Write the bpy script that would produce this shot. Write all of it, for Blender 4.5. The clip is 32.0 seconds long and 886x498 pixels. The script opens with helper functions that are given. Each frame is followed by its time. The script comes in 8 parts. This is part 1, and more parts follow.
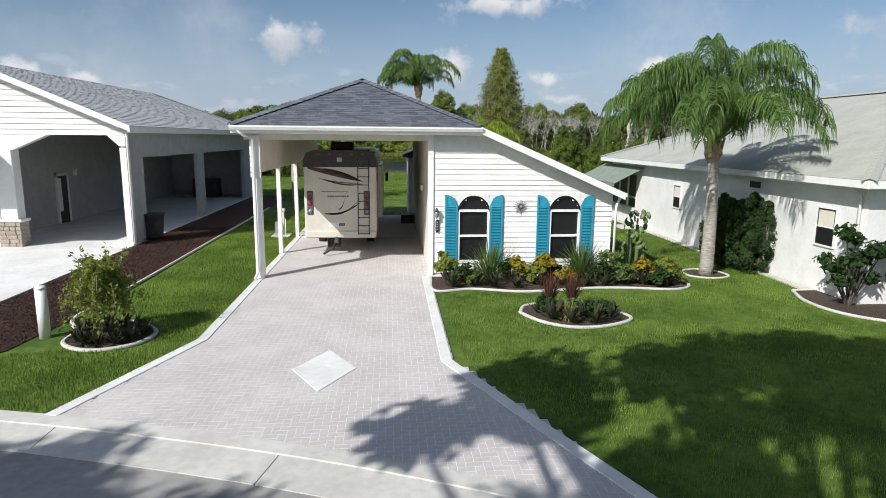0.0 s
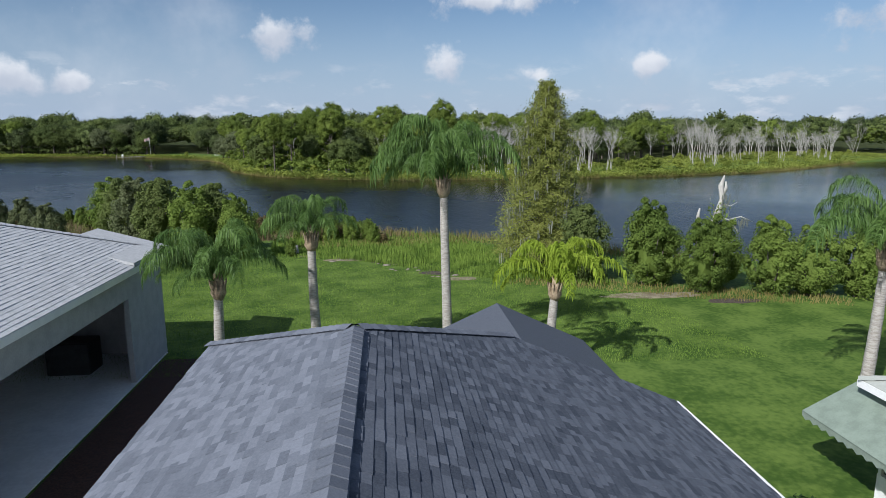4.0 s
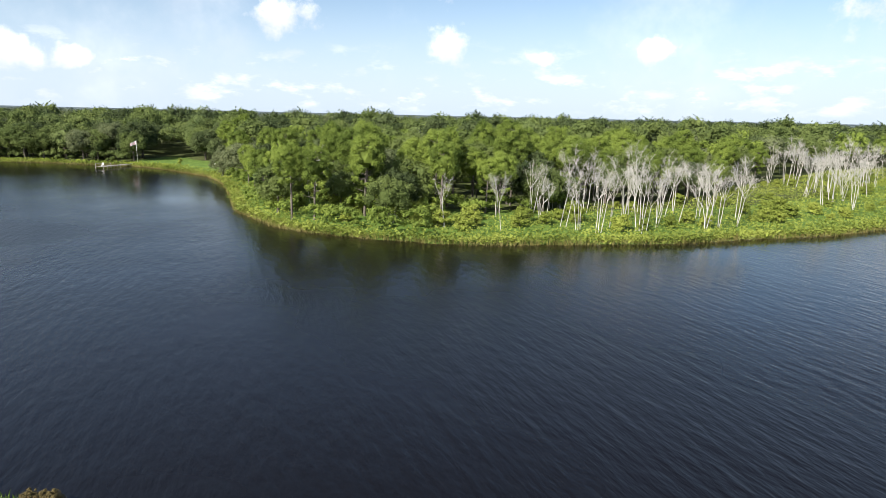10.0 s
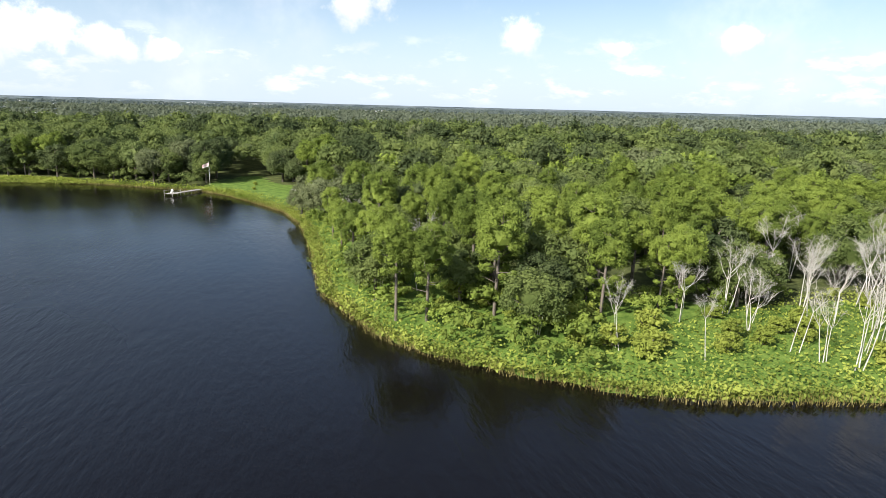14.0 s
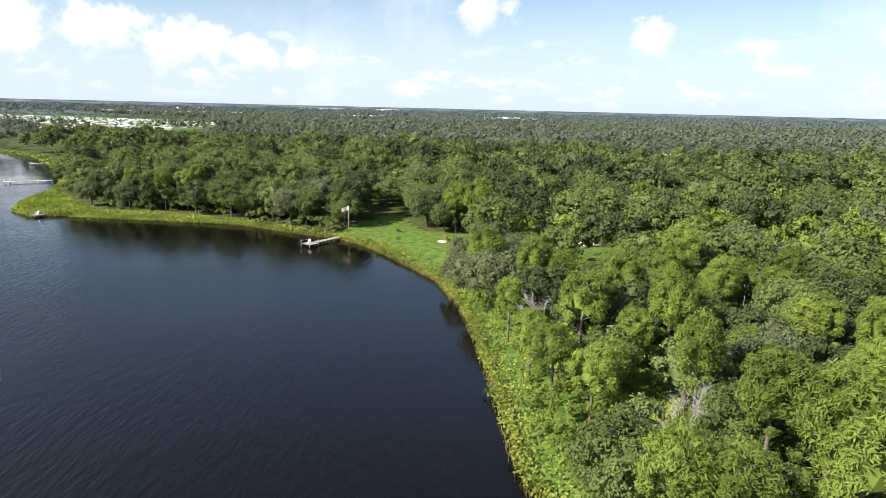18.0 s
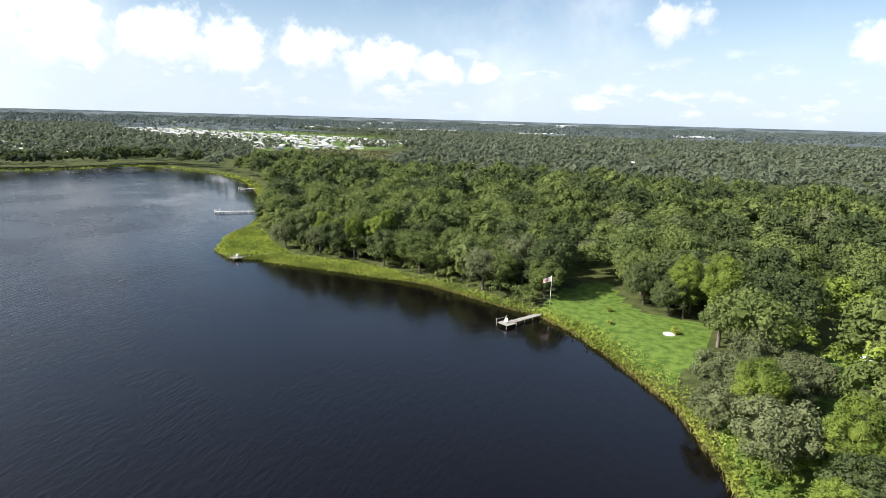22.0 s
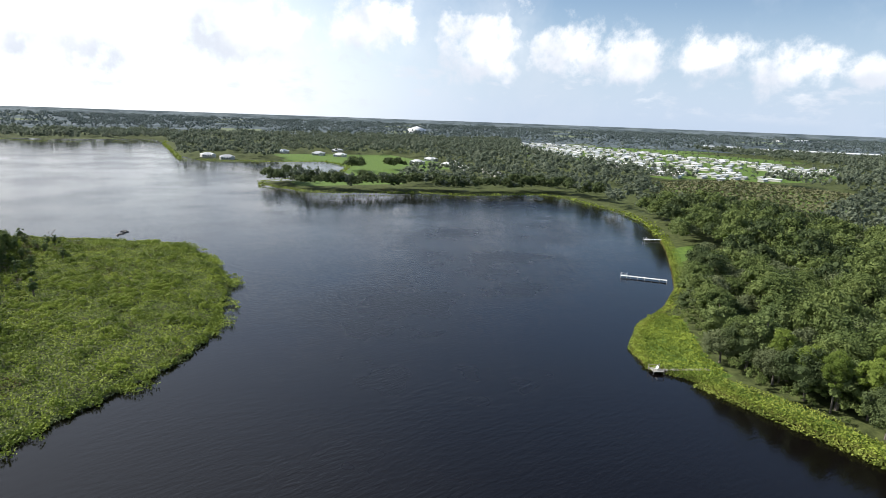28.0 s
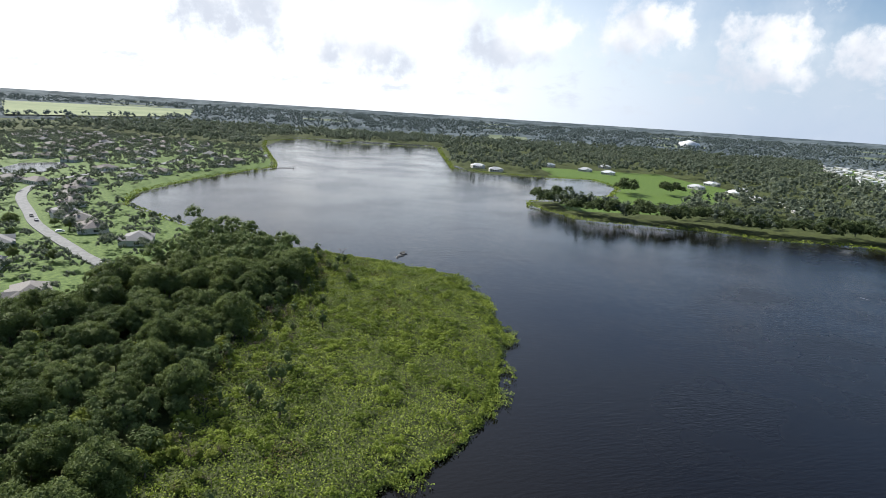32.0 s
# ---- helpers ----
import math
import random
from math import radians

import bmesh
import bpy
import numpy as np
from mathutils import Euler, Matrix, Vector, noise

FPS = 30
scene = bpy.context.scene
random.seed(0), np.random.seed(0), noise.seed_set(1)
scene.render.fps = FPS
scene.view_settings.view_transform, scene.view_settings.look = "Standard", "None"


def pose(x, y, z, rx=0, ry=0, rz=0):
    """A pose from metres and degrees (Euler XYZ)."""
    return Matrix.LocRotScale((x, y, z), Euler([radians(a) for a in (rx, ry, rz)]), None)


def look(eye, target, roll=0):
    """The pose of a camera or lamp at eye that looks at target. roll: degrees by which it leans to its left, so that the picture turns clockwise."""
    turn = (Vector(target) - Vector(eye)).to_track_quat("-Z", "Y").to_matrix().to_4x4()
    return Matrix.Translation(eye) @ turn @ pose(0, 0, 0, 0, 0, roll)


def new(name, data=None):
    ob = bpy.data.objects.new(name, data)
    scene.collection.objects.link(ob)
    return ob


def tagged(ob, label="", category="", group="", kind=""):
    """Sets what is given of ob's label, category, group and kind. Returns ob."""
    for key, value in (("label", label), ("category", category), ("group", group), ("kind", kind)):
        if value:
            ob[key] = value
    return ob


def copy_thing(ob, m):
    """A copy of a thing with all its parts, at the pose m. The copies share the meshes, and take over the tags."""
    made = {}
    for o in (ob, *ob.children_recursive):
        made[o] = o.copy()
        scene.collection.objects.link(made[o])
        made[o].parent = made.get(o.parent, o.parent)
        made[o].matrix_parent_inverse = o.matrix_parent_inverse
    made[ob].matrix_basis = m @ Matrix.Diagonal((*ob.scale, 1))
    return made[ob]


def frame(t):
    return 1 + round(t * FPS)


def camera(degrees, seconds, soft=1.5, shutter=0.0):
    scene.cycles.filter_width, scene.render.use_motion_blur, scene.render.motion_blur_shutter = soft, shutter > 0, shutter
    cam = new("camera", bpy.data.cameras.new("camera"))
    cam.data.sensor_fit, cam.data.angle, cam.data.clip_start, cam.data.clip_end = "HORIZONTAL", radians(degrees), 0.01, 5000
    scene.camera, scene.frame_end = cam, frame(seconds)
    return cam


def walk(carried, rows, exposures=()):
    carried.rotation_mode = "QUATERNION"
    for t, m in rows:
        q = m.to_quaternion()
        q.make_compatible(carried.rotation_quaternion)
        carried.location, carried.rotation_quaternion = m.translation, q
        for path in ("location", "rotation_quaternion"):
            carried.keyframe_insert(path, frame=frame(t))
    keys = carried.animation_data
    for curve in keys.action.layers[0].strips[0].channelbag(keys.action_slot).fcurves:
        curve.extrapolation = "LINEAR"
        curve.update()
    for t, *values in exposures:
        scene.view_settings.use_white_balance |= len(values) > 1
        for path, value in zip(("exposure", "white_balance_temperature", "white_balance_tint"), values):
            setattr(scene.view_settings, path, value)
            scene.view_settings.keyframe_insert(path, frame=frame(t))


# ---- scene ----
cam = camera(71.98, 32.0, 0.75)
# seconds, eye x y z, heading, pitch and lean in degrees
PATH = [
    (0, 0.27, 5.52, 4.15, -4.90, -10.28, 0.53),
    (0.5, 0.41, 7.49, 4.61, -5.01, -10.32, 0.34),
    (1, 0.55, 9.60, 5.22, -5.06, -10.34, 0.12),
    (1.5, 0.68, 11.91, 5.86, -5.04, -10.35, -0.08),
    (2, 0.72, 14.19, 6.53, -5.07, -10.37, -0.22),
    (2.5, 0.69, 16.69, 7.18, -5.18, -10.41, -0.20),
    (3, 0.47, 19.04, 7.86, -5.32, -10.47, -0.08),
    (3.5, 0.24, 21.74, 8.61, -5.41, -10.56, 0.03),
    (5.5, -1.68, 35.13, 11.11, -5.52, -10.89, 0.23),
    (6, -2.35, 38.30, 11.98, -5.55, -11.08, 0.39),
    (6.5, -3.22, 41.57, 12.91, -5.60, -11.28, 0.56),
    (7, -4.09, 44.95, 13.76, -5.61, -11.42, 0.73),
    (7.5, -5.03, 48.55, 14.56, -5.60, -11.54, 0.85),
    (8, -6.03, 52.39, 15.34, -5.59, -11.64, 0.94),
    (8.5, -7.01, 56.45, 16.12, -5.60, -11.74, 1.01),
    (9, -8.28, 60.77, 16.96, -5.60, -11.86, 1.09),
    (9.5, -9.42, 65.20, 17.96, -5.58, -11.99, 1.18),
    (10, -10.47, 69.59, 19.07, -5.51, -12.14, 1.29),
    (10.5, -11.37, 74.05, 20.21, -5.36, -12.31, 1.36),
    (11, -12.38, 78.71, 21.31, -4.99, -12.48, 1.42),
    (11.5, -13.52, 83.45, 22.47, -4.35, -12.64, 1.46),
    (12, -14.85, 88.08, 23.63, -3.56, -12.77, 1.47),
    (12.5, -16.01, 92.78, 24.81, -2.77, -12.83, 1.46),
    (13, -17.33, 97.48, 25.96, -1.81, -12.90, 1.48),
    (13.5, -19.00, 102.06, 27.14, -0.56, -12.96, 1.48),
    (14, -20.65, 106.55, 28.36, 0.94, -13.05, 1.49),
    (14.5, -22.39, 110.83, 29.68, 2.60, -13.13, 1.54),
    (15, -24.43, 114.96, 31.06, 4.29, -13.21, 1.59),
    (15.5, -26.36, 119.06, 32.37, 5.95, -13.26, 1.61),
    (17.5, -35.60, 136.28, 36.75, 11.22, -13.12, 1.41),
    (18, -37.94, 140.32, 37.92, 12.07, -12.99, 1.36),
    (18.5, -40.38, 144.29, 39.12, 12.88, -12.87, 1.42),
    (19, -42.68, 147.91, 40.32, 13.87, -12.75, 1.55),
    (19.5, -44.86, 151.33, 41.45, 15.23, -12.61, 1.64),
    (20, -47.23, 154.28, 42.65, 17.22, -12.46, 1.71),
    (20.5, -49.72, 156.96, 43.92, 19.73, -12.33, 1.71),
    (21, -52.08, 159.83, 45.26, 22.44, -12.22, 1.68),
    (21.5, -54.63, 162.78, 46.59, 25.28, -12.15, 1.64),
    (22, -57.43, 165.67, 47.95, 28.26, -12.11, 1.59),
    (22.5, -60.41, 168.50, 49.34, 31.35, -12.07, 1.51),
    (23, -63.54, 171.08, 50.77, 34.47, -12.04, 1.43),
    (23.5, -66.62, 173.59, 52.24, 37.41, -12.04, 1.38),
    (24, -69.86, 175.97, 53.75, 40.22, -12.03, 1.35),
    (24.5, -73.35, 178.14, 55.21, 43.05, -12.03, 1.33),
    (25, -77.13, 180.10, 56.60, 45.94, -12.07, 1.36),
    (25.5, -81.15, 181.93, 57.97, 48.90, -12.09, 1.45),
    (26, -85.64, 183.47, 59.33, 51.95, -12.12, 1.56),
    (26.5, -90.20, 184.70, 60.67, 54.97, -12.15, 1.66),
    (28.5, -108.80, 187.34, 65.85, 65.61, -12.24, 2.25),
    (29, -113.78, 187.28, 67.13, 68.64, -12.29, 2.42),
    (29.5, -118.80, 186.82, 68.41, 71.82, -12.34, 2.58),
    (30, -123.67, 185.94, 69.71, 74.99, -12.40, 2.80),
    (30.5, -128.30, 185.21, 71.17, 77.82, -12.49, 3.05),
    (31, -133.02, 184.06, 72.75, 80.55, -12.59, 3.30),
    (31.5, -137.68, 182.35, 74.38, 83.38, -12.71, 3.52),
    (32, -142.28, 180.72, 76.10, 86.15, -12.84, 3.69),
]


def facing(x, y, z, yaw, pitch, lean):
    a, b = radians(yaw), radians(pitch)
    return look((x, y, z), (x - math.sin(a) * math.cos(b), y + math.cos(a) * math.cos(b), z + math.sin(b)), lean)


EXPOSURES = [(0.0, 0.14, 6250, 10), (2.0, 0.1, 6050, 10), (3.5, 0.1, 5850, 10), (6.0, 0.63, 6200, 10), (10.0, 1.02, 6520, 10), (20.0, 1.08, 6600, 10), (26.0, 0.85, 6400, 10), (32.0, 0.6, 6200, 10)]
walk(cam, [(t, facing(*row)) for t, *row in PATH], EXPOSURES)

# ---- sky and sun ----
SUN_AZ, SUN_EL = 225.5, 37.0  # clockwise from +y, and above the horizon


def node(tree, kind, **values):
    n = tree.nodes.new(kind)
    for key, value in values.items():
        if key in n.inputs:
            n.inputs[key].default_value = value
    return n


def wire(tree, value, socket):
    if isinstance(value, bpy.types.NodeSocket):
        tree.links.new(value, socket)
    else:
        socket.default_value = value


def calc(tree, op, a, b=0.0, c=0.0):
    n = tree.nodes.new("ShaderNodeMath")
    n.operation = op
    for k, v in enumerate((a, b, c)):
        wire(tree, v, n.inputs[k])
    return n.outputs[0]


def mixed(tree, fac, a, b):
    n = tree.nodes.new("ShaderNodeMix")
    n.data_type = "RGBA"
    wire(tree, fac, n.inputs["Factor"])
    wire(tree, a, n.inputs[6])
    wire(tree, b, n.inputs[7])
    return n.outputs[2]


def smooth(tree, value, low, high):
    n = tree.nodes.new("ShaderNodeMapRange")
    n.interpolation_type = "SMOOTHSTEP"
    wire(tree, value, n.inputs[0])
    n.inputs[1].default_value, n.inputs[2].default_value = low, high
    return n.outputs[0]


world = bpy.data.worlds.new("sky")
scene.world = world
world.use_nodes = True
wt = world.node_tree
wt.nodes.clear()
sky = wt.nodes.new("ShaderNodeTexSky")
sky.sky_type = "NISHITA"
sky.sun_disc = False
sky.sun_elevation, sky.sun_rotation = radians(SUN_EL), radians(SUN_AZ)
sky.air_density, sky.dust_density, sky.ozone_density = 1.0, 0.7, 2.5
ray_way = wt.nodes.new("ShaderNodeTexCoord").outputs["Generated"]
split = wt.nodes.new("ShaderNodeSeparateXYZ")
wt.links.new(ray_way, split.inputs[0])
up = split.outputs[2]
azimuth = calc(wt, "ARCTAN2", calc(wt, "MULTIPLY", split.outputs[0], -1.0), split.outputs[1])
height = calc(wt, "ARCSINE", up)
# cumulus: heading, height, half width and half height in degrees
CLOUDS = [(-5.5, 6.2, 2.3, 1.4), (-23.3, 6.0, 1.7, 1.5), (8.6, 8.3, 2.6, 1.6), (29, 4.2, 2.8, 1.5), (35, 4.8, 4.2, 2.2), (41, 5.6, 3.4, 2.2), (47, 5.2, 4.0, 2.5), (53, 6.0, 4.0, 2.8), (60, 6.4, 5.0, 3.4),
          (70, 7.6, 5.0, 3.0), (81, 6.4, 7.5, 3.0), (94, 4.5, 7.0, 2.6), (25, 4.0, 2.0, 1.0), (-14, 5.4, 1.6, 0.8), (-42, 8.5, 5.0, 1.8), (-10, 11.5, 5.0, 0.9), (105, 9.0, 9.0, 5.0)]
total, spread, lean_up = None, None, None
for az, el, wide, tall in CLOUDS:
    dx = calc(wt, "MULTIPLY", calc(wt, "SUBTRACT", azimuth, radians(az)), 1 / radians(wide))
    dy = calc(wt, "MULTIPLY", calc(wt, "SUBTRACT", height, radians(el)), 1 / radians(tall))
    r2 = calc(wt, "ADD", calc(wt, "MULTIPLY", dx, dx), calc(wt, "MULTIPLY", dy, dy))
    g = calc(wt, "EXPONENT", calc(wt, "MULTIPLY", r2, -1.0))
    side = calc(wt, "MULTIPLY", g, calc(wt, "ADD", dy, calc(wt, "MULTIPLY", dx, -0.45)))
    total = g if total is None else calc(wt, "MAXIMUM", total, g)
    spread = g if spread is None else calc(wt, "ADD", spread, g)
    lean_up = side if lean_up is None else calc(wt, "ADD", lean_up, side)
lit = calc(wt, "DIVIDE", lean_up, calc(wt, "ADD", spread, 0.02))
puff = node(wt, "ShaderNodeTexNoise", Scale=24.0, Detail=10.0, Roughness=0.6)
wt.links.new(ray_way, puff.inputs["Vector"])
body = smooth(wt, calc(wt, "ADD", total, calc(wt, "MULTIPLY", calc(wt, "SUBTRACT", puff.outputs[0], 0.5), 2.0)), 0.28, 0.95)
# a low band of small far clouds and thin veils above
flat = wt.nodes.new("ShaderNodeVectorMath")
flat.operation = "MULTIPLY"
wt.links.new(ray_way, flat.inputs[0])
flat.inputs[1].default_value = (1, 1, 2.6)
small = node(wt, "ShaderNodeTexNoise", Scale=17.0, Detail=8.0, Roughness=0.6)
wt.links.new(flat.outputs[0], small.inputs["Vector"])
low = calc(wt, "MULTIPLY", smooth(wt, small.outputs[0], 0.5, 0.72), calc(wt, "MULTIPLY", smooth(wt, up, 0.0, 0.03), smooth(wt, calc(wt, "MULTIPLY", up, -1.0), -0.13, -0.05)))
veil = node(wt, "ShaderNodeTexNoise", Scale=3.2, Detail=6.0, Roughness=0.6)
wt.links.new(ray_way, veil.inputs["Vector"])
thin = calc(wt, "MULTIPLY", smooth(wt, veil.outputs[0], 0.5, 0.8), calc(wt, "MULTIPLY", smooth(wt, calc(wt, "MULTIPLY", up, -1.0), -0.42, -0.12), 0.45))
cover = calc(wt, "MAXIMUM", body, calc(wt, "MAXIMUM", calc(wt, "MULTIPLY", low, 0.75), thin))
# lit tops and grey undersides
shade = node(wt, "ShaderNodeTexNoise", Scale=14.0, Detail=4.0)
wt.links.new(ray_way, shade.inputs["Vector"])
tone = mixed(wt, smooth(wt, calc(wt, "ADD", shade.outputs[0], calc(wt, "MULTIPLY", lit, 0.22)), 0.3, 0.68), (6.7, 7.0, 7.6, 1), (10.0, 9.9, 9.8, 1))
haze = calc(wt, "MULTIPLY", smooth(wt, calc(wt, "MULTIPLY", up, -1.0), -0.22, 0.0), 0.85)
clear = mixed(wt, haze, sky.outputs[0], (5.2, 6.2, 7.7, 1))
# the white glare of the air round the sun
glare = wt.nodes.new("ShaderNodeVectorMath")
glare.operation = "DOT_PRODUCT"
wt.links.new(ray_way, glare.inputs[0])
glare.inputs[1].default_value = (math.sin(radians(SUN_AZ)) * math.cos(radians(SUN_EL)), math.cos(radians(SUN_AZ)) * math.cos(radians(SUN_EL)), math.sin(radians(SUN_EL)))
# blue band added above the haze, out of view, to brighten the lake's reflection
mid_sky = calc(wt, "MULTIPLY", smooth(wt, up, 0.2, 0.36), smooth(wt, calc(wt, "MULTIPLY", up, -1.0), -0.75, -0.4))
clear = mixed(wt, calc(wt, "MULTIPLY", mid_sky, 0.2), clear, (4.2, 5.6, 8.6, 1))
toward = calc(wt, "ADD", calc(wt, "MULTIPLY", split.outputs[0], math.sin(radians(SUN_AZ))), calc(wt, "MULTIPLY", split.outputs[1], math.cos(radians(SUN_AZ))))
low_glare = calc(wt, "MULTIPLY", smooth(wt, toward, 0.15, 0.9), smooth(wt, calc(wt, "MULTIPLY", up, -1.0), -0.36, -0.1))
glow = calc(wt, "MAXIMUM", low_glare, calc(wt, "MULTIPLY", smooth(wt, glare.outputs["Value"], 0.4, 1.0), 0.6))
clear = mixed(wt, calc(wt, "MULTIPLY", glow, 0.85), clear, (12.2, 12.2, 12.0, 1))
air = mixed(wt, cover, clear, tone)
back = node(wt, "ShaderNodeBackground", Strength=0.074)
wt.links.new(air, back.inputs["Color"])
wt.links.new(back.outputs[0], wt.nodes.new("ShaderNodeOutputWorld").inputs["Surface"])

sun = new("sun", bpy.data.lights.new("sun", "SUN"))
sun.data.energy, sun.data.angle, sun.data.color = 5.0, radians(0.53), (1.0, 0.95, 0.87)
a, b = radians(SUN_AZ), radians(SUN_EL)
sun.matrix_world = look((0, 0, 60), (-math.sin(a) * math.cos(b), -math.cos(a) * math.cos(b), 60 - math.sin(b)))


# ---- materials ----
def material(name, dark, light, scale=6.0, rough=0.7, bump=0.0, metal=0.0, fine=0.0, pieces=0.0, specular=0.5, stretch=(1, 1, 1), through_light=0.0, detail=5.0, drift=0.0):
    """Two colours mixed by noise at two scales; pieces: how far islands and objects differ; drift: slow changes over the ground; stretch: the grain's direction."""
    m = bpy.data.materials.new(name)
    m.use_nodes = True
    t = m.node_tree
    p = t.nodes["Principled BSDF"]
    where = t.nodes.new("ShaderNodeTexCoord").outputs["Object"]
    scaled = t.nodes.new("ShaderNodeMapping")
    scaled.inputs["Scale"].default_value = stretch
    t.links.new(where, scaled.inputs["Vector"])
    big = node(t, "ShaderNodeTexNoise", Scale=scale, Detail=detail, Roughness=0.6)
    t.links.new(scaled.outputs[0], big.inputs["Vector"])
    grain = node(t, "ShaderNodeTexNoise", Scale=scale * 9, Detail=3.0)
    t.links.new(scaled.outputs[0], grain.inputs["Vector"])
    k = calc(t, "ADD", calc(t, "MULTIPLY", big.outputs[0], 0.65), calc(t, "MULTIPLY", grain.outputs[0], 0.35))
    k = smooth(t, k, 0.36, 0.64)
    if pieces:
        island = t.nodes.new("ShaderNodeNewGeometry").outputs["Random Per Island"]
        whole = t.nodes.new("ShaderNodeObjectInfo").outputs["Random"]
        k = calc(t, "ADD", calc(t, "MULTIPLY", k, 1 - pieces), calc(t, "ADD", calc(t, "MULTIPLY", island, pieces * 0.55), calc(t, "MULTIPLY", whole, pieces * 0.45)))
    if drift:
        spot = t.nodes.new("ShaderNodeNewGeometry").outputs["Position"]
        wide = node(t, "ShaderNodeTexNoise", Scale=drift, Detail=2.0)
        t.links.new(spot, wide.inputs["Vector"])
        k = calc(t, "ADD", calc(t, "MULTIPLY", k, 0.6), calc(t, "MULTIPLY", smooth(t, wide.outputs[0], 0.36, 0.64), 0.4))
    colour = mixed(t, k, (*dark, 1), (*light, 1))
    t.links.new(colour, p.inputs["Base Color"])
    p.inputs["Metallic"].default_value, p.inputs["Specular IOR Level"].default_value = metal, specular
    wire(t, calc(t, "ADD", rough - 0.06, calc(t, "MULTIPLY", grain.outputs[0], 0.12)), p.inputs["Roughness"])
    if bump:
        b = node(t, "ShaderNodeBump", Strength=1.0, Distance=bump)
        t.links.new(calc(t, "ADD", big.outputs[0], calc(t, "MULTIPLY", grain.outputs[0], 0.6 + fine)), b.inputs["Height"])
        t.links.new(b.outputs[0], p.inputs["Normal"])
    if through_light:
        leaf = t.nodes.new("ShaderNodeBsdfTranslucent")
        t.links.new(colour, leaf.inputs["Color"])
        both = t.nodes.new("ShaderNodeMixShader")
        both.inputs[0].default_value = through_light
        t.links.new(p.outputs[0], both.inputs[1])
        t.links.new(leaf.outputs[0], both.inputs[2])
        t.links.new(both.outputs[0], t.nodes["Material Output"].inputs["Surface"])
    return m


def foliage(name, dark, light, lean=0.35):
    return material(name, dark, light, 0.35, 0.68, pieces=0.6, specular=0.12, through_light=lean, drift=0.085)


GRASS = material("grass", (0.042, 0.084, 0.012), (0.125, 0.185, 0.036), 0.5, 0.85, bump=0.03, specular=0.15, detail=9.0)
GRASSBLADE = material("grass_blades", (0.04, 0.09, 0.012), (0.25, 0.35, 0.065), 1.1, 0.68, pieces=0.55, specular=0.12, through_light=0.25, drift=0.6)
OAK = foliage("oak_leaves", (0.05, 0.078, 0.022), (0.185, 0.225, 0.07))
DARKOAK = foliage("dark_oak_leaves", (0.032, 0.05, 0.02), (0.115, 0.145, 0.055))
MOSSOAK = foliage("mossy_oak_leaves", (0.07, 0.088, 0.04), (0.19, 0.215, 0.105))
MAPLE = foliage("maple_leaves", (0.06, 0.09, 0.03), (0.195, 0.24, 0.082), 0.3)
PINE = foliage("pine_needles", (0.048, 0.08, 0.015), (0.265, 0.335, 0.066))
SCRUB = foliage("scrub_leaves", (0.095, 0.135, 0.022), (0.33, 0.37, 0.075))
MARSH = foliage("marsh_leaves", (0.075, 0.115, 0.016), (0.31, 0.37, 0.055), 0.2)
BRONZEGRASS = foliage("brown_rush", (0.13, 0.095, 0.05), (0.27, 0.21, 0.12), 0.3)
REED = foliage("reeds", (0.16, 0.14, 0.04), (0.36, 0.31, 0.12))
# leaves of the far trees, paler and greyer: the air's haze is painted in
HAZEFAR = foliage("haze_tinted_far_leaves", (0.075, 0.096, 0.066), (0.175, 0.20, 0.135), 0.4)
FARFIELD = material("far_field", (0.10, 0.125, 0.07), (0.17, 0.195, 0.12), 0.01, 0.95, specular=0.1)
# treetops of the distance, with the bluish haze put into the base colour
HAZEDISTANT = material("haze_tinted_woods", (0.035, 0.05, 0.056), (0.135, 0.16, 0.168), 0.006, 0.95, specular=0.05, detail=10.0)
BARK = material("bark", (0.06, 0.05, 0.04), (0.17, 0.145, 0.12), 3.0, 0.9, bump=0.03, stretch=(1, 1, 0.2))
DEADWOOD = material("dead_wood", (0.29, 0.275, 0.25), (0.51, 0.49, 0.445), 2.0, 0.85, bump=0.01, stretch=(1, 1, 0.2))
FLOOR = material("forest_floor", (0.035, 0.045, 0.016), (0.085, 0.10, 0.035), 0.3, 0.95, bump=0.05, specular=0.1)
MOSS = foliage("grey_moss", (0.18, 0.185, 0.15), (0.36, 0.37, 0.30), 0.3)


CREST = 104.0  # the way that the wave crests run, in degrees


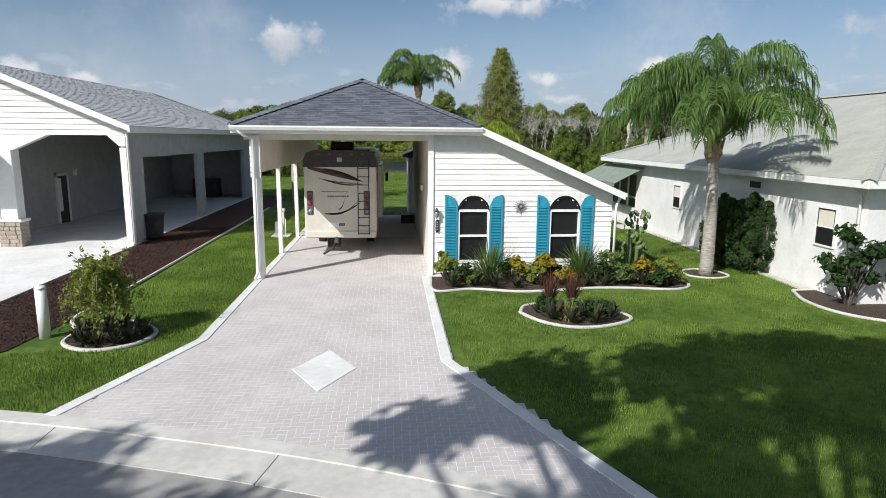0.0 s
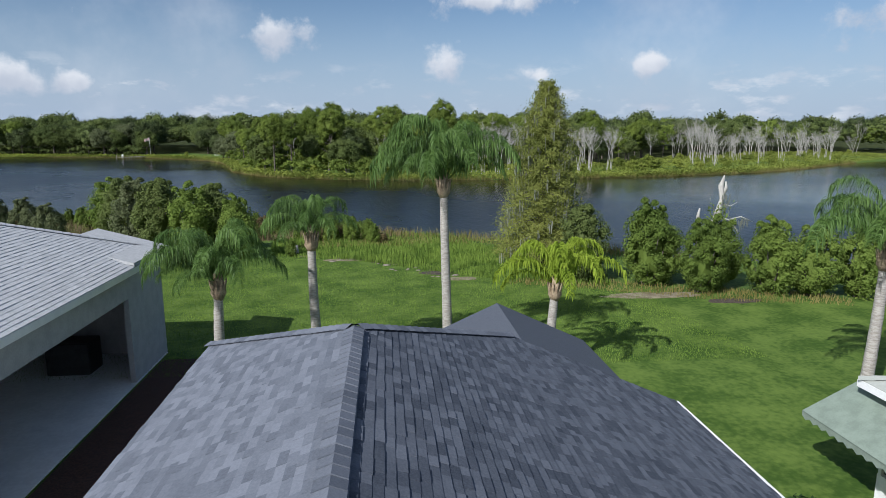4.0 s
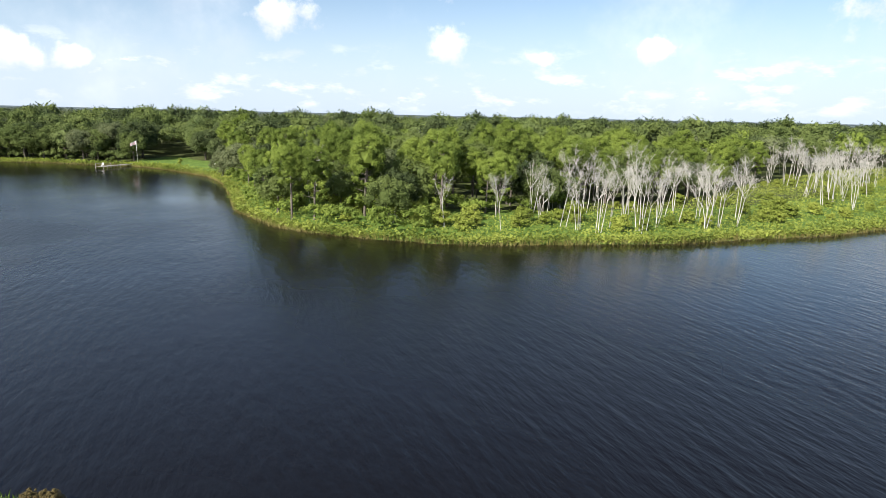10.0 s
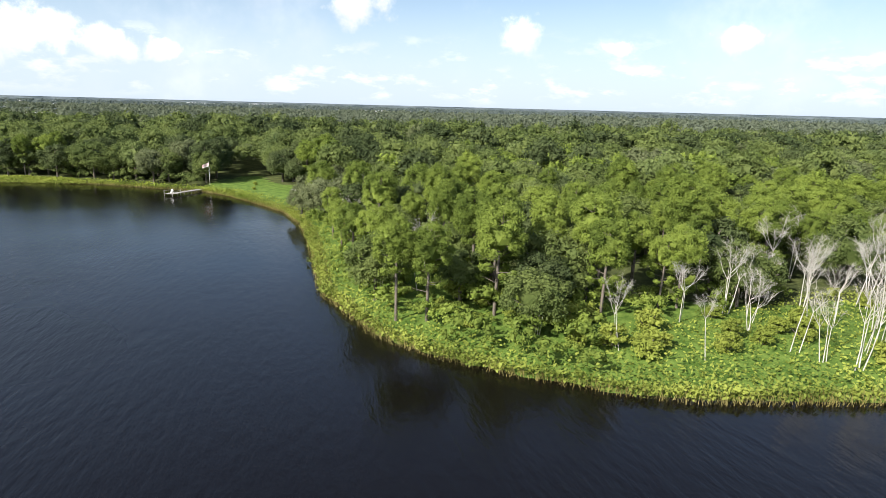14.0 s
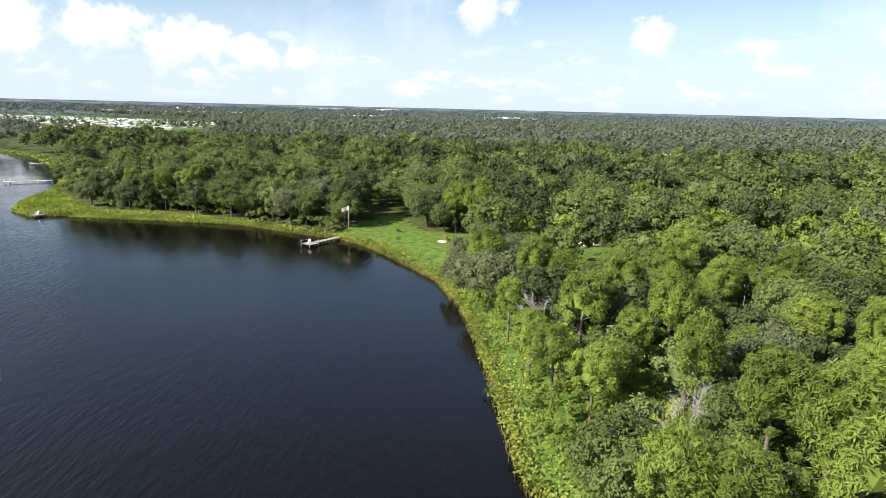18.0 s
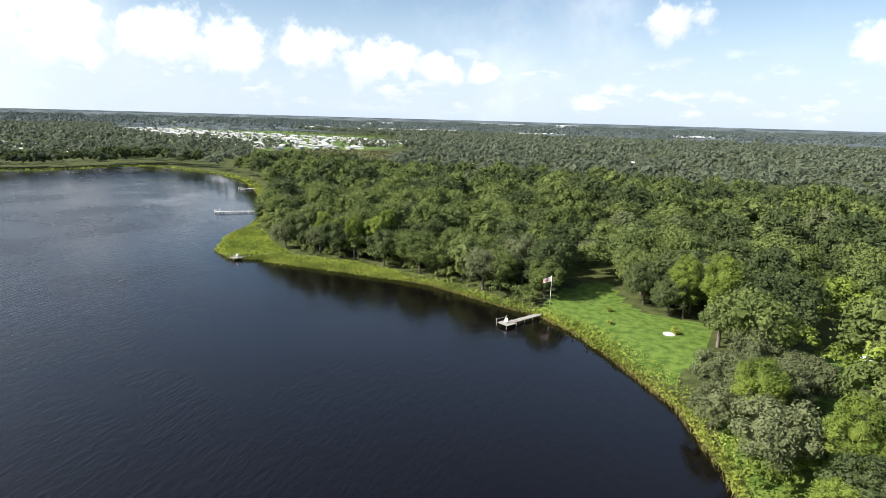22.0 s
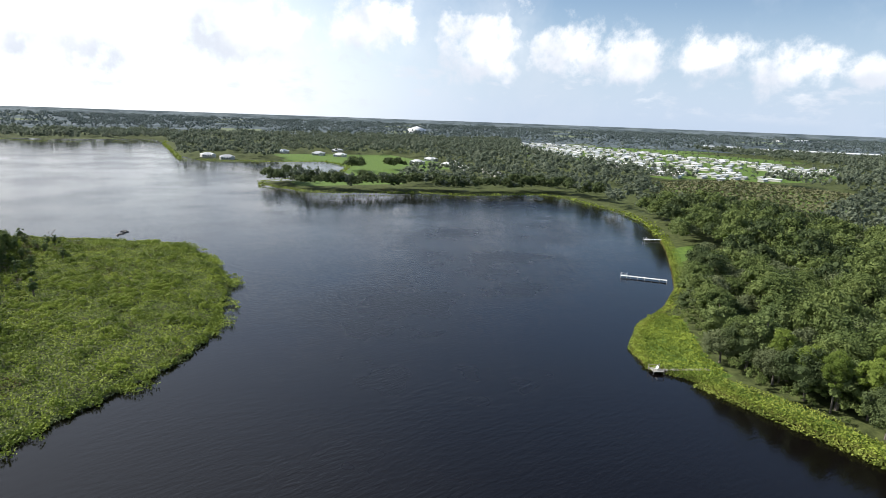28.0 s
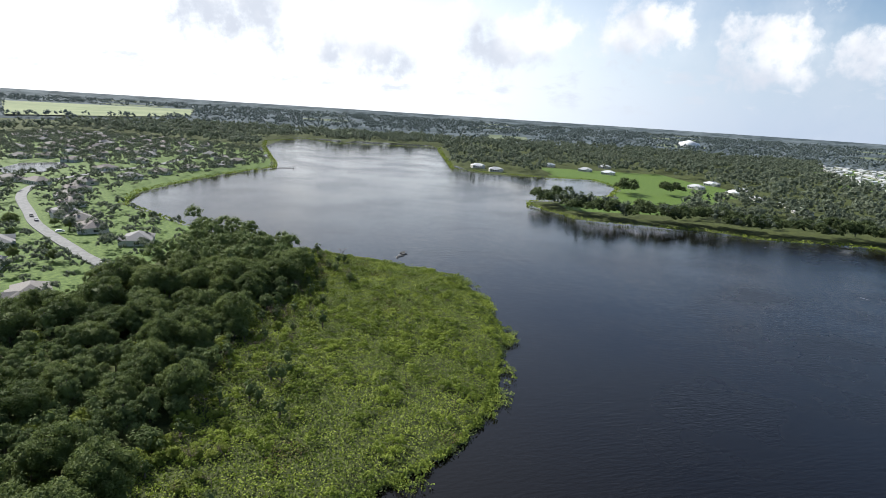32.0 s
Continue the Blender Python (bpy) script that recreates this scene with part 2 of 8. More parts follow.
def water_material():
    m = bpy.data.materials.new("lake_water")
    m.use_nodes = True
    t = m.node_tree
    p = t.nodes["Principled BSDF"]
    p.inputs["Base Color"].default_value = (0.0030, 0.0022, 0.0021, 1)
    p.inputs["IOR"].default_value = 1.33
    p.inputs["Specular IOR Level"].default_value = 0.5
    where = t.nodes.new("ShaderNodeTexCoord").outputs["Object"]
    turn = t.nodes.new("ShaderNodeMapping")
    turn.vector_type = "TEXTURE"
    turn.inputs["Rotation"].default_value = (0, 0, radians(CREST))
    turn.inputs["Scale"].default_value = (3.2, 1.0, 1.0)
    t.links.new(where, turn.inputs["Vector"])
    ripple = node(t, "ShaderNodeTexNoise", Scale=1.2, Detail=4.0, Roughness=0.5)
    t.links.new(turn.outputs[0], ripple.inputs["Vector"])
    gust = node(t, "ShaderNodeTexNoise", Scale=0.014, Detail=4.0, Roughness=0.6)
    t.links.new(where, gust.inputs["Vector"])
    # a lane of wind runs down the open middle of the lake; the water in the lee of the shores is calm
    parts_xyz = t.nodes.new("ShaderNodeSeparateXYZ")
    t.links.new(where, parts_xyz.inputs[0])
    aside = calc(t, "ADD", calc(t, "MULTIPLY", calc(t, "ADD", parts_xyz.outputs[0], 40.0), 0.547), calc(t, "MULTIPLY", calc(t, "SUBTRACT", parts_xyz.outputs[1], 130.0), 0.837))
    lane = smooth(t, calc(t, "ADD", calc(t, "MULTIPLY", calc(t, "ABSOLUTE", aside), -1.0), calc(t, "MULTIPLY", calc(t, "SUBTRACT", gust.outputs[0], 0.5), 35.0)), -70.0, -15.0)
    rough = calc(t, "ADD", calc(t, "MULTIPLY", smooth(t, gust.outputs[0], 0.35, 0.65), 0.4), calc(t, "MULTIPLY", lane, 0.6))
    # small wind ripples, too fine to see one by one, roughen the open water
    wire(t, calc(t, "ADD", 0.09, calc(t, "MULTIPLY", rough, 0.22)), p.inputs["Roughness"])
    b = node(t, "ShaderNodeBump", Strength=1.0, Distance=0.13)
    t.links.new(calc(t, "MULTIPLY", ripple.outputs[0], calc(t, "ADD", 0.28, calc(t, "MULTIPLY", rough, 0.72))), b.inputs["Height"])
    t.links.new(b.outputs[0], p.inputs["Normal"])
    return m


WATER = water_material()


# ---- mesh tools ----
rng = np.random.default_rng(7)


def mesh_of(name, verts, faces, mats, index=None, smooth_faces=False):
    """A mesh from arrays: faces is a list of (n, 3) or (n, 4) arrays; index gives each array's material."""
    me = bpy.data.meshes.new(name)
    verts = np.asarray(verts, np.float32)
    faces = [np.asarray(f, np.int32) for f in faces if len(f)]
    me.vertices.add(len(verts))
    me.vertices.foreach_set("co", verts.ravel())
    sizes = np.concatenate([np.full(len(f), f.shape[1], np.int32) for f in faces])
    me.loops.add(int(sizes.sum()))
    me.loops.foreach_set("vertex_index", np.concatenate([f.ravel() for f in faces]))
    me.polygons.add(len(sizes))
    me.polygons.foreach_set("loop_start", np.concatenate([[0], np.cumsum(sizes)[:-1]]).astype(np.int32))
    me.polygons.foreach_set("loop_total", sizes)
    if index is not None:
        me.polygons.foreach_set("material_index", np.concatenate([np.full(len(f), i, np.int32) for f, i in zip(faces, index)]))
    me.polygons.foreach_set("use_smooth", np.full(len(sizes), smooth_faces))
    for m in mats:
        me.materials.append(m)
    me.update(calc_edges=True)
    me.validate()
    return me


def sampled(polyline, step):
    out = [polyline[0]]
    for p, q in zip(polyline, polyline[1:]):
        n = max(1, int(math.dist(p, q) / step))
        out += [tuple(np.add(p, np.subtract(q, p) * (k + 1) / n)) for k in range(n)]
    return np.array(out)


def inside(poly, x, y):
    poly = np.asarray(poly, float)
    hit = np.zeros(np.shape(x), bool)
    for (ax, ay), (bx, by) in zip(poly, np.roll(poly, -1, 0)):
        if ay == by:
            continue
        hit ^= ((ay > y) != (by > y)) & (x < (bx - ax) * (y - ay) / (by - ay) + ax)
    return hit


def from_line(line, x, y, closed=False):
    line = np.asarray(line, float)
    ends = np.roll(line, -1, 0) if closed else line[1:]
    best = np.full(np.shape(x), 1e9)
    for (ax, ay), (bx, by) in zip(line, ends):
        dx, dy = bx - ax, by - ay
        k = np.clip(((x - ax) * dx + (y - ay) * dy) / (dx * dx + dy * dy + 1e-9), 0, 1)
        best = np.minimum(best, np.hypot(x - ax - k * dx, y - ay - k * dy))
    return best


# ---- the lake and its shores ----
LEVEL = -1.2
NEAR_SHORE = [(-120, 118), (-70, 110), (-42, 104), (-24, 99), (-12, 96.5), (-12.5, 93), (0, 89.5), (9, 86), (20, 78.5), (25, 74), (45, 66), (90, 60), (160, 78), (250, 130), (340, 210)]
EAST_SHORE = [(330, 300), (250, 285), (180, 246), (132, 207), (104, 189), (73, 176), (57, 173), (41, 168.5), (18, 167), (6, 166.3)]
POINT_SHORE = [(-3, 168), (-13, 171.5), (-22, 176), (-30, 182), (-41, 200), (-47, 221), (-53, 241), (-58, 255), (-67, 273), (-83, 291), (-94, 302), (-105, 309)]
NORTH_SHORE = [(-122, 313), (-142, 319), (-170, 321), (-190, 317), (-208, 316), (-218, 311), (-231, 317), (-246, 335), (-257, 358), (-275, 383), (-297, 405), (-333, 439), (-360, 462), (-400, 490), (-442, 509)]
WEST_SHORE = [(-525, 520), (-548, 512), (-558, 438), (-582, 405), (-592, 338), (-608, 314), (-665, 288), (-690, 291), (-700, 306), (-760, 390), (-850, 430), (-921, 422), (-916, 347), (-962, 241)]
FAR_SHORE = [(-1350, 239), (-1419, 248), (-1350, 47), (-1440, -30), (-1300, -80), (-1167, -52), (-905, 21), (-853, 31), (-797, 9), (-719, -12), (-628, -25), (-574, -14), (-510, 50)]
MARSH_SHORE = [(-463, 117), (-458, 135), (-438, 177), (-422, 205), (-381, 216), (-342, 218), (-303, 208), (-285, 203), (-270, 195), (-250, 174), (-234, 156), (-190, 136)]
LAKE = NEAR_SHORE + EAST_SHORE + POINT_SHORE + NORTH_SHORE + WEST_SHORE + FAR_SHORE + MARSH_SHORE


def off_shore(x, y):
    """Metres from the water's edge, less than nothing on the lake."""
    x, y = np.asarray(x, float), np.asarray(y, float)
    return np.where(inside(LAKE, x, y), -1, 1) * from_line(LAKE, x, y, True)


def ground_height(x, y):
    d = off_shore(x, y)
    land = LEVEL + 0.12 + 1.08 * np.clip(d / 16, 0, 1) ** 0.8
    land += np.where(d > 25, 0.25 * np.sin(x * 0.031) * np.sin(y * 0.027) * np.clip((np.asarray(y) - 90) / 60, 0, 1), 0)
    return np.where(d > 0, land, LEVEL + 0.12 - np.clip(-d * 0.35, 0, 2.5))


def steps(start, end, fine, far):
    line = np.arange(start, end, fine)
    grow, w = [], fine
    at = line[-1]
    while at < far:
        w = min(w * 1.22, 350)
        at += w
        grow.append(at)
    back, w, at = [], fine, line[0]
    while at > -far:
        w = min(w * 1.22, 350)
        at -= w
        back.append(at)
    return np.concatenate([back[::-1], line, grow])


gx, gy = steps(-480, 190, 3.0, 4900), steps(-30, 520, 3.0, 4900)
X, Y = np.meshgrid(gx, gy)
Z = ground_height(X, Y)
n = len(gx)
cell = (np.arange(len(gy) - 1)[:, None] * n + np.arange(n - 1)[None]).ravel()
ring = np.array([(-1700, -400), (600, -400), (600, 700), (-1700, 700)], float)
water = new("lake_water", mesh_of("lake_water", np.c_[ring, np.full(4, LEVEL)], [[[0, 1, 2, 3]]], [WATER]))
tagged(water, "dark rippled lake water reflecting the sky", "water", kind="structure")


# ---- plants ----
def leaves(c, normal, size, r=rng, wide=0.5):
    """Small rhombic leaves or sprays: centres, facing directions and half lengths."""
    c, normal = np.asarray(c, float), np.asarray(normal, float)
    n = len(c)
    normal = normal / (np.linalg.norm(normal, axis=1, keepdims=True) + 1e-9)
    a = r.normal(size=(n, 3))
    t = np.cross(normal, a)
    t /= np.linalg.norm(t, axis=1, keepdims=True) + 1e-9
    b = np.cross(normal, t)
    s = np.broadcast_to(np.asarray(size, float), (n,))[:, None]
    v = np.stack([c + t * s, c + b * s * wide, c - t * s, c - b * s * wide], 1).reshape(-1, 3)
    return v, np.arange(4 * n).reshape(n, 4)


def ball(r, c, radii, rough=0.18):
    bm = bmesh.new()
    bmesh.ops.create_icosphere(bm, subdivisions=1, radius=1.0)
    v = np.array([p.co for p in bm.verts])
    f = np.array([[p.index for p in q.verts] for q in bm.faces])
    bm.free()
    v = v * (1 + rough * r.normal(size=(len(v), 1)))
    return v * np.asarray(radii) + np.asarray(c), f


def join(parts):
    vs, quads, tris, at = [], [], [], 0
    for v, f in parts:
        f = np.asarray(f) + at
        (quads if f.shape[1] == 4 else tris).append(f)
        vs.append(v)
        at += len(v)
    out = [np.concatenate(g) for g in (quads, tris) if g]
    return np.concatenate(vs), out


def limb(points, radii, sides=6):
    """A tapered tube along points."""
    points = np.asarray(points, float)
    v = []
    for k, p in enumerate(points):
        d = points[min(k + 1, len(points) - 1)] - points[max(k - 1, 0)]
        d /= np.linalg.norm(d) + 1e-9
        u = np.cross(d, (0.31, 0.95, 0.05))
        u /= np.linalg.norm(u) + 1e-9
        w = np.cross(d, u)
        for s in range(sides):
            q = 2 * math.pi * s / sides
            v.append(p + radii[k] * (math.cos(q) * u + math.sin(q) * w))
    f = [[k * sides + s, k * sides + (s + 1) % sides, (k + 1) * sides + (s + 1) % sides, (k + 1) * sides + s] for k in range(len(points) - 1) for s in range(sides)]
    return np.array(v), np.array(f)


def crown(r, lobes, per_lobe, leaf, flat=0.75, core=0.6, middle=None, wide=0.5):
    """Lobes of (x, y, z, radius): a rough core each, under many small leaves; middle: the point that the leaves turn away from."""
    parts = []
    for x, y, z, q in lobes:
        parts.append(ball(r, (x, y, z), np.array((1, 1, flat)) * q * core))
        d = r.normal(size=(per_lobe, 3))
        d /= np.linalg.norm(d, axis=1, keepdims=True)
        if middle is None:
            d[:, 2] = np.where(d[:, 2] < -0.3, -d[:, 2], d[:, 2])
        else:
            out = np.array((x, y, z)) - np.array(middle)
            out /= np.linalg.norm(out) + 1e-9
            dot = d @ out
            d = np.where((dot < -0.15)[:, None], d - 2 * dot[:, None] * out, d)
        c = np.array((x, y, z)) + d * q * r.uniform(0.55, 1.15, (per_lobe, 1)) * (1, 1, flat)
        parts.append(leaves(c, d + 0.55 * r.normal(size=d.shape) + (0, 0, 0.3), r.uniform(0.6, 1.2, per_lobe) * leaf, r, wide))
    return join(parts)


def dome(r, n, wide, middle, half, small, large, lowest=-0.5):
    """Lobes spread over a rounded crown, some sunk in and some standing out."""
    out = []
    for k in range(n):
        u = 1 - (1 - lowest) * (k + 0.5) / n
        a, s, j = 2.4 * k + r.uniform(-0.35, 0.35), math.sqrt(1 - u * u), r.uniform(0.72, 1.1)
        out.append((wide * s * j * math.cos(a), wide * s * j * math.sin(a), middle + half * u * j, r.uniform(small, large)))
    return out


def oak_kind(seed, tall=11.0, wide=5.5, lobes=26, per_lobe=190, leaf=0.27, mat=None):
    r = np.random.default_rng(seed)
    spots = dome(r, lobes, wide * 0.76, tall * 0.58, tall * 0.34, wide * 0.22, wide * 0.36, -0.62)
    tubes = [limb([(0, 0, -0.3), (0.1, 0, tall * 0.25), (0.2, 0.1, tall * 0.5)], [0.35, 0.28, 0.2])]
    for x, y, z, q in spots[::3]:
        tubes.append(limb([(0.1, 0, tall * r.uniform(0.25, 0.45)), (x * 0.5, y * 0.5, z - q * 0.8), (x, y, z - 0.2 * q)], [0.16, 0.11, 0.05], 5))
    filler = ball(r, (0, 0, tall * 0.56), (wide * 0.62, wide * 0.62, tall * 0.26), 0.15)
    return join(tubes), join_more(crown(r, spots, per_lobe, leaf, 0.85, 0.5, (0, 0, tall * 0.5)), filler), mat or OAK


def join_more(whole, extra):
    v, faces = whole
    return np.concatenate([v, extra[0]]), [*faces, extra[1] + len(v)]


def pine_kind(seed, tall=14.0):
    r = np.random.default_rng(seed)
    lean_x, lean_y = r.uniform(-0.6, 0.6, 2)
    tubes = [limb([(0, 0, -0.3), (lean_x * 0.4, lean_y * 0.4, tall * 0.5), (lean_x, lean_y, tall * 0.95)], [0.24, 0.18, 0.06])]
    spots = [(x + lean_x * 0.7, y + lean_y * 0.7, z, q) for x, y, z, q in dome(r, 30, r.uniform(2.3, 2.9), tall * 0.74, tall * 0.23, 0.75, 1.25, -0.75)]
    for x, y, z, q in spots[::2]:
        tubes.append(limb([(lean_x * 0.6, lean_y * 0.6, min(z - 0.8, tall * 0.9)), (x, y, z)], [0.07, 0.03], 4))
    # ragged lower boughs
    for k in range(6):
        a, h = 2.4 * k + r.uniform(-0.4, 0.4), tall * r.uniform(0.32, 0.55)
        rad = r.uniform(1.0, 2.4)
        p = (rad * math.cos(a), rad * math.sin(a), h)
        spots.append((*p, r.uniform(0.5, 0.9)))
        tubes.append(limb([(0, 0, h - 0.4), p], [0.06, 0.025], 4))
    filler = ball(r, (lean_x * 0.6, lean_y * 0.6, tall * 0.73), (1.7, 1.7, tall * 0.16), 0.2)
    return join(tubes), join_more(crown(r, spots, 200, 0.25, 0.9, 0.5, (lean_x * 0.6, lean_y * 0.6, tall * 0.68), 0.24), filler), PINE


def bush_kind(seed, tall=3.5, wide=2.2, mat=None, leaf=0.22):
    r = np.random.default_rng(seed)
    spots, tubes = [], []
    for k in range(16):
        a, rad = 2.4 * k, wide * math.sqrt(k / 16) * 0.72
        z = tall * (0.09 + 0.71 * ((k * 5) % 16) / 16) * (1.05 - 0.3 * rad / wide)
        spots.append((rad * math.cos(a), rad * math.sin(a), z, wide * r.uniform(0.28, 0.42)))
        tubes.append(limb([(0.2 * math.cos(a), 0.2 * math.sin(a), -0.2), (rad * math.cos(a), rad * math.sin(a), z)], [0.06, 0.03], 4))
    return join(tubes), crown(r, spots, 62, leaf * 1.1, 0.9), mat or SCRUB


def thick_kind(seed, tall, wide, mat, leaf=0.085, per_lobe=230):
    """A dense upright thicket, leafy to the ground."""
    r = np.random.default_rng(seed)
    spots = dome(r, 36, wide * 0.72, tall * 0.46, tall * 0.46, wide * 0.2, wide * 0.38, -0.92)
    tubes = [limb([(0.3 * math.cos(2.4 * k), 0.3 * math.sin(2.4 * k), -0.2), (x * 0.6, y * 0.6, z * 0.7), (x, y, z + q * 0.6)], [0.06, 0.04, 0.012], 4) for k, (x, y, z, q) in enumerate(spots[::3])]
    for k in range(9):
        a, rad = r.uniform(0, 6.28), wide * r.uniform(0.1, 0.6)
        spots.append((rad * math.cos(a), rad * math.sin(a), tall * r.uniform(0.88, 1.04), wide * r.uniform(0.1, 0.17)))
    filler = ball(r, (0, 0, tall * 0.45), (wide * 0.5, wide * 0.5, tall * 0.38), 0.15)
    return join(tubes), join_more(crown(r, spots, per_lobe, leaf, 1.1, 0.55, (0, 0, tall * 0.4)), filler), mat


def dead_kind(seed, tall=10.0, fine=110):
    """A bare grey tree: trunks that fork into rising limbs, with a haze of thin twigs."""
    r = np.random.default_rng(seed)
    tubes, tips = [], []
    for stem in range(r.integers(1, 4)):
        base = np.array((r.uniform(-0.7, 0.7), r.uniform(-0.7, 0.7), -0.3))
        fork = base + np.array((r.normal() * 0.5, r.normal() * 0.5, tall * r.uniform(0.42, 0.6)))
        tubes.append(limb([base, (base + fork) / 2 + r.normal(size=3) * 0.12, fork], [0.075, 0.06, 0.045], 6))
        for k in range(r.integers(3, 6)):
            a, out = r.uniform(0, 6.28), r.uniform(0.5, 2.3)
            top = fork + np.array((math.cos(a) * out, math.sin(a) * out, tall * (r.uniform(0.3, 0.46) - 0.05 * out)))
            mid = fork * 0.55 + top * 0.45 + np.array((math.cos(a), math.sin(a), 0)) * out * 0.2
            tubes.append(limb([fork, mid, top], [0.036, 0.024, 0.008], 5))
            for j in range(4):
                h = r.uniform(0.15, 0.95)
                p = mid + (top - mid) * h
                b = a + r.normal() * 0.9
                e = p + np.array((math.cos(b), math.sin(b), r.uniform(0.7, 1.8))) * r.uniform(0.4, 1.1)
                tubes.append(limb([p, e], [0.02, 0.007], 3))
                tips.append((p, e))
            tips.append((mid, top))
    for k in range(fine):
        p, e = tips[r.integers(len(tips))]
        s = p + (e - p) * r.uniform(0.2, 1)
        tubes.append(limb([s, s + np.array((r.normal() * 0.5, r.normal() * 0.5, r.uniform(0.0, 0.8)))], [0.009, 0.004], 3))
    return join(tubes), None, None


def tree_meshes(name, kind, bark):
    tubes, top, mat = kind
    trunk = mesh_of("trunk", tubes[0], tubes[1], [bark], smooth_faces=True)
    return trunk, mesh_of("crown", top[0], top[1], [mat]) if top else None


def plant(name, meshes, x, y, z, turn, size, label, category, group, crown_name="crown"):
    thing = new(name)
    thing.matrix_world = Matrix.LocRotScale((x, y, z), Euler((0, 0, turn)), (size, size, size * (0.92 + 0.16 * ((x * 7.3 + y * 3.1) % 1))))
    for part_name, me in zip(("trunk", crown_name), meshes):
        if me:
            p = new(part_name, me)
            p.parent = thing
    return tagged(thing, label, category, group)


def scattered(x0, x1, y0, y1, gap, r=rng, loose=0.42):
    """Places on a shaken grid."""
    xs, ys = np.meshgrid(np.arange(x0, x1, gap), np.arange(y0, y1, gap))
    return xs.ravel() + r.uniform(-loose, loose, xs.size) * gap, ys.ravel() + r.uniform(-loose, loose, xs.size) * gap


MOSSOAKS = [tree_meshes("oak", oak_kind(s, 10.5, 5.4, mat=MOSSOAK), BARK) for s in (17, 18)]
DARKOAKS = [tree_meshes("oak", oak_kind(s, 11.0, 5.6, mat=DARKOAK), BARK) for s in (19, 20)]
OAKS = [tree_meshes("oak", oak_kind(s, 10.5 + s % 3, 5.0 + 0.5 * (s % 4)), BARK) for s in range(11, 16)]
PINES = [tree_meshes("pine", pine_kind(s, 13 + s % 3), BARK) for s in range(21, 26)]
BUSHES = [tree_meshes("bush", bush_kind(s), BARK) for s in range(31, 34)]
DEADS = [tree_meshes("dead", dead_kind(s, 10 + s % 4, 330), DEADWOOD) for s in range(41, 47)]

# open ground between the woods
LAWN_FLAG = [(-108, 312), (-108, 324), (-105, 346), (-96, 347), (-89, 330), (-79, 323), (-66, 326), (-66, 300), (-69, 281), (-84, 292)]
GLADE = [(-50, 300), (-42, 297), (-30, 304), (-26, 316), (-34, 324), (-47, 314)]
POINT_TIP = [(-233, 314), (-256, 347), (-247, 354), (-233, 343), (-216, 331), (-205, 326), (-205, 314), (-218, 309)]
BANK_LAWN = [(-205, 312), (-205, 323), (-180, 328), (-160, 325.5), (-150, 318)]
POINT_LAWN = [(-338, 438), (-335, 462), (-322, 462), (-298, 442), (-272, 455), (-268, 444), (-300, 415)]
FIELD_A = [(-1090, 386), (-1068, 463), (-1040, 530), (-985, 595), (-792, 558), (-735, 475), (-650, 410), (-632, 345), (-664, 318), (-700, 345), (-790, 360)]
FIELD_B = [(-620, 690), (-620, 860), (-470, 860), (-350, 590), (-430, 570)]
TOWN = [(-1130, 880), (-1750, 1280), (-1500, 1600), (-700, 1250), (-560, 900), (-640, 790)]
MARSH_FLAT = MARSH_SHORE + [(-200, 128), (-225, 134), (-248, 130), (-331, 129), (-381, 138), (-426, 137), (-452, 120)]
ESTATE = [(-345, 60), (-400, 70), (-470, 70), (-510, 50), (-574, -14), (-628, -25), (-719, -12), (-797, 9), (-853, 31), (-905, 21), (-1100, -60), (-1250, -420), (-300, -420), (-330, 20)]
POINT_MARSH = [(0, 166), (18, 167), (41, 168), (57, 173), (73, 176), (104, 189), (132, 207), (180, 246), (250, 290), (225, 340), (178, 318), (140, 284), (106, 256), (80, 228), (56, 210), (36, 203), (14, 190), (-4, 180)]
FIELD_C = [(-54, 573), (-28, 578), (-26, 655), (-52, 652)]
FIELD_D = [(-14, 595), (34, 629), (42, 560), (15, 528), (-6, 513), (-22, 530)]
CLEARINGS = [(-57, 279, 12), (-33, 642, 12), (-96, 629, 14), (-8, 527, 22), (98, 581, 25), (-62, 594, 20), (-24, 300, 7), (-262, 452, 12), (40, 690, 30), (150, 760, 30), (-780, 560, 20), (-1010, 470, 30), (-960, 300, 18)]
OPEN = (POINT_TIP, LAWN_FLAG, GLADE, BANK_LAWN, POINT_LAWN, FIELD_A, FIELD_B, TOWN, MARSH_FLAT, ESTATE, FIELD_C, FIELD_D)


def wooded(x, y, margin):
    ok = (off_shore(x, y) > margin) & ~((y < 118) & (x > -228) & (x < 500))
    for poly in OPEN:
        ok &= ~inside(poly, x, y)
    for cx, cy, reach in CLEARINGS:
        ok &= np.hypot(x - cx, y - cy) > reach
    return ok


def grow(x, y, gap_margin, pick):
    x, y = x[(ok := wooded(x, y, gap_margin))], y[ok]
    for px, py, pz in zip(x, y, ground_height(x, y)):
        pick(px, py, pz)


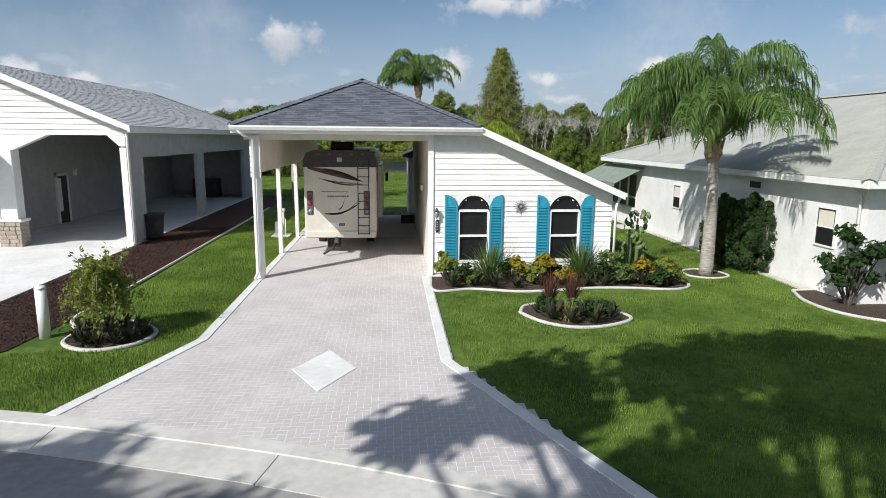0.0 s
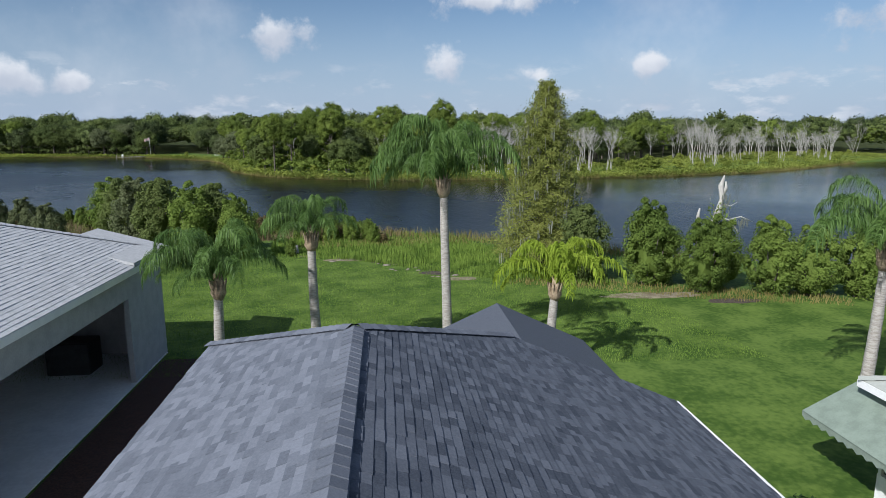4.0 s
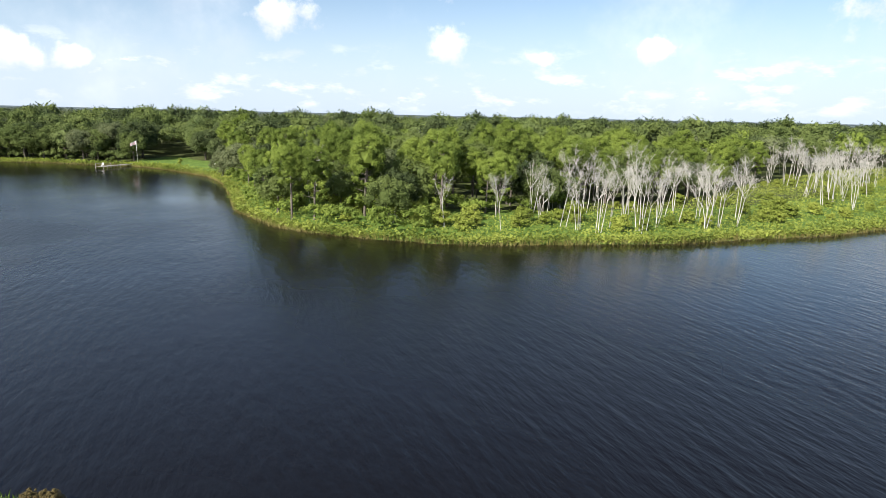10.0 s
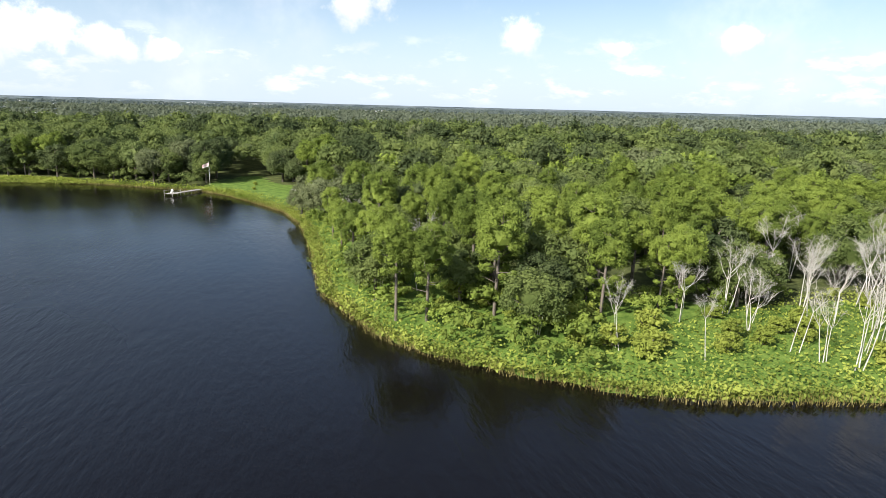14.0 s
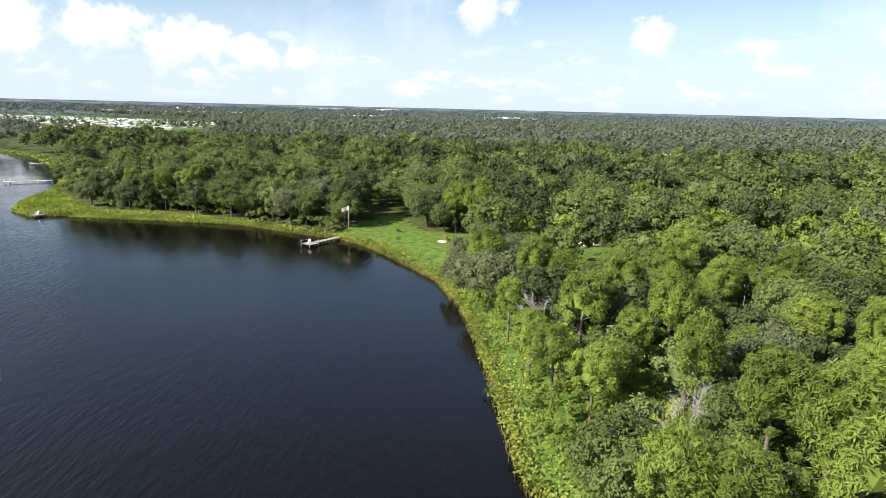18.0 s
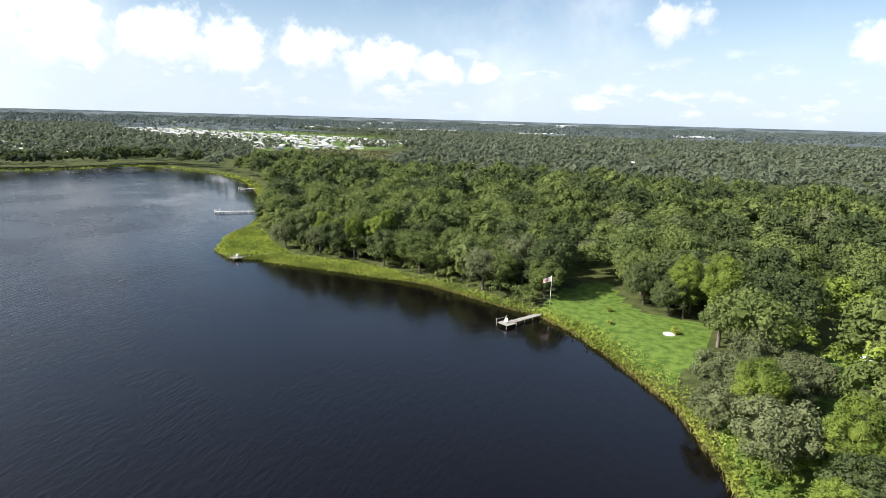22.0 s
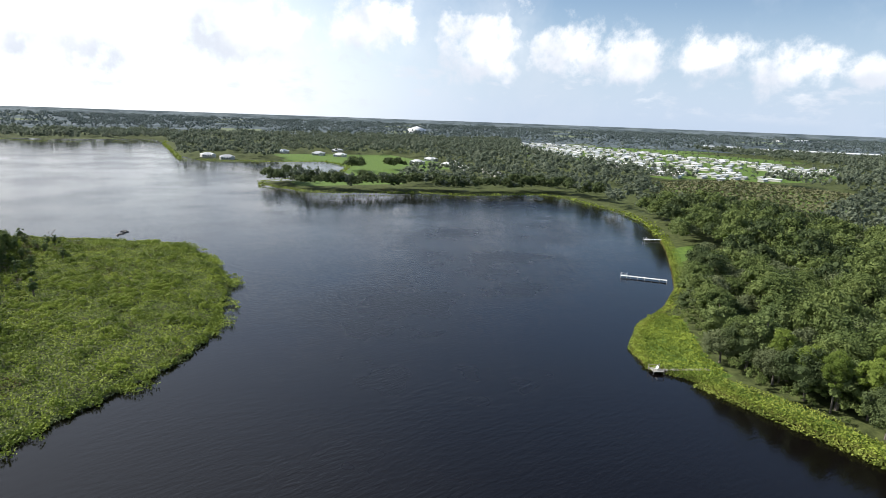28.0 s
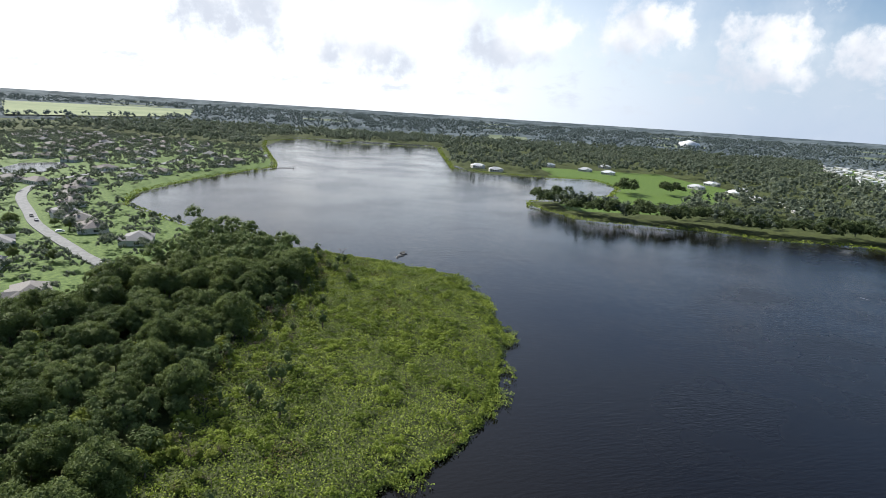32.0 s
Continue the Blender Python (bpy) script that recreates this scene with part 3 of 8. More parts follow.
# mown and grazed ground, and the dark floor of the woods
mx, my = (X[:-1, :-1] + X[1:, 1:]).ravel() / 2, (Y[:-1, :-1] + Y[1:, 1:]).ravel() / 2
grassy = (my < 116) & (mx > -222)
for poly in (p for p in OPEN if p is not MARSH_FLAT):
    grassy |= inside(poly, mx, my)
grassy |= (mx > -60) & (mx < 220) & (my > 150) & (my < 290) & (off_shore(mx, my) < 30)
grassy |= np.hypot(mx + 150, my - 250) > 1750
quads = np.stack([cell, cell + 1, cell + n + 1, cell + n], -1)
ground = new("ground", mesh_of("ground", np.stack([X, Y, Z], -1).reshape(-1, 3), [quads[grassy], quads[~grassy]], [GRASS, FLOOR], (0, 1), smooth_faces=True))
tagged(ground, "green mown and rough grass running down to the lake", "ground", kind="structure")

MAPLES = [tree_meshes("maple", oak_kind(s, 8.0 + s % 3, 3.4, 18, 150, 0.24, MAPLE), BARK) for s in range(51, 55)]


def in_box(x, y):
    """The stretches of wood that the way passes nearest."""
    return (-75 < x < 135 and y < 268) or (-235 < x < -60 and y < 345) or (x < -220 and y < 150 and x > -400)


def near_wood(px, py, pz):
    u, v = rng.random(), rng.random()
    turn, size = rng.uniform(0, 6.28), rng.uniform(0.75, 1.15) * (1.2 if py > 290 else 1.0)
    if inside(POINT_MARSH, px, py):
        return
    if px < -220 and py < 200:
        if v > 0.8:
            plant("oak_tree", OAKS[rng.integers(5)], px, py, pz, turn, size * (1.05 if py < 135 else 0.7), "dark rounded oak in the swamp wood", "tree", "oaks of the swamp")
        elif v < 0.5:
            plant("maple_tree", MAPLES[rng.integers(4)], px, py, pz, turn, size * 0.9, "bushy green swamp maple in the wood behind the marsh", "tree", "maples of the swamp")
        else:
            plant("bush", BUSHES[rng.integers(3)], px, py, pz, turn, size * 1.3, "dense green shrub among the swamp trees", "shrub", "shrubs of the swamp")
    elif px > -75 and py < 330 and u < 0.58:
        plant("pine_tree", PINES[rng.integers(5)], px, py, pz, turn, size * 1.08, "bright green pine tree with a clumped crown in the lakeside wood", "tree", "pines of the wood")
    elif u > 0.97 and not (px < -45 and py > 250):
        plant("dead_tree", DEADS[rng.integers(6)], px, py, pz, turn, size * 1.25, "bare grey dead tree standing among the green wood", "tree", "dead trees of the wood")
    elif u > (0.88 if py > 290 else 0.95):
        plant("mossy_oak", MOSSOAKS[rng.integers(2)], px, py, pz, turn, size, "grey-green oak hung with moss in the lakeside wood", "tree", "mossy oaks")
    elif v > 0.72:
        plant("oak_tree", DARKOAKS[rng.integers(2)], px, py, pz, turn, size, "very dark rounded oak tree in the lakeside wood", "tree", "oaks of the wood")
    elif v < 0.2:
        plant("maple_tree", MAPLES[rng.integers(4)], px, py, pz, turn, size * 1.25, "fresh green maple among the darker oaks", "tree", "maples of the wood")
    else:
        plant("oak_tree", OAKS[rng.integers(5)], px, py, pz, turn, size, "dark green broad oak tree in the lakeside wood", "tree", "oaks of the wood")


def light_tree(seed, tall, wide, lobes, per_lobe, leaf):
    r = np.random.default_rng(seed)
    spots = dome(r, lobes, wide * 0.66, tall * 0.62, tall * 0.25, wide * 0.32, wide * 0.46, -0.15)
    return crown(r, spots, per_lobe, leaf, 0.85, 0.56, (0, 0, tall * 0.45))


def wood_of(name, x, y, kinds, mat, label, r=rng, low=0.75, high=1.2):
    """Many trees in one mesh."""
    z = ground_height(x, y)
    pick = r.integers(len(kinds), size=len(x))
    parts = []
    for k, (v, faces) in enumerate(kinds):
        m = pick == k
        n = int(m.sum())
        if not n:
            continue
        a, s = r.uniform(0, 6.28, n), r.uniform(low, high, n)
        c, d = np.cos(a) * s, np.sin(a) * s
        vx = c[:, None] * v[:, 0] - d[:, None] * v[:, 1] + x[m][:, None]
        vy = d[:, None] * v[:, 0] + c[:, None] * v[:, 1] + y[m][:, None]
        vz = (s * r.uniform(0.85, 1.18, n))[:, None] * v[:, 2] + z[m][:, None]
        allv = np.stack([vx, vy, vz], -1).reshape(-1, 3)
        base = (np.arange(n) * len(v))[:, None, None]
        for i, f in enumerate(faces):
            parts.append((allv if i == 0 else np.zeros((0, 3)), (f[None] + base).reshape(-1, f.shape[1]), i == 0))
    vs, quads, tris, at, last = [], [], [], 0, 0
    for v, f, fresh in parts:
        if fresh:
            last, at = at, at + len(v)
            vs.append(v)
        (quads if f.shape[1] == 4 else tris).append(f + last)
    ob = new(name, mesh_of(name, np.concatenate(vs), [np.concatenate(g) for g in (quads, tris) if g], [mat]))
    return tagged(ob, label, "woods", kind="stuff")


# trees told apart one by one, then the joined woods behind them
xs, ys = scattered(-75, 135, 172, 268, 7.6)
west_side = xs < -18
grow(xs[west_side], ys[west_side], 3.6, near_wood)
grow(xs[~west_side], ys[~west_side], 7.0, near_wood)
xs, ys = scattered(-235, -75, 306, 345, 8.2)
grow(xs, ys, 3.5, near_wood)
xs, ys = scattered(-75, -60, 268, 345, 8.2)
grow(xs, ys, 6.5, near_wood)
xs, ys = scattered(-400, -220, 60, 150, 6.2)
grow(xs, ys, 4.0, near_wood)

UNDER = [light_tree(s, 3.6, 2.6, 5, 46, 0.27) for s in range(81, 85)]
xs, ys = scattered(-75, 135, 172, 262, 4.2)
keep = wooded(xs, ys, 2.5) & (off_shore(xs, ys) < 34) & ~inside(POINT_MARSH, xs, ys)
wood_of("undergrowth", xs[keep], ys[keep], UNDER, PINE, "dense green undergrowth at the edge of the pine wood", low=0.5, high=1.2)
xs, ys = scattered(-300, -75, 300, 430, 4.6)
keep = wooded(xs, ys, 4.0) & (off_shore(xs, ys) < 24)
wood_of("bank_undergrowth", xs[keep], ys[keep], UNDER, OAK, "dark undergrowth along the wooded bank", low=0.5, high=1.3)
xs, ys = scattered(-480, -220, 55, 150, 4.4)
keep = wooded(xs, ys, 2.0)
wood_of("swamp_undergrowth", xs[keep], ys[keep], UNDER, MAPLE, "tangled green undergrowth of the swamp wood", low=0.6, high=1.5)
LIGHT = [light_tree(s, 12.5 + s % 3, 5.8, 9, 40, 0.58) for s in range(61, 65)]
LIGHT_PINE = [light_tree(s, 13.5, 4.2, 9, 34, 0.45) for s in range(65, 68)]
xs, ys = scattered(-420, 330, 172, 560, 7.8, loose=0.7)
keep = wooded(xs, ys, 6.5) & ~np.array([in_box(p, q) for p, q in zip(xs, ys)]) & ~inside(POINT_MARSH, xs, ys)
pines = keep & (xs > -60) & (ys < 350) & (rng.random(len(xs)) < 0.55)
wood_of("pine_wood", xs[pines], ys[pines], LIGHT_PINE, PINE, "bright green pine wood behind the lake shore")
FULL = [light_tree(s, 12.5 + s % 3, 5.6, 13, 85, 0.4) for s in range(91, 95)]
FULL_MOSS = [light_tree(s, 11.5, 5.2, 13, 85, 0.4) for s in range(96, 98)]
oaks = keep & ~pines
close_by = oaks & (((xs > -90) & (xs < 190) & (ys < 375)) | ((xs < -60) & (xs > -300) & (ys < 420)))
mossy = close_by & (rng.random(len(xs)) < 0.16)
wood_of("mossy_wood", xs[mossy], ys[mossy], FULL_MOSS, MOSSOAK, "grey-green moss-hung oaks among the dark wood", low=0.8, high=1.3)
plain = close_by & ~mossy
sort = rng.random(len(xs))
wood_of("near_oak_wood", xs[plain & (sort < 0.55)], ys[plain & (sort < 0.55)], FULL, OAK, "dark green oak wood close behind the lake shore", low=0.75, high=1.35)
wood_of("shaded_oak_wood", xs[plain & (sort > 0.8)], ys[plain & (sort > 0.8)], FULL, DARKOAK, "very dark broad oaks among the lakeside wood", low=0.8, high=1.4)
wood_of("maple_wood", xs[plain & (sort >= 0.55) & (sort <= 0.8)], ys[plain & (sort >= 0.55) & (sort <= 0.8)], FULL, MAPLE, "lighter green maples among the lakeside wood", low=0.7, high=1.2)
back_wood = oaks & ~close_by
wood_of("oak_wood", xs[back_wood & (sort < 0.5)], ys[back_wood & (sort < 0.5)], LIGHT, OAK, "dark green oak wood stretching back from the lake", low=0.8, high=1.45)
wood_of("dark_wood", xs[back_wood & (sort > 0.74)], ys[back_wood & (sort > 0.74)], LIGHT, DARKOAK, "very dark oaks scattered through the wood", low=0.9, high=1.5)
wood_of("light_wood", xs[back_wood & (sort >= 0.5) & (sort <= 0.64)], ys[back_wood & (sort >= 0.5) & (sort <= 0.64)], LIGHT, MAPLE, "lighter green trees scattered through the wood", low=0.7, high=1.2)
wood_of("grey_wood", xs[back_wood & (sort > 0.64) & (sort <= 0.74)], ys[back_wood & (sort > 0.64) & (sort <= 0.74)], LIGHT, MOSSOAK, "grey-green mossy trees scattered through the wood", low=0.75, high=1.25)
xs, ys = scattered(-520, -400, 40, 150, 8.0)
keep = wooded(xs, ys, 4.0)
wood_of("swamp_wood", xs[keep], ys[keep], LIGHT, MAPLE, "dark green wood between the marsh and the houses", low=0.6, high=0.95)
FARTREES = [light_tree(s, 12.5, 6.4, 4, 14, 1.1) for s in range(71, 76)]
xs, ys = rng.uniform(-1750, 900, 29000), rng.uniform(-500, 1700, 29000)
far_out = (np.hypot(xs + 150, ys - 250) < 1700) & ~((xs > -420) & (xs < 330) & (ys > 150) & (ys < 560)) & ~((xs > -520) & (xs < -215) & (ys > 30) & (ys < 200))
keep = far_out & wooded(xs, ys, 9.0) & ~((ys < 130) & (xs > -230))
beyond = np.hypot(xs + 142, ys - 180) > 700
sparse = keep & beyond & (rng.random(len(xs)) < 0.62)
wood_of("far_woods", xs[keep & ~beyond], ys[keep & ~beyond], FARTREES, HAZEFAR, "dark haze-tinted woods round the far shores of the lake", low=0.7, high=1.4)
CLUMPS = [light_tree(s, 12.0, 8.0, 3, 9, 1.7) for s in range(171, 175)]
# leaf colour for the horizon clumps, blue-grey haze painted into it
FARHAZE = foliage("haze_tinted_leaves", (0.075, 0.10, 0.092), (0.17, 0.20, 0.185), 0.3)
wood_of("farthest_woods", xs[sparse], ys[sparse], CLUMPS, HAZEFAR, "dark haze-tinted woods reaching far behind the lake", low=0.8, high=1.5)
xs, ys = scattered(-960, -500, 285, 545, 7.5, loose=0.6)
d = off_shore(xs, ys)
band = (d > 9) & (from_line(WEST_SHORE[:6], xs, ys) < 34)
for cx, cy, reach in ((-672, 308, 24), (-690, 303, 14), (-790, 415, 20), (-793, 470, 15)):
    band |= (np.hypot(xs - cx, (ys - cy) * 1.2) < reach) & (d > 4)
wood_of("shore_wood", xs[band], ys[band], LIGHT, DARKOAK, "dark rounded trees in a band behind the far reeds", low=0.75, high=1.15)
town_x, town_y = scattered(-1750, -520, 780, 1600, 30)
keep = inside(TOWN, town_x, town_y)
wood_of("town_trees", town_x[keep], town_y[keep], FARTREES, HAZEFAR, "dark haze-tinted trees scattered between the houses of the town", low=0.35, high=0.65)
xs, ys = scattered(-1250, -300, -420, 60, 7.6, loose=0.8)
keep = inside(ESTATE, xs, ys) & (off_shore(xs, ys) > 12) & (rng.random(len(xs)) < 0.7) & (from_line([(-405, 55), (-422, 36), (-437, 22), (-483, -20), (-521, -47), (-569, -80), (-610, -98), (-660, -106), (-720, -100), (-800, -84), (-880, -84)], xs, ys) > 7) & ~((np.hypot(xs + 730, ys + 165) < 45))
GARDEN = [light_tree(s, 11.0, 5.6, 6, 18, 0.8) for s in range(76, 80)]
wood_of("garden_trees", xs[keep], ys[keep], GARDEN, HAZEFAR, "dark haze-tinted garden trees between the houses of the estate", low=0.3, high=0.78)

# the distance: a sheet of treetops, and a low wooded rise at its end
radii = np.concatenate([np.arange(1650, 3000, 45), np.arange(3000, 4960, 90)])
turns = np.linspace(0, 2 * math.pi, 500)
R, A = np.meshgrid(radii, turns)
lift = 4.0 + 1.2 * np.sin(R * 0.037 + 5 * np.sin(A * 9)) * np.sin(A * 61 + R * 0.011)
lift = np.where(R > 4300, 5.5 + 0.25 * (lift - 5.5), lift)
lift = np.where(R > 4500, lift + (R - 4500) / 400 * 31, lift)
lift[:, 0] = -1.0
fields = (np.sin(A * 23 + 1.3) + np.sin(R * 0.0061 + A * 7)) > 1.62
lift = np.where(fields & (R < 4400), 0.4, lift)
n = len(radii)
cell = (np.arange(len(turns) - 1)[:, None] * n + np.arange(n - 1)[None]).ravel()
quads_far = np.stack([cell, cell + 1, cell + n + 1, cell + n], -1)
field_face = (fields & (R < 4400))[:-1, :-1].ravel()
sheet = new("haze_tinted_woods", mesh_of("haze_tinted_woods", np.stack([-150 + R * np.cos(A), 250 + R * np.sin(A), lift], -1).reshape(-1, 3), [quads_far[~field_face], quads_far[field_face]], [HAZEDISTANT, FARFIELD], (0, 1)))
PASTURE = [(-1560, -705), (-2600, -1360), (-2900, -1000), (-3000, -780), (-2159, -514), (-1833, -568)]
out, way = rng.uniform(0, 1, 11000) ** 0.8, np.radians(rng.uniform(42, 218, 11000))
out = 1640 + 2600 * out
patch = (np.sin(way * 23 + 1.3) + np.sin(out * 0.0061 + way * 7)) < 1.5
xs, ys = -150 + out * np.cos(way), 250 + out * np.sin(way)
keep = patch & ~inside(PASTURE, xs, ys)
wood_of("horizon_woods", xs[keep], ys[keep], CLUMPS, FARHAZE, "haze-tinted woods scattered out to the flat horizon", low=0.8, high=1.9)
pasture = new("far_pasture", mesh_of("far_pasture", np.c_[np.array(PASTURE, float), np.full(len(PASTURE), 6.5)], [np.array([[0, 1, 5], [1, 2, 5], [2, 3, 4], [2, 4, 5]])], [material("pale_pasture", (0.19, 0.225, 0.12), (0.27, 0.30, 0.17), 0.004, 0.95, specular=0.1)]))
tagged(pasture, "wide pale green pasture beyond the estate", "field", kind="structure")
tagged(sheet, "green fields and haze-tinted woods running to the flat horizon", "woods", kind="stuff")


# ---- shore plants ----
def carpet(name, x, y, height, size, mat, label, upright=0.0, wide=0.5, category="plants"):
    z = np.maximum(ground_height(x, y), LEVEL - 0.04)
    h = height * rng.uniform(0.3, 1.0, len(x))
    up_way = np.stack([rng.normal(size=len(x)), rng.normal(size=len(x)), np.full(len(x), 1.2 - 1.2 * upright)], -1)
    if upright:
        n = len(x)
        a = rng.uniform(0, 6.28, n)
        side = np.stack([np.cos(a), np.sin(a), np.zeros(n)], -1) * (size * wide)
        top = np.stack([x + rng.normal(size=n) * 0.25 * h, y + rng.normal(size=n) * 0.25 * h, z + h], -1)
        foot = np.stack([x, y, z - 0.1], -1)
        v = np.stack([foot - side, foot + side, top + side * 0.2, top - side * 0.2], 1).reshape(-1, 3)
        f = np.arange(4 * n).reshape(n, 4)
    else:
        v, f = leaves(np.stack([x, y, z + h], -1), up_way, size * rng.uniform(0.6, 1.2, len(x)), rng, wide)
    return tagged(new(name, mesh_of(name, v, [f], [mat])), label, category, kind="stuff")


def within_poly(poly, n):
    poly = np.array(poly, float)
    lo, hi = poly.min(0), poly.max(0)
    x, y = rng.uniform(lo[0], hi[0], n), rng.uniform(lo[1], hi[1], n)
    m = inside(poly, x, y)
    return x[m], y[m]


def lumps(x, y, scale=0.11):
    return 0.55 + 0.45 * np.sin(x * scale + 2 * np.sin(y * scale * 0.8)) * np.sin(y * scale * 1.3 + 1.7 * np.sin(x * scale * 0.7))


x, y = within_poly(MARSH_FLAT, 150000)
carpet("marsh_plants", x, y, 0.3 + 0.9 * lumps(x, y) + 0.9 * lumps(x + 40, y, 0.45), 0.32, MARSH, "bright green leafy marsh plants covering the flat shore", wide=0.6)
x, y = within_poly(MARSH_FLAT, 15000)
m = lumps(x, y, 0.05) > 0.75
carpet("marsh_stalks", x[m], y[m], 2.2, 0.14, MAPLE, "dark upright stalks standing in the marsh", upright=1.0)
x, y = within_poly(POINT_MARSH, 150000)
carpet("point_plants", x, y, 0.4 + 1.3 * lumps(x, y, 0.2) * lumps(x + 7, y, 0.7), 0.24, SCRUB, "yellow-green leafy plants along the far lake shore", wide=0.6)


def shore_band(line, per_metre, inner, outer):
    p = sampled(line, 2.0)
    k = rng.integers(len(p) - 1, size=int(per_metre * 2 * (len(p) - 1)))
    f = rng.random(len(k))[:, None]
    q = p[k] * (1 - f) + p[k + 1] * f
    a = rng.uniform(0, 6.28, len(k))
    d = rng.uniform(0, max(outer, -inner), len(k))
    x, y = q[:, 0] + d * np.cos(a), q[:, 1] + d * np.sin(a)
    o = off_shore(x, y)
    m = (o > inner) & (o < outer)
    return x[m], y[m]


x, y = shore_band(EAST_SHORE[2:] + POINT_SHORE, 70, -0.8, 7)
carpet("shore_scrub", x, y, 1.3, 0.27, SCRUB, "yellow-green scrub along the waterline of the wooded point", wide=0.6)
x, y = shore_band(EAST_SHORE[2:] + POINT_SHORE, 40, -1.2, 2.2)
carpet("shore_reeds", x, y, 1.2, 0.07, REED, "straw-coloured reeds at the water's edge of the point", upright=1.0)
x, y = shore_band(POINT_SHORE[-3:] + NORTH_SHORE[:13], 60, -0.8, 5)
carpet("bank_plants", x, y, 1.3, 0.3, MARSH, "green marsh plants along the north bank", wide=0.6)
x, y = shore_band(POINT_SHORE[-4:] + NORTH_SHORE[:13], 30, -1.2, 2.0)
carpet("bank_reeds", x, y, 1.3, 0.09, REED, "straw-coloured reeds along the north bank", upright=1.0)
x, y = shore_band(NORTH_SHORE[12:] + WEST_SHORE + FAR_SHORE, 5, -1.0, 7)
carpet("far_bank_plants", x, y, 1.6, 0.9, MARSH, "pale green reeds along the far bank", wide=0.6)
x, y = shore_band(MARSH_SHORE, 40, -1.8, 3)
carpet("marsh_edge", x, y, 1.0, 0.28, MAPLE, "ragged dark plants at the marsh edge", wide=0.6)
x, y = within_poly(POINT_TIP, 26000)
m = off_shore(x, y) > -1.5
x, y = x[m], y[m]
carpet("point_reeds", x, y, 0.3 + 1.7 * lumps(x, y, 0.3) * lumps(x + 5, y, 0.8), 0.3, MARSH, "bright green marsh plants on the low point", wide=0.6)
x, y = shore_band(NEAR_SHORE[1:11], 16, -0.6, 4)
m = (y < 94) | (x < -50)
x, y = x[m], y[m]
carpet("near_reeds", x, y, 0.9, 0.06, REED, "brown and green reeds on the near bank", upright=1.0)
x, y = shore_band(NEAR_SHORE[1:11], 120, 0.5, 11)
carpet("bank_grass", x, y, 0.5, 0.16, GRASSBLADE, "long tufted grass on the near bank", upright=1.0, wide=0.25)

# low shrubs and bare trees between the wood and the water of the point
r = np.random.default_rng(5)
x, y = within_poly(POINT_MARSH, 420)
for px, py, pz in zip(x, y, ground_height(x, y)):
    if off_shore(px, py) > 6 and r.random() < 0.55:
        plant("bush", BUSHES[r.integers(3)], px, py, pz, r.uniform(0, 6), r.uniform(0.4, 0.85), "low yellow-green shrub on the marshy shore", "shrub", "shrubs of the point")
x, y = scattered(-40, 90, 172, 215, 6.5, r)
d = off_shore(x, y)
for px, py, pz, pd in zip(x, y, ground_height(x, y), d):
    if 7 < pd < 20 and not (px > 6 and r.random() < 0.4):
        plant("bush", BUSHES[r.integers(3)], px, py, pz, r.uniform(0, 6), r.uniform(0.7, 1.3), "leafy green shrub at the edge of the wood", "shrub", "shrubs of the point")
STAND = [(16, 178), (28, 172.5), (46, 175), (62, 183), (68, 193), (50, 200), (36, 203), (20, 203)]
BACK_STAND = [(84, 222), (112, 222), (160, 244), (225, 290), (238, 330), (205, 350), (170, 330), (128, 288), (96, 250)]
EDGE_STAND = [(64, 183), (76, 182), (132, 213), (176, 248), (168, 256), (120, 236), (80, 208)]
for patch, gap, share in ((STAND, 5.2, 0.68), (BACK_STAND, 8.0, 0.6), (EDGE_STAND, 8.5, 0.4)):
    x, y = scattered(0, 240, 168, 352, gap, r)
    m = inside(patch, x, y) & (off_shore(x, y) > 3.5)
    for px, py, pz in zip(x[m], y[m], ground_height(x[m], y[m])):
        if r.random() < share:
            plant("dead_tree", DEADS[r.integers(6)], px, py, pz, r.uniform(0, 6), r.uniform(0.7, 1.25), "bare pale dead tree standing in the marsh", "tree", "dead trees of the marsh")
for px, py, size in ((-26.5, 199.5, 0.85), (-24.8, 200.2, 1.0), (-29.1, 199.2, 0.7), (-31.6, 198.6, 0.55), (0.1, 177.7, 0.72), (-9.1, 181.9, 0.6), (10, 175.9, 0.75), (11.9, 187.9, 0.95), (23.7, 200.5, 0.9), (26, 200.7, 0.85), (40.2, 214.8, 1.35)):
    plant("dead_tree", DEADS[r.integers(6)], px, py, float(ground_height(px, py)), r.uniform(0, 6), size, "bare pale dead tree at the edge of the wood", "tree", "dead trees of the marsh")
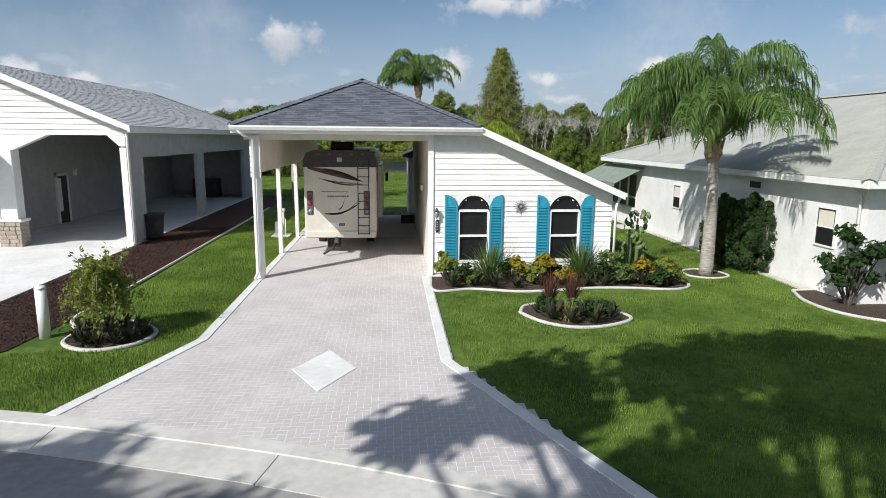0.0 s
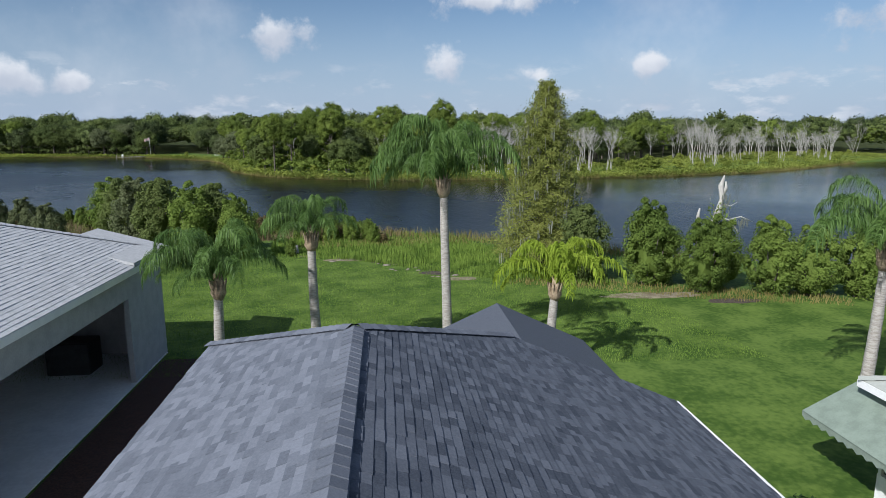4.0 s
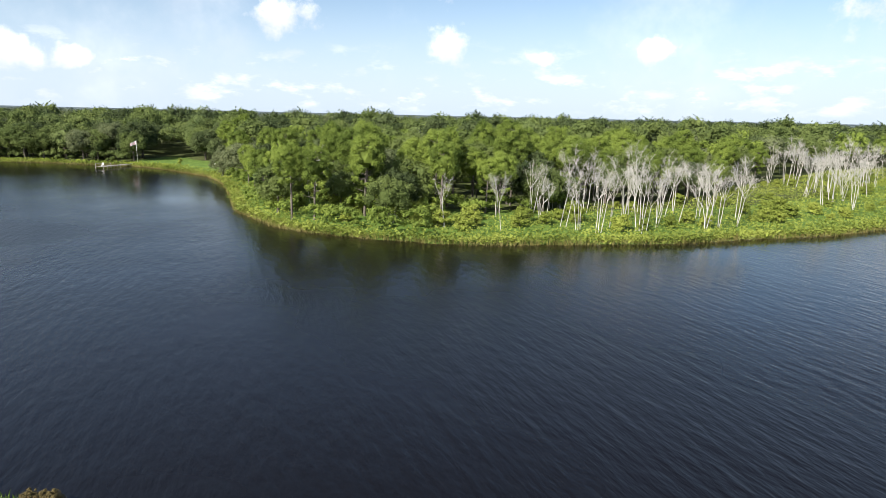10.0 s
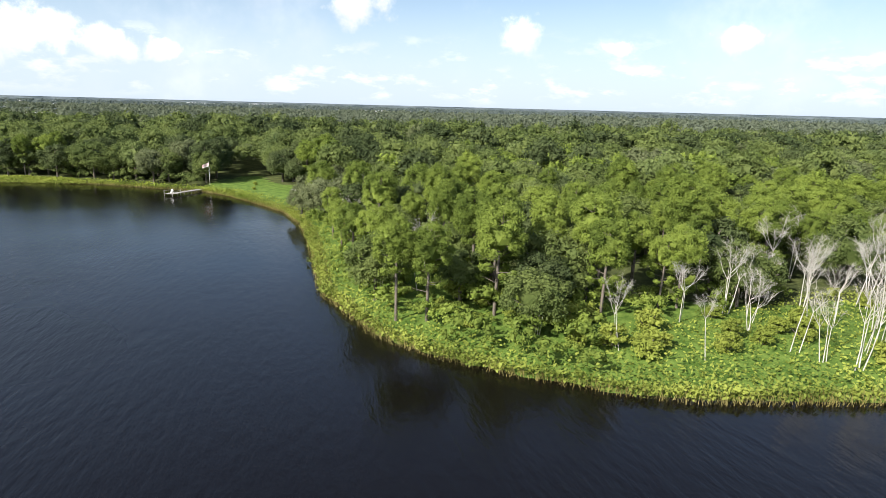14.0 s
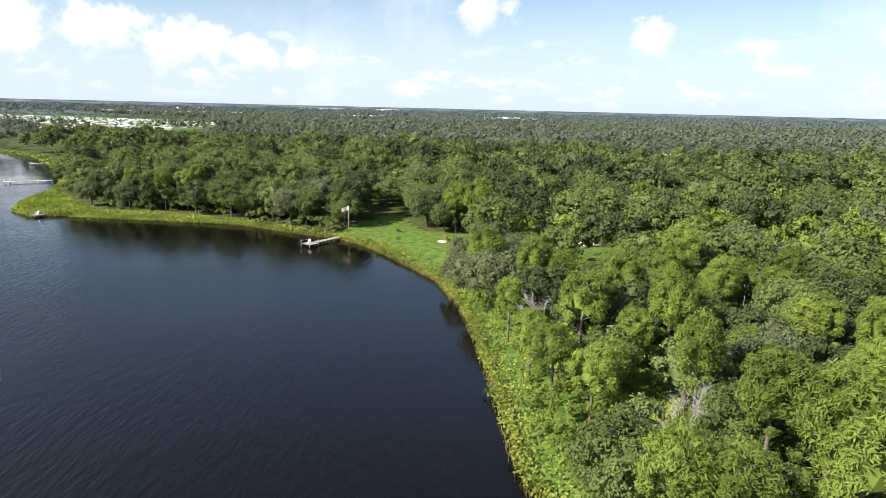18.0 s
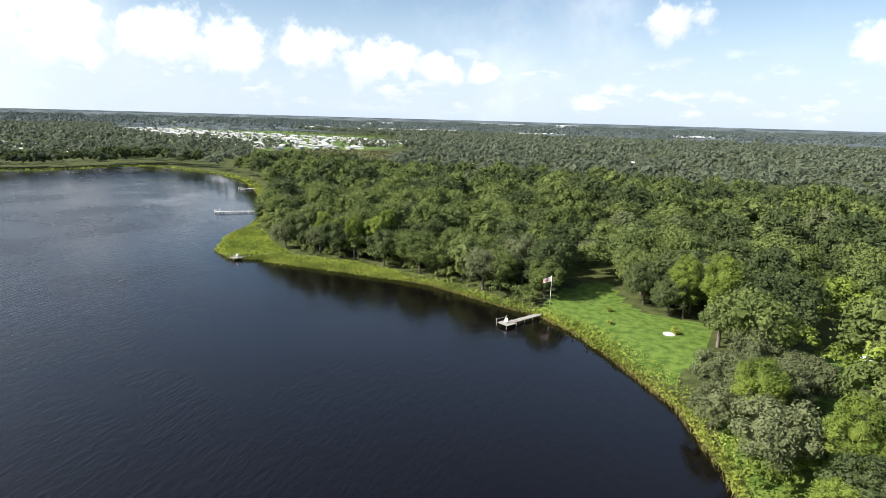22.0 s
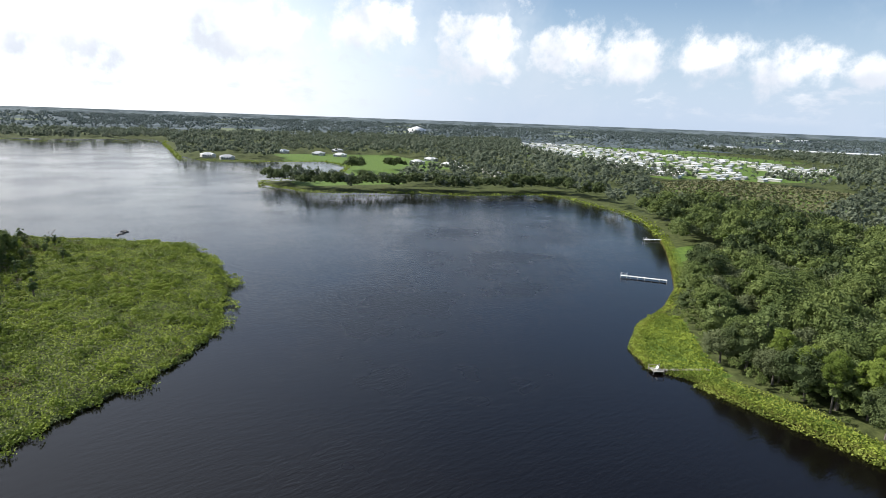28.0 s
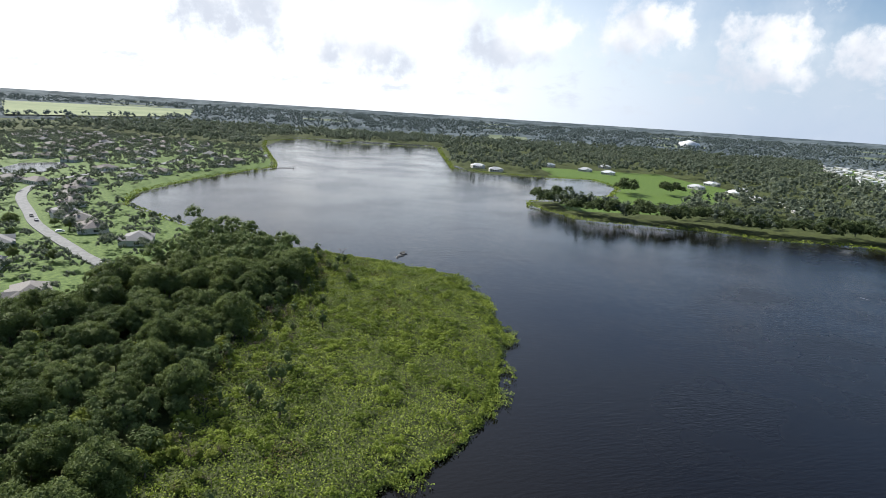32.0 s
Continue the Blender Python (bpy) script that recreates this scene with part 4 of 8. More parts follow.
# shrubs, saplings and brown bare bushes where the marsh meets the swamp wood
BARE = [tree_meshes("bare", dead_kind(s, 5.0, 160), material("brown_twigs", (0.12, 0.085, 0.06), (0.24, 0.18, 0.14), 2.0, 0.9)) for s in (141, 142)]
SAPLING = [tree_meshes("sapling", oak_kind(s, 6.5, 1.9, 9, 70, 0.26, MAPLE), BARK) for s in (145, 146, 147)]
x, y = within_poly(MARSH_FLAT, 1500)
edge_off = from_line([(-225, 134), (-248, 130), (-331, 129), (-381, 138), (-426, 137)], x, y)
count = 0
for px, py, pz, e in zip(x, y, ground_height(x, y), edge_off):
    u = r.random()
    if e < 24 and u < 0.9 - 0.034 * e and off_shore(px, py) > 5 and count < 280:
        count += 1
        pick_kind = r.random()
        if pick_kind < 0.42:
            plant("bush", BUSHES[r.integers(3)], px, py, pz, r.uniform(0, 6), r.uniform(0.4, 0.95), "green shrub growing out into the marsh", "shrub", "shrubs of the marsh edge")
        elif pick_kind < 0.8:
            plant("sapling", SAPLING[r.integers(3)], px, py, pz, r.uniform(0, 6), r.uniform(0.5, 1.05), "slender green sapling at the marsh edge", "tree", "saplings of the marsh edge")
        else:
            plant("bare_bush", BARE[r.integers(2)], px, py, pz, r.uniform(0, 6), r.uniform(0.6, 1.1), "brown bare bush at the marsh edge", "shrub", "bare bushes of the marsh edge")
for n in range(60):
    px, py = r.uniform(-400, -250), r.uniform(140, 205)
    if inside(MARSH_FLAT, px, py) and off_shore(px, py) > 4:
        plant("dead_stalk", BARE[r.integers(2)], px, py, float(ground_height(px, py)), r.uniform(0, 6), r.uniform(0.3, 0.5), "small dark dead bush standing in the marsh", "shrub", "dead bushes of the marsh")
x, y = within_poly(FIELD_B, 9000)
carpet("brown_meadow", x, y, 1.0, 2.2, foliage("meadow_grass", (0.09, 0.095, 0.045), (0.17, 0.165, 0.085), 0.2), "brown rough meadow beyond the wood", wide=0.6)
for px, py, size, k in ((-187, 331, 1.15, 0), (-180, 330, 1.1, 2), (-174, 334, 1.2, 3), (-177, 346, 1.1, 1), (-196, 334, 1.0, 4)):
    plant("pine_tree", PINES[k], px, py, float(ground_height(px, py)), px, size, "tall bare-stemmed pine on the low north bank", "tree", "pines of the bank")
for px, py, size, k in ((-62.5, 281, 0.8, 0), (-57, 290, 0.95, 1), (-50.5, 288, 0.9, 0), (-61.5, 268, 0.72, 1), (-57, 271, 0.85, 0), (-52.5, 276, 0.95, 1), (-47.5, 284, 0.85, 0), (-57.5, 280, 0.9, 1)):
    plant("mossy_oak", MOSSOAKS[k], px, py, float(ground_height(px, py)), px, size, "grey-green moss-hung oak at the edge of the far lawn", "tree", "mossy oaks")
x, y = within_poly(MARSH_FLAT, 60000)
m = lumps(x + 17, y - 9, 0.16) * lumps(x, y, 0.07) > 0.6
carpet("marsh_brown", x[m], y[m], 1.7, 0.3, foliage("brown_marsh_leaves", (0.05, 0.04, 0.015), (0.15, 0.115, 0.04), 0.1), "brown fading plants in patches over the marsh", wide=0.6)
x, y = within_poly(MARSH_FLAT, 60000)
m = lumps(x - 31, y + 14, 0.21) > 0.8
carpet("marsh_green", x[m], y[m], 2.1, 0.34, foliage("fresh_marsh_leaves", (0.06, 0.09, 0.015), (0.20, 0.24, 0.045), 0.12), "fresh green taller clumps over the marsh", wide=0.6)
x, y = shore_band(MARSH_SHORE, 150, -7.0, 1)
m = -off_shore(x, y) < 15.0 * lumps(x, y, 0.16) * lumps(x + 9, y - 5, 0.5) - 2.2
carpet("marsh_fringe", x[m], y[m], 1.3, 0.32, MARSH, "ragged clumps of plants growing out into the water", wide=0.6)
x, y = shore_band(EAST_SHORE[4:] + POINT_SHORE, 80, -4.5, 1)
m = -off_shore(x, y) < 3.2 * lumps(x, y, 0.21) * lumps(x + 9, y - 5, 0.7) - 0.5
carpet("point_fringe", x[m], y[m], 1.2, 0.26, SCRUB, "ragged leafy clumps growing out into the water", wide=0.6)
x, y = within_poly(MARSH_FLAT, 2600)
m = (lumps(x, y, 0.13) > 0.5) & (off_shore(x, y) > 1.5)
wood_of("marsh_clumps", x[m], y[m], UNDER, MARSH, "rounded green clumps swelling over the marsh", low=0.3, high=0.75)
x, y = within_poly(BANK_LAWN, 9000)
m = off_shore(x, y) < 9
carpet("low_bank_plants", x[m], y[m], 0.9, 0.3, SCRUB, "yellow-green rough plants on the low north bank", wide=0.6)



# ---- building tools ----
WHITE = material("white_vinyl", (0.70, 0.70, 0.69), (0.80, 0.80, 0.79), 1.5, 0.5)
TRIM = material("white_trim", (0.74, 0.74, 0.73), (0.82, 0.82, 0.81), 2.0, 0.4)
CREAM = material("cream_stucco", (0.60, 0.56, 0.48), (0.70, 0.66, 0.58), 2.0, 0.8, bump=0.004)
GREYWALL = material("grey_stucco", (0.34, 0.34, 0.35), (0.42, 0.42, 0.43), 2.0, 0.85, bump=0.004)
SHINGLE = material("slate_shingle", (0.035, 0.042, 0.058), (0.205, 0.22, 0.258), 30.0, 0.85, bump=0.002, pieces=0.8, specular=0.25)
GREYSHINGLE = material("grey_shingle", (0.36, 0.365, 0.37), (0.58, 0.58, 0.585), 7.0, 0.88, bump=0.004, pieces=0.6, specular=0.2)
GREENROOF = material("pale_green_shingle", (0.33, 0.345, 0.31), (0.41, 0.425, 0.385), 1.2, 0.92, bump=0.001, pieces=0.12, specular=0.2)
TEAL = material("teal_paint", (0.02, 0.24, 0.36), (0.035, 0.30, 0.43), 4.0, 0.45)
DARKPANE = material("dark_screen", (0.008, 0.008, 0.009), (0.014, 0.014, 0.015), 3.0, 0.35)
IRON = material("grey_iron", (0.09, 0.09, 0.10), (0.20, 0.21, 0.22), 12.0, 0.45, metal=0.7)
BLACK = material("black_plastic", (0.012, 0.012, 0.013), (0.03, 0.03, 0.032), 5.0, 0.5)
PAVER = material("pinkish_paver", (0.44, 0.41, 0.405), (0.57, 0.54, 0.535), 0.9, 0.88, bump=0.002, pieces=0.3, detail=8.0)
JOINT = material("sand_joint", (0.64, 0.63, 0.61), (0.74, 0.73, 0.71), 8.0, 0.95)
CONCRETE = material("pale_concrete", (0.47, 0.46, 0.43), (0.60, 0.59, 0.55), 0.8, 0.9, bump=0.003, detail=8.0)
WHITECON = material("white_concrete", (0.62, 0.62, 0.61), (0.74, 0.74, 0.73), 0.8, 0.85, bump=0.002)
ROADMAT = material("worn_road", (0.26, 0.255, 0.245), (0.36, 0.355, 0.34), 0.7, 0.92, bump=0.004, detail=9.0)
MULCH = material("dark_mulch", (0.035, 0.016, 0.012), (0.11, 0.05, 0.036), 22.0, 0.95, bump=0.05)
SOIL = material("bed_soil", (0.045, 0.03, 0.022), (0.10, 0.07, 0.05), 18.0, 0.95, bump=0.03)
AWNING = material("green_canvas", (0.17, 0.21, 0.17), (0.22, 0.27, 0.22), 3.0, 0.9)
RVSKIN = material("cream_gelcoat", (0.56, 0.53, 0.46), (0.63, 0.60, 0.53), 0.8, 0.25)
RVDARK = material("dark_gelcoat", (0.018, 0.014, 0.013), (0.035, 0.026, 0.023), 1.5, 0.25)
MAROON = material("maroon_stripe", (0.05, 0.02, 0.02), (0.08, 0.03, 0.03), 1.5, 0.25)
REDLENS = material("red_lens", (0.22, 0.015, 0.012), (0.34, 0.03, 0.02), 9.0, 0.2)
RUBBER = material("rubber", (0.015, 0.015, 0.015), (0.03, 0.03, 0.03), 8.0, 0.8)
STONE = material("ledge_stone", (0.24, 0.20, 0.16), (0.46, 0.40, 0.33), 5.0, 0.9, bump=0.02, pieces=0.6)
PALMTRUNK = material("palm_trunk", (0.25, 0.225, 0.195), (0.47, 0.44, 0.40), 5.0, 0.9, bump=0.02, stretch=(1, 1, 5))
HUSK = material("palm_husk", (0.20, 0.14, 0.09), (0.42, 0.33, 0.22), 6.0, 0.9, bump=0.02)
FROND = material("palm_frond", (0.04, 0.09, 0.02), (0.19, 0.30, 0.075), 0.35, 0.45, pieces=0.8, specular=0.25, through_light=0.35)
YELLOWFROND = foliage("yellow_frond", (0.19, 0.28, 0.025), (0.42, 0.50, 0.065), 0.4)
WATERCAN = material("grey_metal", (0.3, 0.31, 0.32), (0.42, 0.43, 0.44), 6.0, 0.45, metal=0.4)


def thing(name, label, category, at=(0, 0, 0), group="", kind=""):
    ob = new(name)
    ob.location = at
    return tagged(ob, label, category, group, kind)


def part(name, me, parent, label=""):
    """One mesh, given in the world's metres, under a thing or a part."""
    ob = new(name, me)
    ob.parent = parent
    if not parent.parent:
        ob.matrix_parent_inverse = Matrix.Translation(-parent.location)
    return tagged(ob, label)


def solid(bm, mat, bevel=0.0, name="piece"):
    if bevel:
        bmesh.ops.bevel(bm, geom=bm.edges[:], offset=bevel, segments=1, affect="EDGES", clamp_overlap=True)
    bmesh.ops.recalc_face_normals(bm, faces=bm.faces)
    me = bpy.data.meshes.new(name)
    bm.to_mesh(me)
    bm.free()
    me.materials.append(mat)
    return me


def box(x0, x1, y0, y1, z0, z1, mat, bevel=0.0):
    bm = bmesh.new()
    bmesh.ops.create_cube(bm, size=1.0)
    for v in bm.verts:
        v.co = (x0 + (v.co.x + 0.5) * (x1 - x0), y0 + (v.co.y + 0.5) * (y1 - y0), z0 + (v.co.z + 0.5) * (z1 - z0))
    return solid(bm, mat, bevel)


def prism(points, way, mat, bevel=0.0):
    """A flat outline of 3D points, pushed along a way into a solid."""
    bm = bmesh.new()
    a = [bm.verts.new(p) for p in points]
    b = [bm.verts.new(Vector(p) + Vector(way)) for p in points]
    bm.faces.new(a)
    bm.faces.new(b[::-1])
    for k in range(len(a)):
        bm.faces.new((a[k], b[k], b[(k + 1) % len(a)], a[(k + 1) % len(a)]))
    return solid(bm, mat, bevel)


def tube(points, radius, mat, sides=8):
    radii = radius if hasattr(radius, "__len__") else [radius] * len(points)
    v, f = limb(points, radii, sides)
    caps = [list(range(sides))[::-1], list(range(len(v) - sides, len(v)))]
    bm = bmesh.new()
    vs = [bm.verts.new(p) for p in v]
    for q in [*f.tolist(), *caps]:
        bm.faces.new([vs[k] for k in q])
    me = solid(bm, mat)
    me.polygons.foreach_set("use_smooth", np.ones(len(me.polygons), bool))
    return me


def at_y(points, y):
    return [(x, y, z) for x, z in points]


def at_x(points, x):
    return [(x, y, z) for y, z in points]


def at_z(points, z):
    return [(x, y, z) for x, y in points]


def arc(cx, cz, r, a0, a1, n):
    return [(cx + r * math.cos(radians(a0 + (a1 - a0) * k / n)), cz + r * math.sin(radians(a0 + (a1 - a0) * k / n))) for k in range(n + 1)]


# ---- roofs in overlapping shingles ----
def shingle_slabs(outline, course, width, r, thick=0.009):
    """Tabs laid in courses over one flat roof face, given by its corners with the eave first: a list of (8, 3) corner arrays."""
    p = [Vector(q) for q in outline]
    u = (p[1] - p[0]).normalized()
    normal = None
    for q in p[2:]:
        c = u.cross(q - p[0])
        if c.length > 0.1:
            normal = c.normalized()
            break
    v = normal.cross(u)
    if normal.z < 0:
        normal = -normal
    flat = [((q - p[0]).dot(u), (q - p[0]).dot(v)) for q in p]
    if max(b for _, b in flat) < 0.01:
        v, flat = -v, [(a, -b) for a, b in flat]
    top, out, k = max(b for _, b in flat), [], 0
    while k * course < top:
        h = (k + 0.5) * course
        cuts = sorted(a0 + (a1 - a0) * (h - b0) / (b1 - b0) for (a0, b0), (a1, b1) in zip(flat, flat[1:] + flat[:1]) if (b0 > h) != (b1 > h))
        if len(cuts) >= 2:
            a, end = cuts[0], cuts[-1]
            a_next = a + width * r.uniform(0.3, 1.0)
            while a < end - 0.02:
                b = min(a_next, end)
                lift = r.choice((0.0, 0.004, 0.009)) if thick > 0.003 else 0.0
                low, high = k * course - 0.01 * r.random(), k * course + course * 1.04
                q = [p[0] + u * s + v * t + normal * w for w0, w1 in ((0.0, 0.0), (thick + lift, 0.002)) for s, t, w in ((a + 0.0015, low, w0), (b - 0.0015, low, w0), (b - 0.0015, high, w1), (a + 0.0015, high, w1))]
                out.append(np.array(q))
                a, a_next = b, b + width * r.uniform(0.55, 1.15)
        k += 1
    return out


SLAB_FACES = np.array([[4, 5, 6, 7], [0, 1, 5, 4], [1, 2, 6, 5], [3, 0, 4, 7], [2, 3, 7, 6]])


def slabs_mesh(slabs, mat, name="shingles"):
    v = np.concatenate(slabs)
    f = (SLAB_FACES[None] + (8 * np.arange(len(slabs)))[:, None, None]).reshape(-1, 4)
    return mesh_of(name, v, [f], [mat])


def cap_line(a, b, mat, parent, r, wide=0.17, step=0.2):
    """Bent cap shingles along a hip or a ridge."""
    a, b = Vector(a), Vector(b)
    d = (b - a).normalized()
    side = d.cross(Vector((0, 0, 1))).normalized()
    up_way = side.cross(d)
    n = int((b - a).length / step)
    me = bpy.data.meshes.new("cap")
    s, w, t = step * 1.25, wide, 0.009
    rows = [(0.0, t + 0.012), (s, t * 0.2)]
    verts = [(y, x, z + lift) for y, lift in rows for x, z in ((-w, -0.065), (0, 0.0), (w, -0.065))] + [(0.0, x, z) for x, z in ((-w, -0.075), (0, -0.005), (w, -0.075))]
    me.from_pydata(verts, [], [(0, 1, 4, 3), (1, 2, 5, 4), (6, 7, 1, 0), (7, 8, 2, 1)])
    me.materials.append(mat)
    turn = Matrix((d, side, up_way)).transposed().to_4x4()
    for k in range(n):
        ob = part("cap", me, parent)
        base = ob.matrix_parent_inverse
        ob.matrix_basis = Matrix.Translation(a + d * (k * step) + up_way * 0.045) @ turn
        ob.matrix_parent_inverse = base


# ---- the white house with the carport ----
HX, HY = (-3.75, 1.5, 7.0), (23.55, 38.5)
RIDGE, FALL = 6.0, 0.433
EAVE_Z = RIDGE - FALL * 3.5
house = thing("house", "white vinyl-sided house with a tall open carport and slate-blue shingled roof", "house", (1.5, 31, 0))
rr = np.random.default_rng(3)
F1, K1 = (-0.65, 26.3, RIDGE), (-0.65, 35.1, RIDGE)
A1, B1 = (-4.15, 23.1, EAVE_Z), (2.85, 23.1, EAVE_Z)
C1, D1 = (-4.15, 38.8, EAVE_Z), (2.85, 38.8, EAVE_Z)
G1, E1 = (7.16, 23.1, RIDGE - FALL * 7.81), (7.16, 38.8, RIDGE - FALL * 7.81)
roof = part("roof", prism([A1, B1, F1], (0, 0, -0.1), SHINGLE), house, "slate-blue asphalt shingles")
part("deck", prism([A1, F1, K1, C1], (0, 0, -0.1), SHINGLE), roof)
part("deck", prism([F1, B1, G1, E1, D1, K1], (0, 0, -0.1), SHINGLE), roof)
part("deck", prism([C1, K1, D1], (0, 0, -0.1), SHINGLE), roof)
for face, name in (((C1, A1, F1, K1), "left_slope"), ((G1, E1, D1, K1, F1, B1), "right_slope"), ((D1, C1, K1), "back_slope")):
    part(name, slabs_mesh(shingle_slabs(face, 0.135, 0.3, rr), SHINGLE), roof)["kind"] = "stuff"
for q in shingle_slabs((A1, B1, F1), 0.135, 0.3, rr):
    part("shingle", slabs_mesh([q], SHINGLE, "shingle"), roof)
for a, b in ((A1, F1), (B1, F1), (C1, K1), (D1, K1), (F1, K1)):
    cap_line(a, b, SHINGLE, roof, rr)
part("ridge_vent", prism([(-0.83, 26.6, 5.95), (-0.47, 26.6, 5.95), (-0.65, 26.6, 6.05)], (0, 8.3, 0), SHINGLE), roof, "raised dark ridge vent")
part("vent_pipe", tube([(2.8, 28.2, 4.4), (2.8, 28.2, 4.92)], [0.055, 0.055], WATERCAN, 10), roof, "grey metal vent pipe")
# the low gable at the back
part("back_gable", prism([(3.2, 38.0, 4.3), (0.9, 38.0, 3.25), (0.9, 38.0, 3.15), (5.9, 38.0, 2.95), (5.9, 38.0, 3.05)], (0, 4.3, 0), SHINGLE), roof)
part("back_room", box(1.2, 5.6, 38.5, 42.0, 0, 3.05, WHITE), house, "white room at the back")

# front wall in lapped boards, broken by two arched windows
WINDOWS = ((2.735, 0.45, 0.45), (5.53, 0.47, 0.45))  # middle, foot, half width
SPRING = 2.0
wall = part("front_wall", box(1.5, 2.2, 23.62, 23.74, 0, 4.3, WHITE), house)


def rake(x):
    return EAVE_Z + 0.02 - FALL * max(0.0, x - 2.85)


part("wall_core", prism(at_y([(3.27, 0), (4.99, 0), (4.99, rake(4.99) - 0.12), (3.27, rake(3.27) - 0.12)], 23.62), (0, 0.12, 0), WHITE), wall)
part("wall_core", prism(at_y([(6.07, 0), (7.0, 0), (7.0, rake(7.0) - 0.12), (6.07, rake(6.07) - 0.12)], 23.62), (0, 0.12, 0), WHITE), wall)
for mid, foot, half in WINDOWS:
    part("wall_core", box(mid - half - 0.1, mid + half + 0.1, 23.62, 23.74, 0, foot, WHITE), wall)
    part("wall_core", prism(at_y([(mid - half - 0.1, 2.5), (mid + half + 0.1, 2.5), (mid + half + 0.1, rake(mid + half) - 0.12), (mid - half - 0.1, rake(mid - half) - 0.12)], 23.62), (0, 0.12, 0), WHITE), wall)
row = 0.157
for k in range(29):
    z0, z1 = 0.12 + k * row, 0.12 + (k + 1) * row
    stop0 = 7.0 if rake(7.0) > z0 + 0.1 else 2.85 + (EAVE_Z - 0.08 - z0) / FALL
    stop1 = 7.0 if rake(7.0) > z1 + 0.1 else 2.85 + (EAVE_Z - 0.08 - z1) / FALL
    if stop0 < 1.6 or z0 > EAVE_Z - 0.1:
        break
    z1 = min(z1, EAVE_Z - 0.06)
    gaps = []
    for mid, foot, half in WINDOWS:
        zm = (z0 + z1) / 2
        w = half if zm < SPRING else math.sqrt(max(0, half * half - (zm - SPRING) ** 2))
        if zm > foot and w > 0.02:
            gaps.append((mid - w, mid + w))
    start = 1.5
    for g0, g1 in [*gaps, (None, None)]:
        end0, end1 = (stop0, max(start + 0.02, stop1)) if g0 is None else (g0, g0)
        if end0 - start > 0.03:
            bm = bmesh.new()
            q = [(start, 23.585, z0), (end0, 23.585, z0), (end1, 23.605, z1), (start, 23.605, z1)]
            vs = [bm.verts.new(p) for p in q] + [bm.verts.new((p[0], 23.62, p[2])) for p in q]
            for f in ((0, 1, 2, 3), (7, 6, 5, 4), (0, 4, 5, 1), (1, 5, 6, 2), (2, 6, 7, 3), (3, 7, 4, 0)):
                bm.faces.new([vs[i] for i in f])
            part("board", solid(bm, WHITE, name="board"), wall)
        start = g1
for mid, foot, half in WINDOWS:
    win = part("window", box(mid - half, mid + half, 23.6, 23.66, foot - 0.03, foot + 0.02, TRIM), house)
    outer = [(mid - half, foot), (mid + half, foot)] + arc(mid, SPRING, half, 0, 180, 16)
    part("pane", prism(at_y(outer, 23.66), (0, 0.02, 0), DARKPANE), win, "dark screened pane")
    for s in (-1, 1):
        bow = arc(mid, SPRING, half, 0, 90, 8) if s > 0 else arc(mid, SPRING, half, 180, 90, 8)
        for (x0, z0), (x1, z1) in zip(bow, bow[1:]):
            part("spandrel", prism(at_y([(x0, z0), (x1, z1), (x1, SPRING + half + 0.1), (x0, SPRING + half + 0.1)], 23.582), (0, 0.045, 0), WHITE), win)
    ring_out = arc(mid, SPRING, half + 0.03, 0, 180, 16)
    for k in range(16):
        (x0, z0), (x1, z1) = ring_out[k], ring_out[k + 1]
        i0, i1 = arc(mid, SPRING, half - 0.02, 0, 180, 16)[k : k + 2]
        part("arch_trim", prism(at_y([(x0, z0), i0, i1, (x1, z1)], 23.57), (0, 0.09, 0), DARKPANE), win)
    for s in (-1, 1):
        part("frame_side", box(mid + s * half - 0.03, mid + s * half + 0.03, 23.56, 23.66, foot, SPRING, TRIM), win)
    for z, h in ((SPRING + 0.02, 0.035), (1.26, 0.03), (foot + 0.02, 0.04)):
        part("rail", box(mid - half, mid + half, 23.565, 23.66, z - h, z + h, TRIM), win)
    for s in (-1, 1):
        x_in, x_out = mid + s * (half + 0.04), mid + s * (half + 0.42)
        w = abs(x_out - x_in)
        curve = [(x_out - s * w * (1 - math.cos(radians(q))), 2.5 - 0.3 * (1 - math.sqrt(max(0, 1 - ((1 - math.cos(radians(q)))) ** 2)))) for q in (0, 20, 40, 60, 75, 90)]
        shutter = part("shutter", prism(at_y([(x_in, foot), (x_out, foot)] + curve, 23.55), (0, 0.02, 0), TEAL), house, "teal louvred shutter with a curved top")
        part("stile", box(min(x_in, x_in + s * 0.045), max(x_in, x_in + s * 0.045), 23.525, 23.55, foot, 2.15, TEAL), shutter)
        part("stile", box(min(x_out, x_out - s * 0.045), max(x_out, x_out - s * 0.045), 23.525, 23.55, foot, 2.46, TEAL), shutter)
        lo, hi = sorted((x_in + s * 0.045, x_out - s * 0.045))
        slat = prism([(lo, 23.548, 0.0), (lo, 23.524, -0.012), (lo, 23.524, -0.022), (lo, 23.548, -0.012)], (hi - lo, 0, 0), TEAL)
        for k in range(36):
            ob = part("slat", slat, shutter)
            ob.location = (0, 0, foot + 0.06 + k * 0.047)
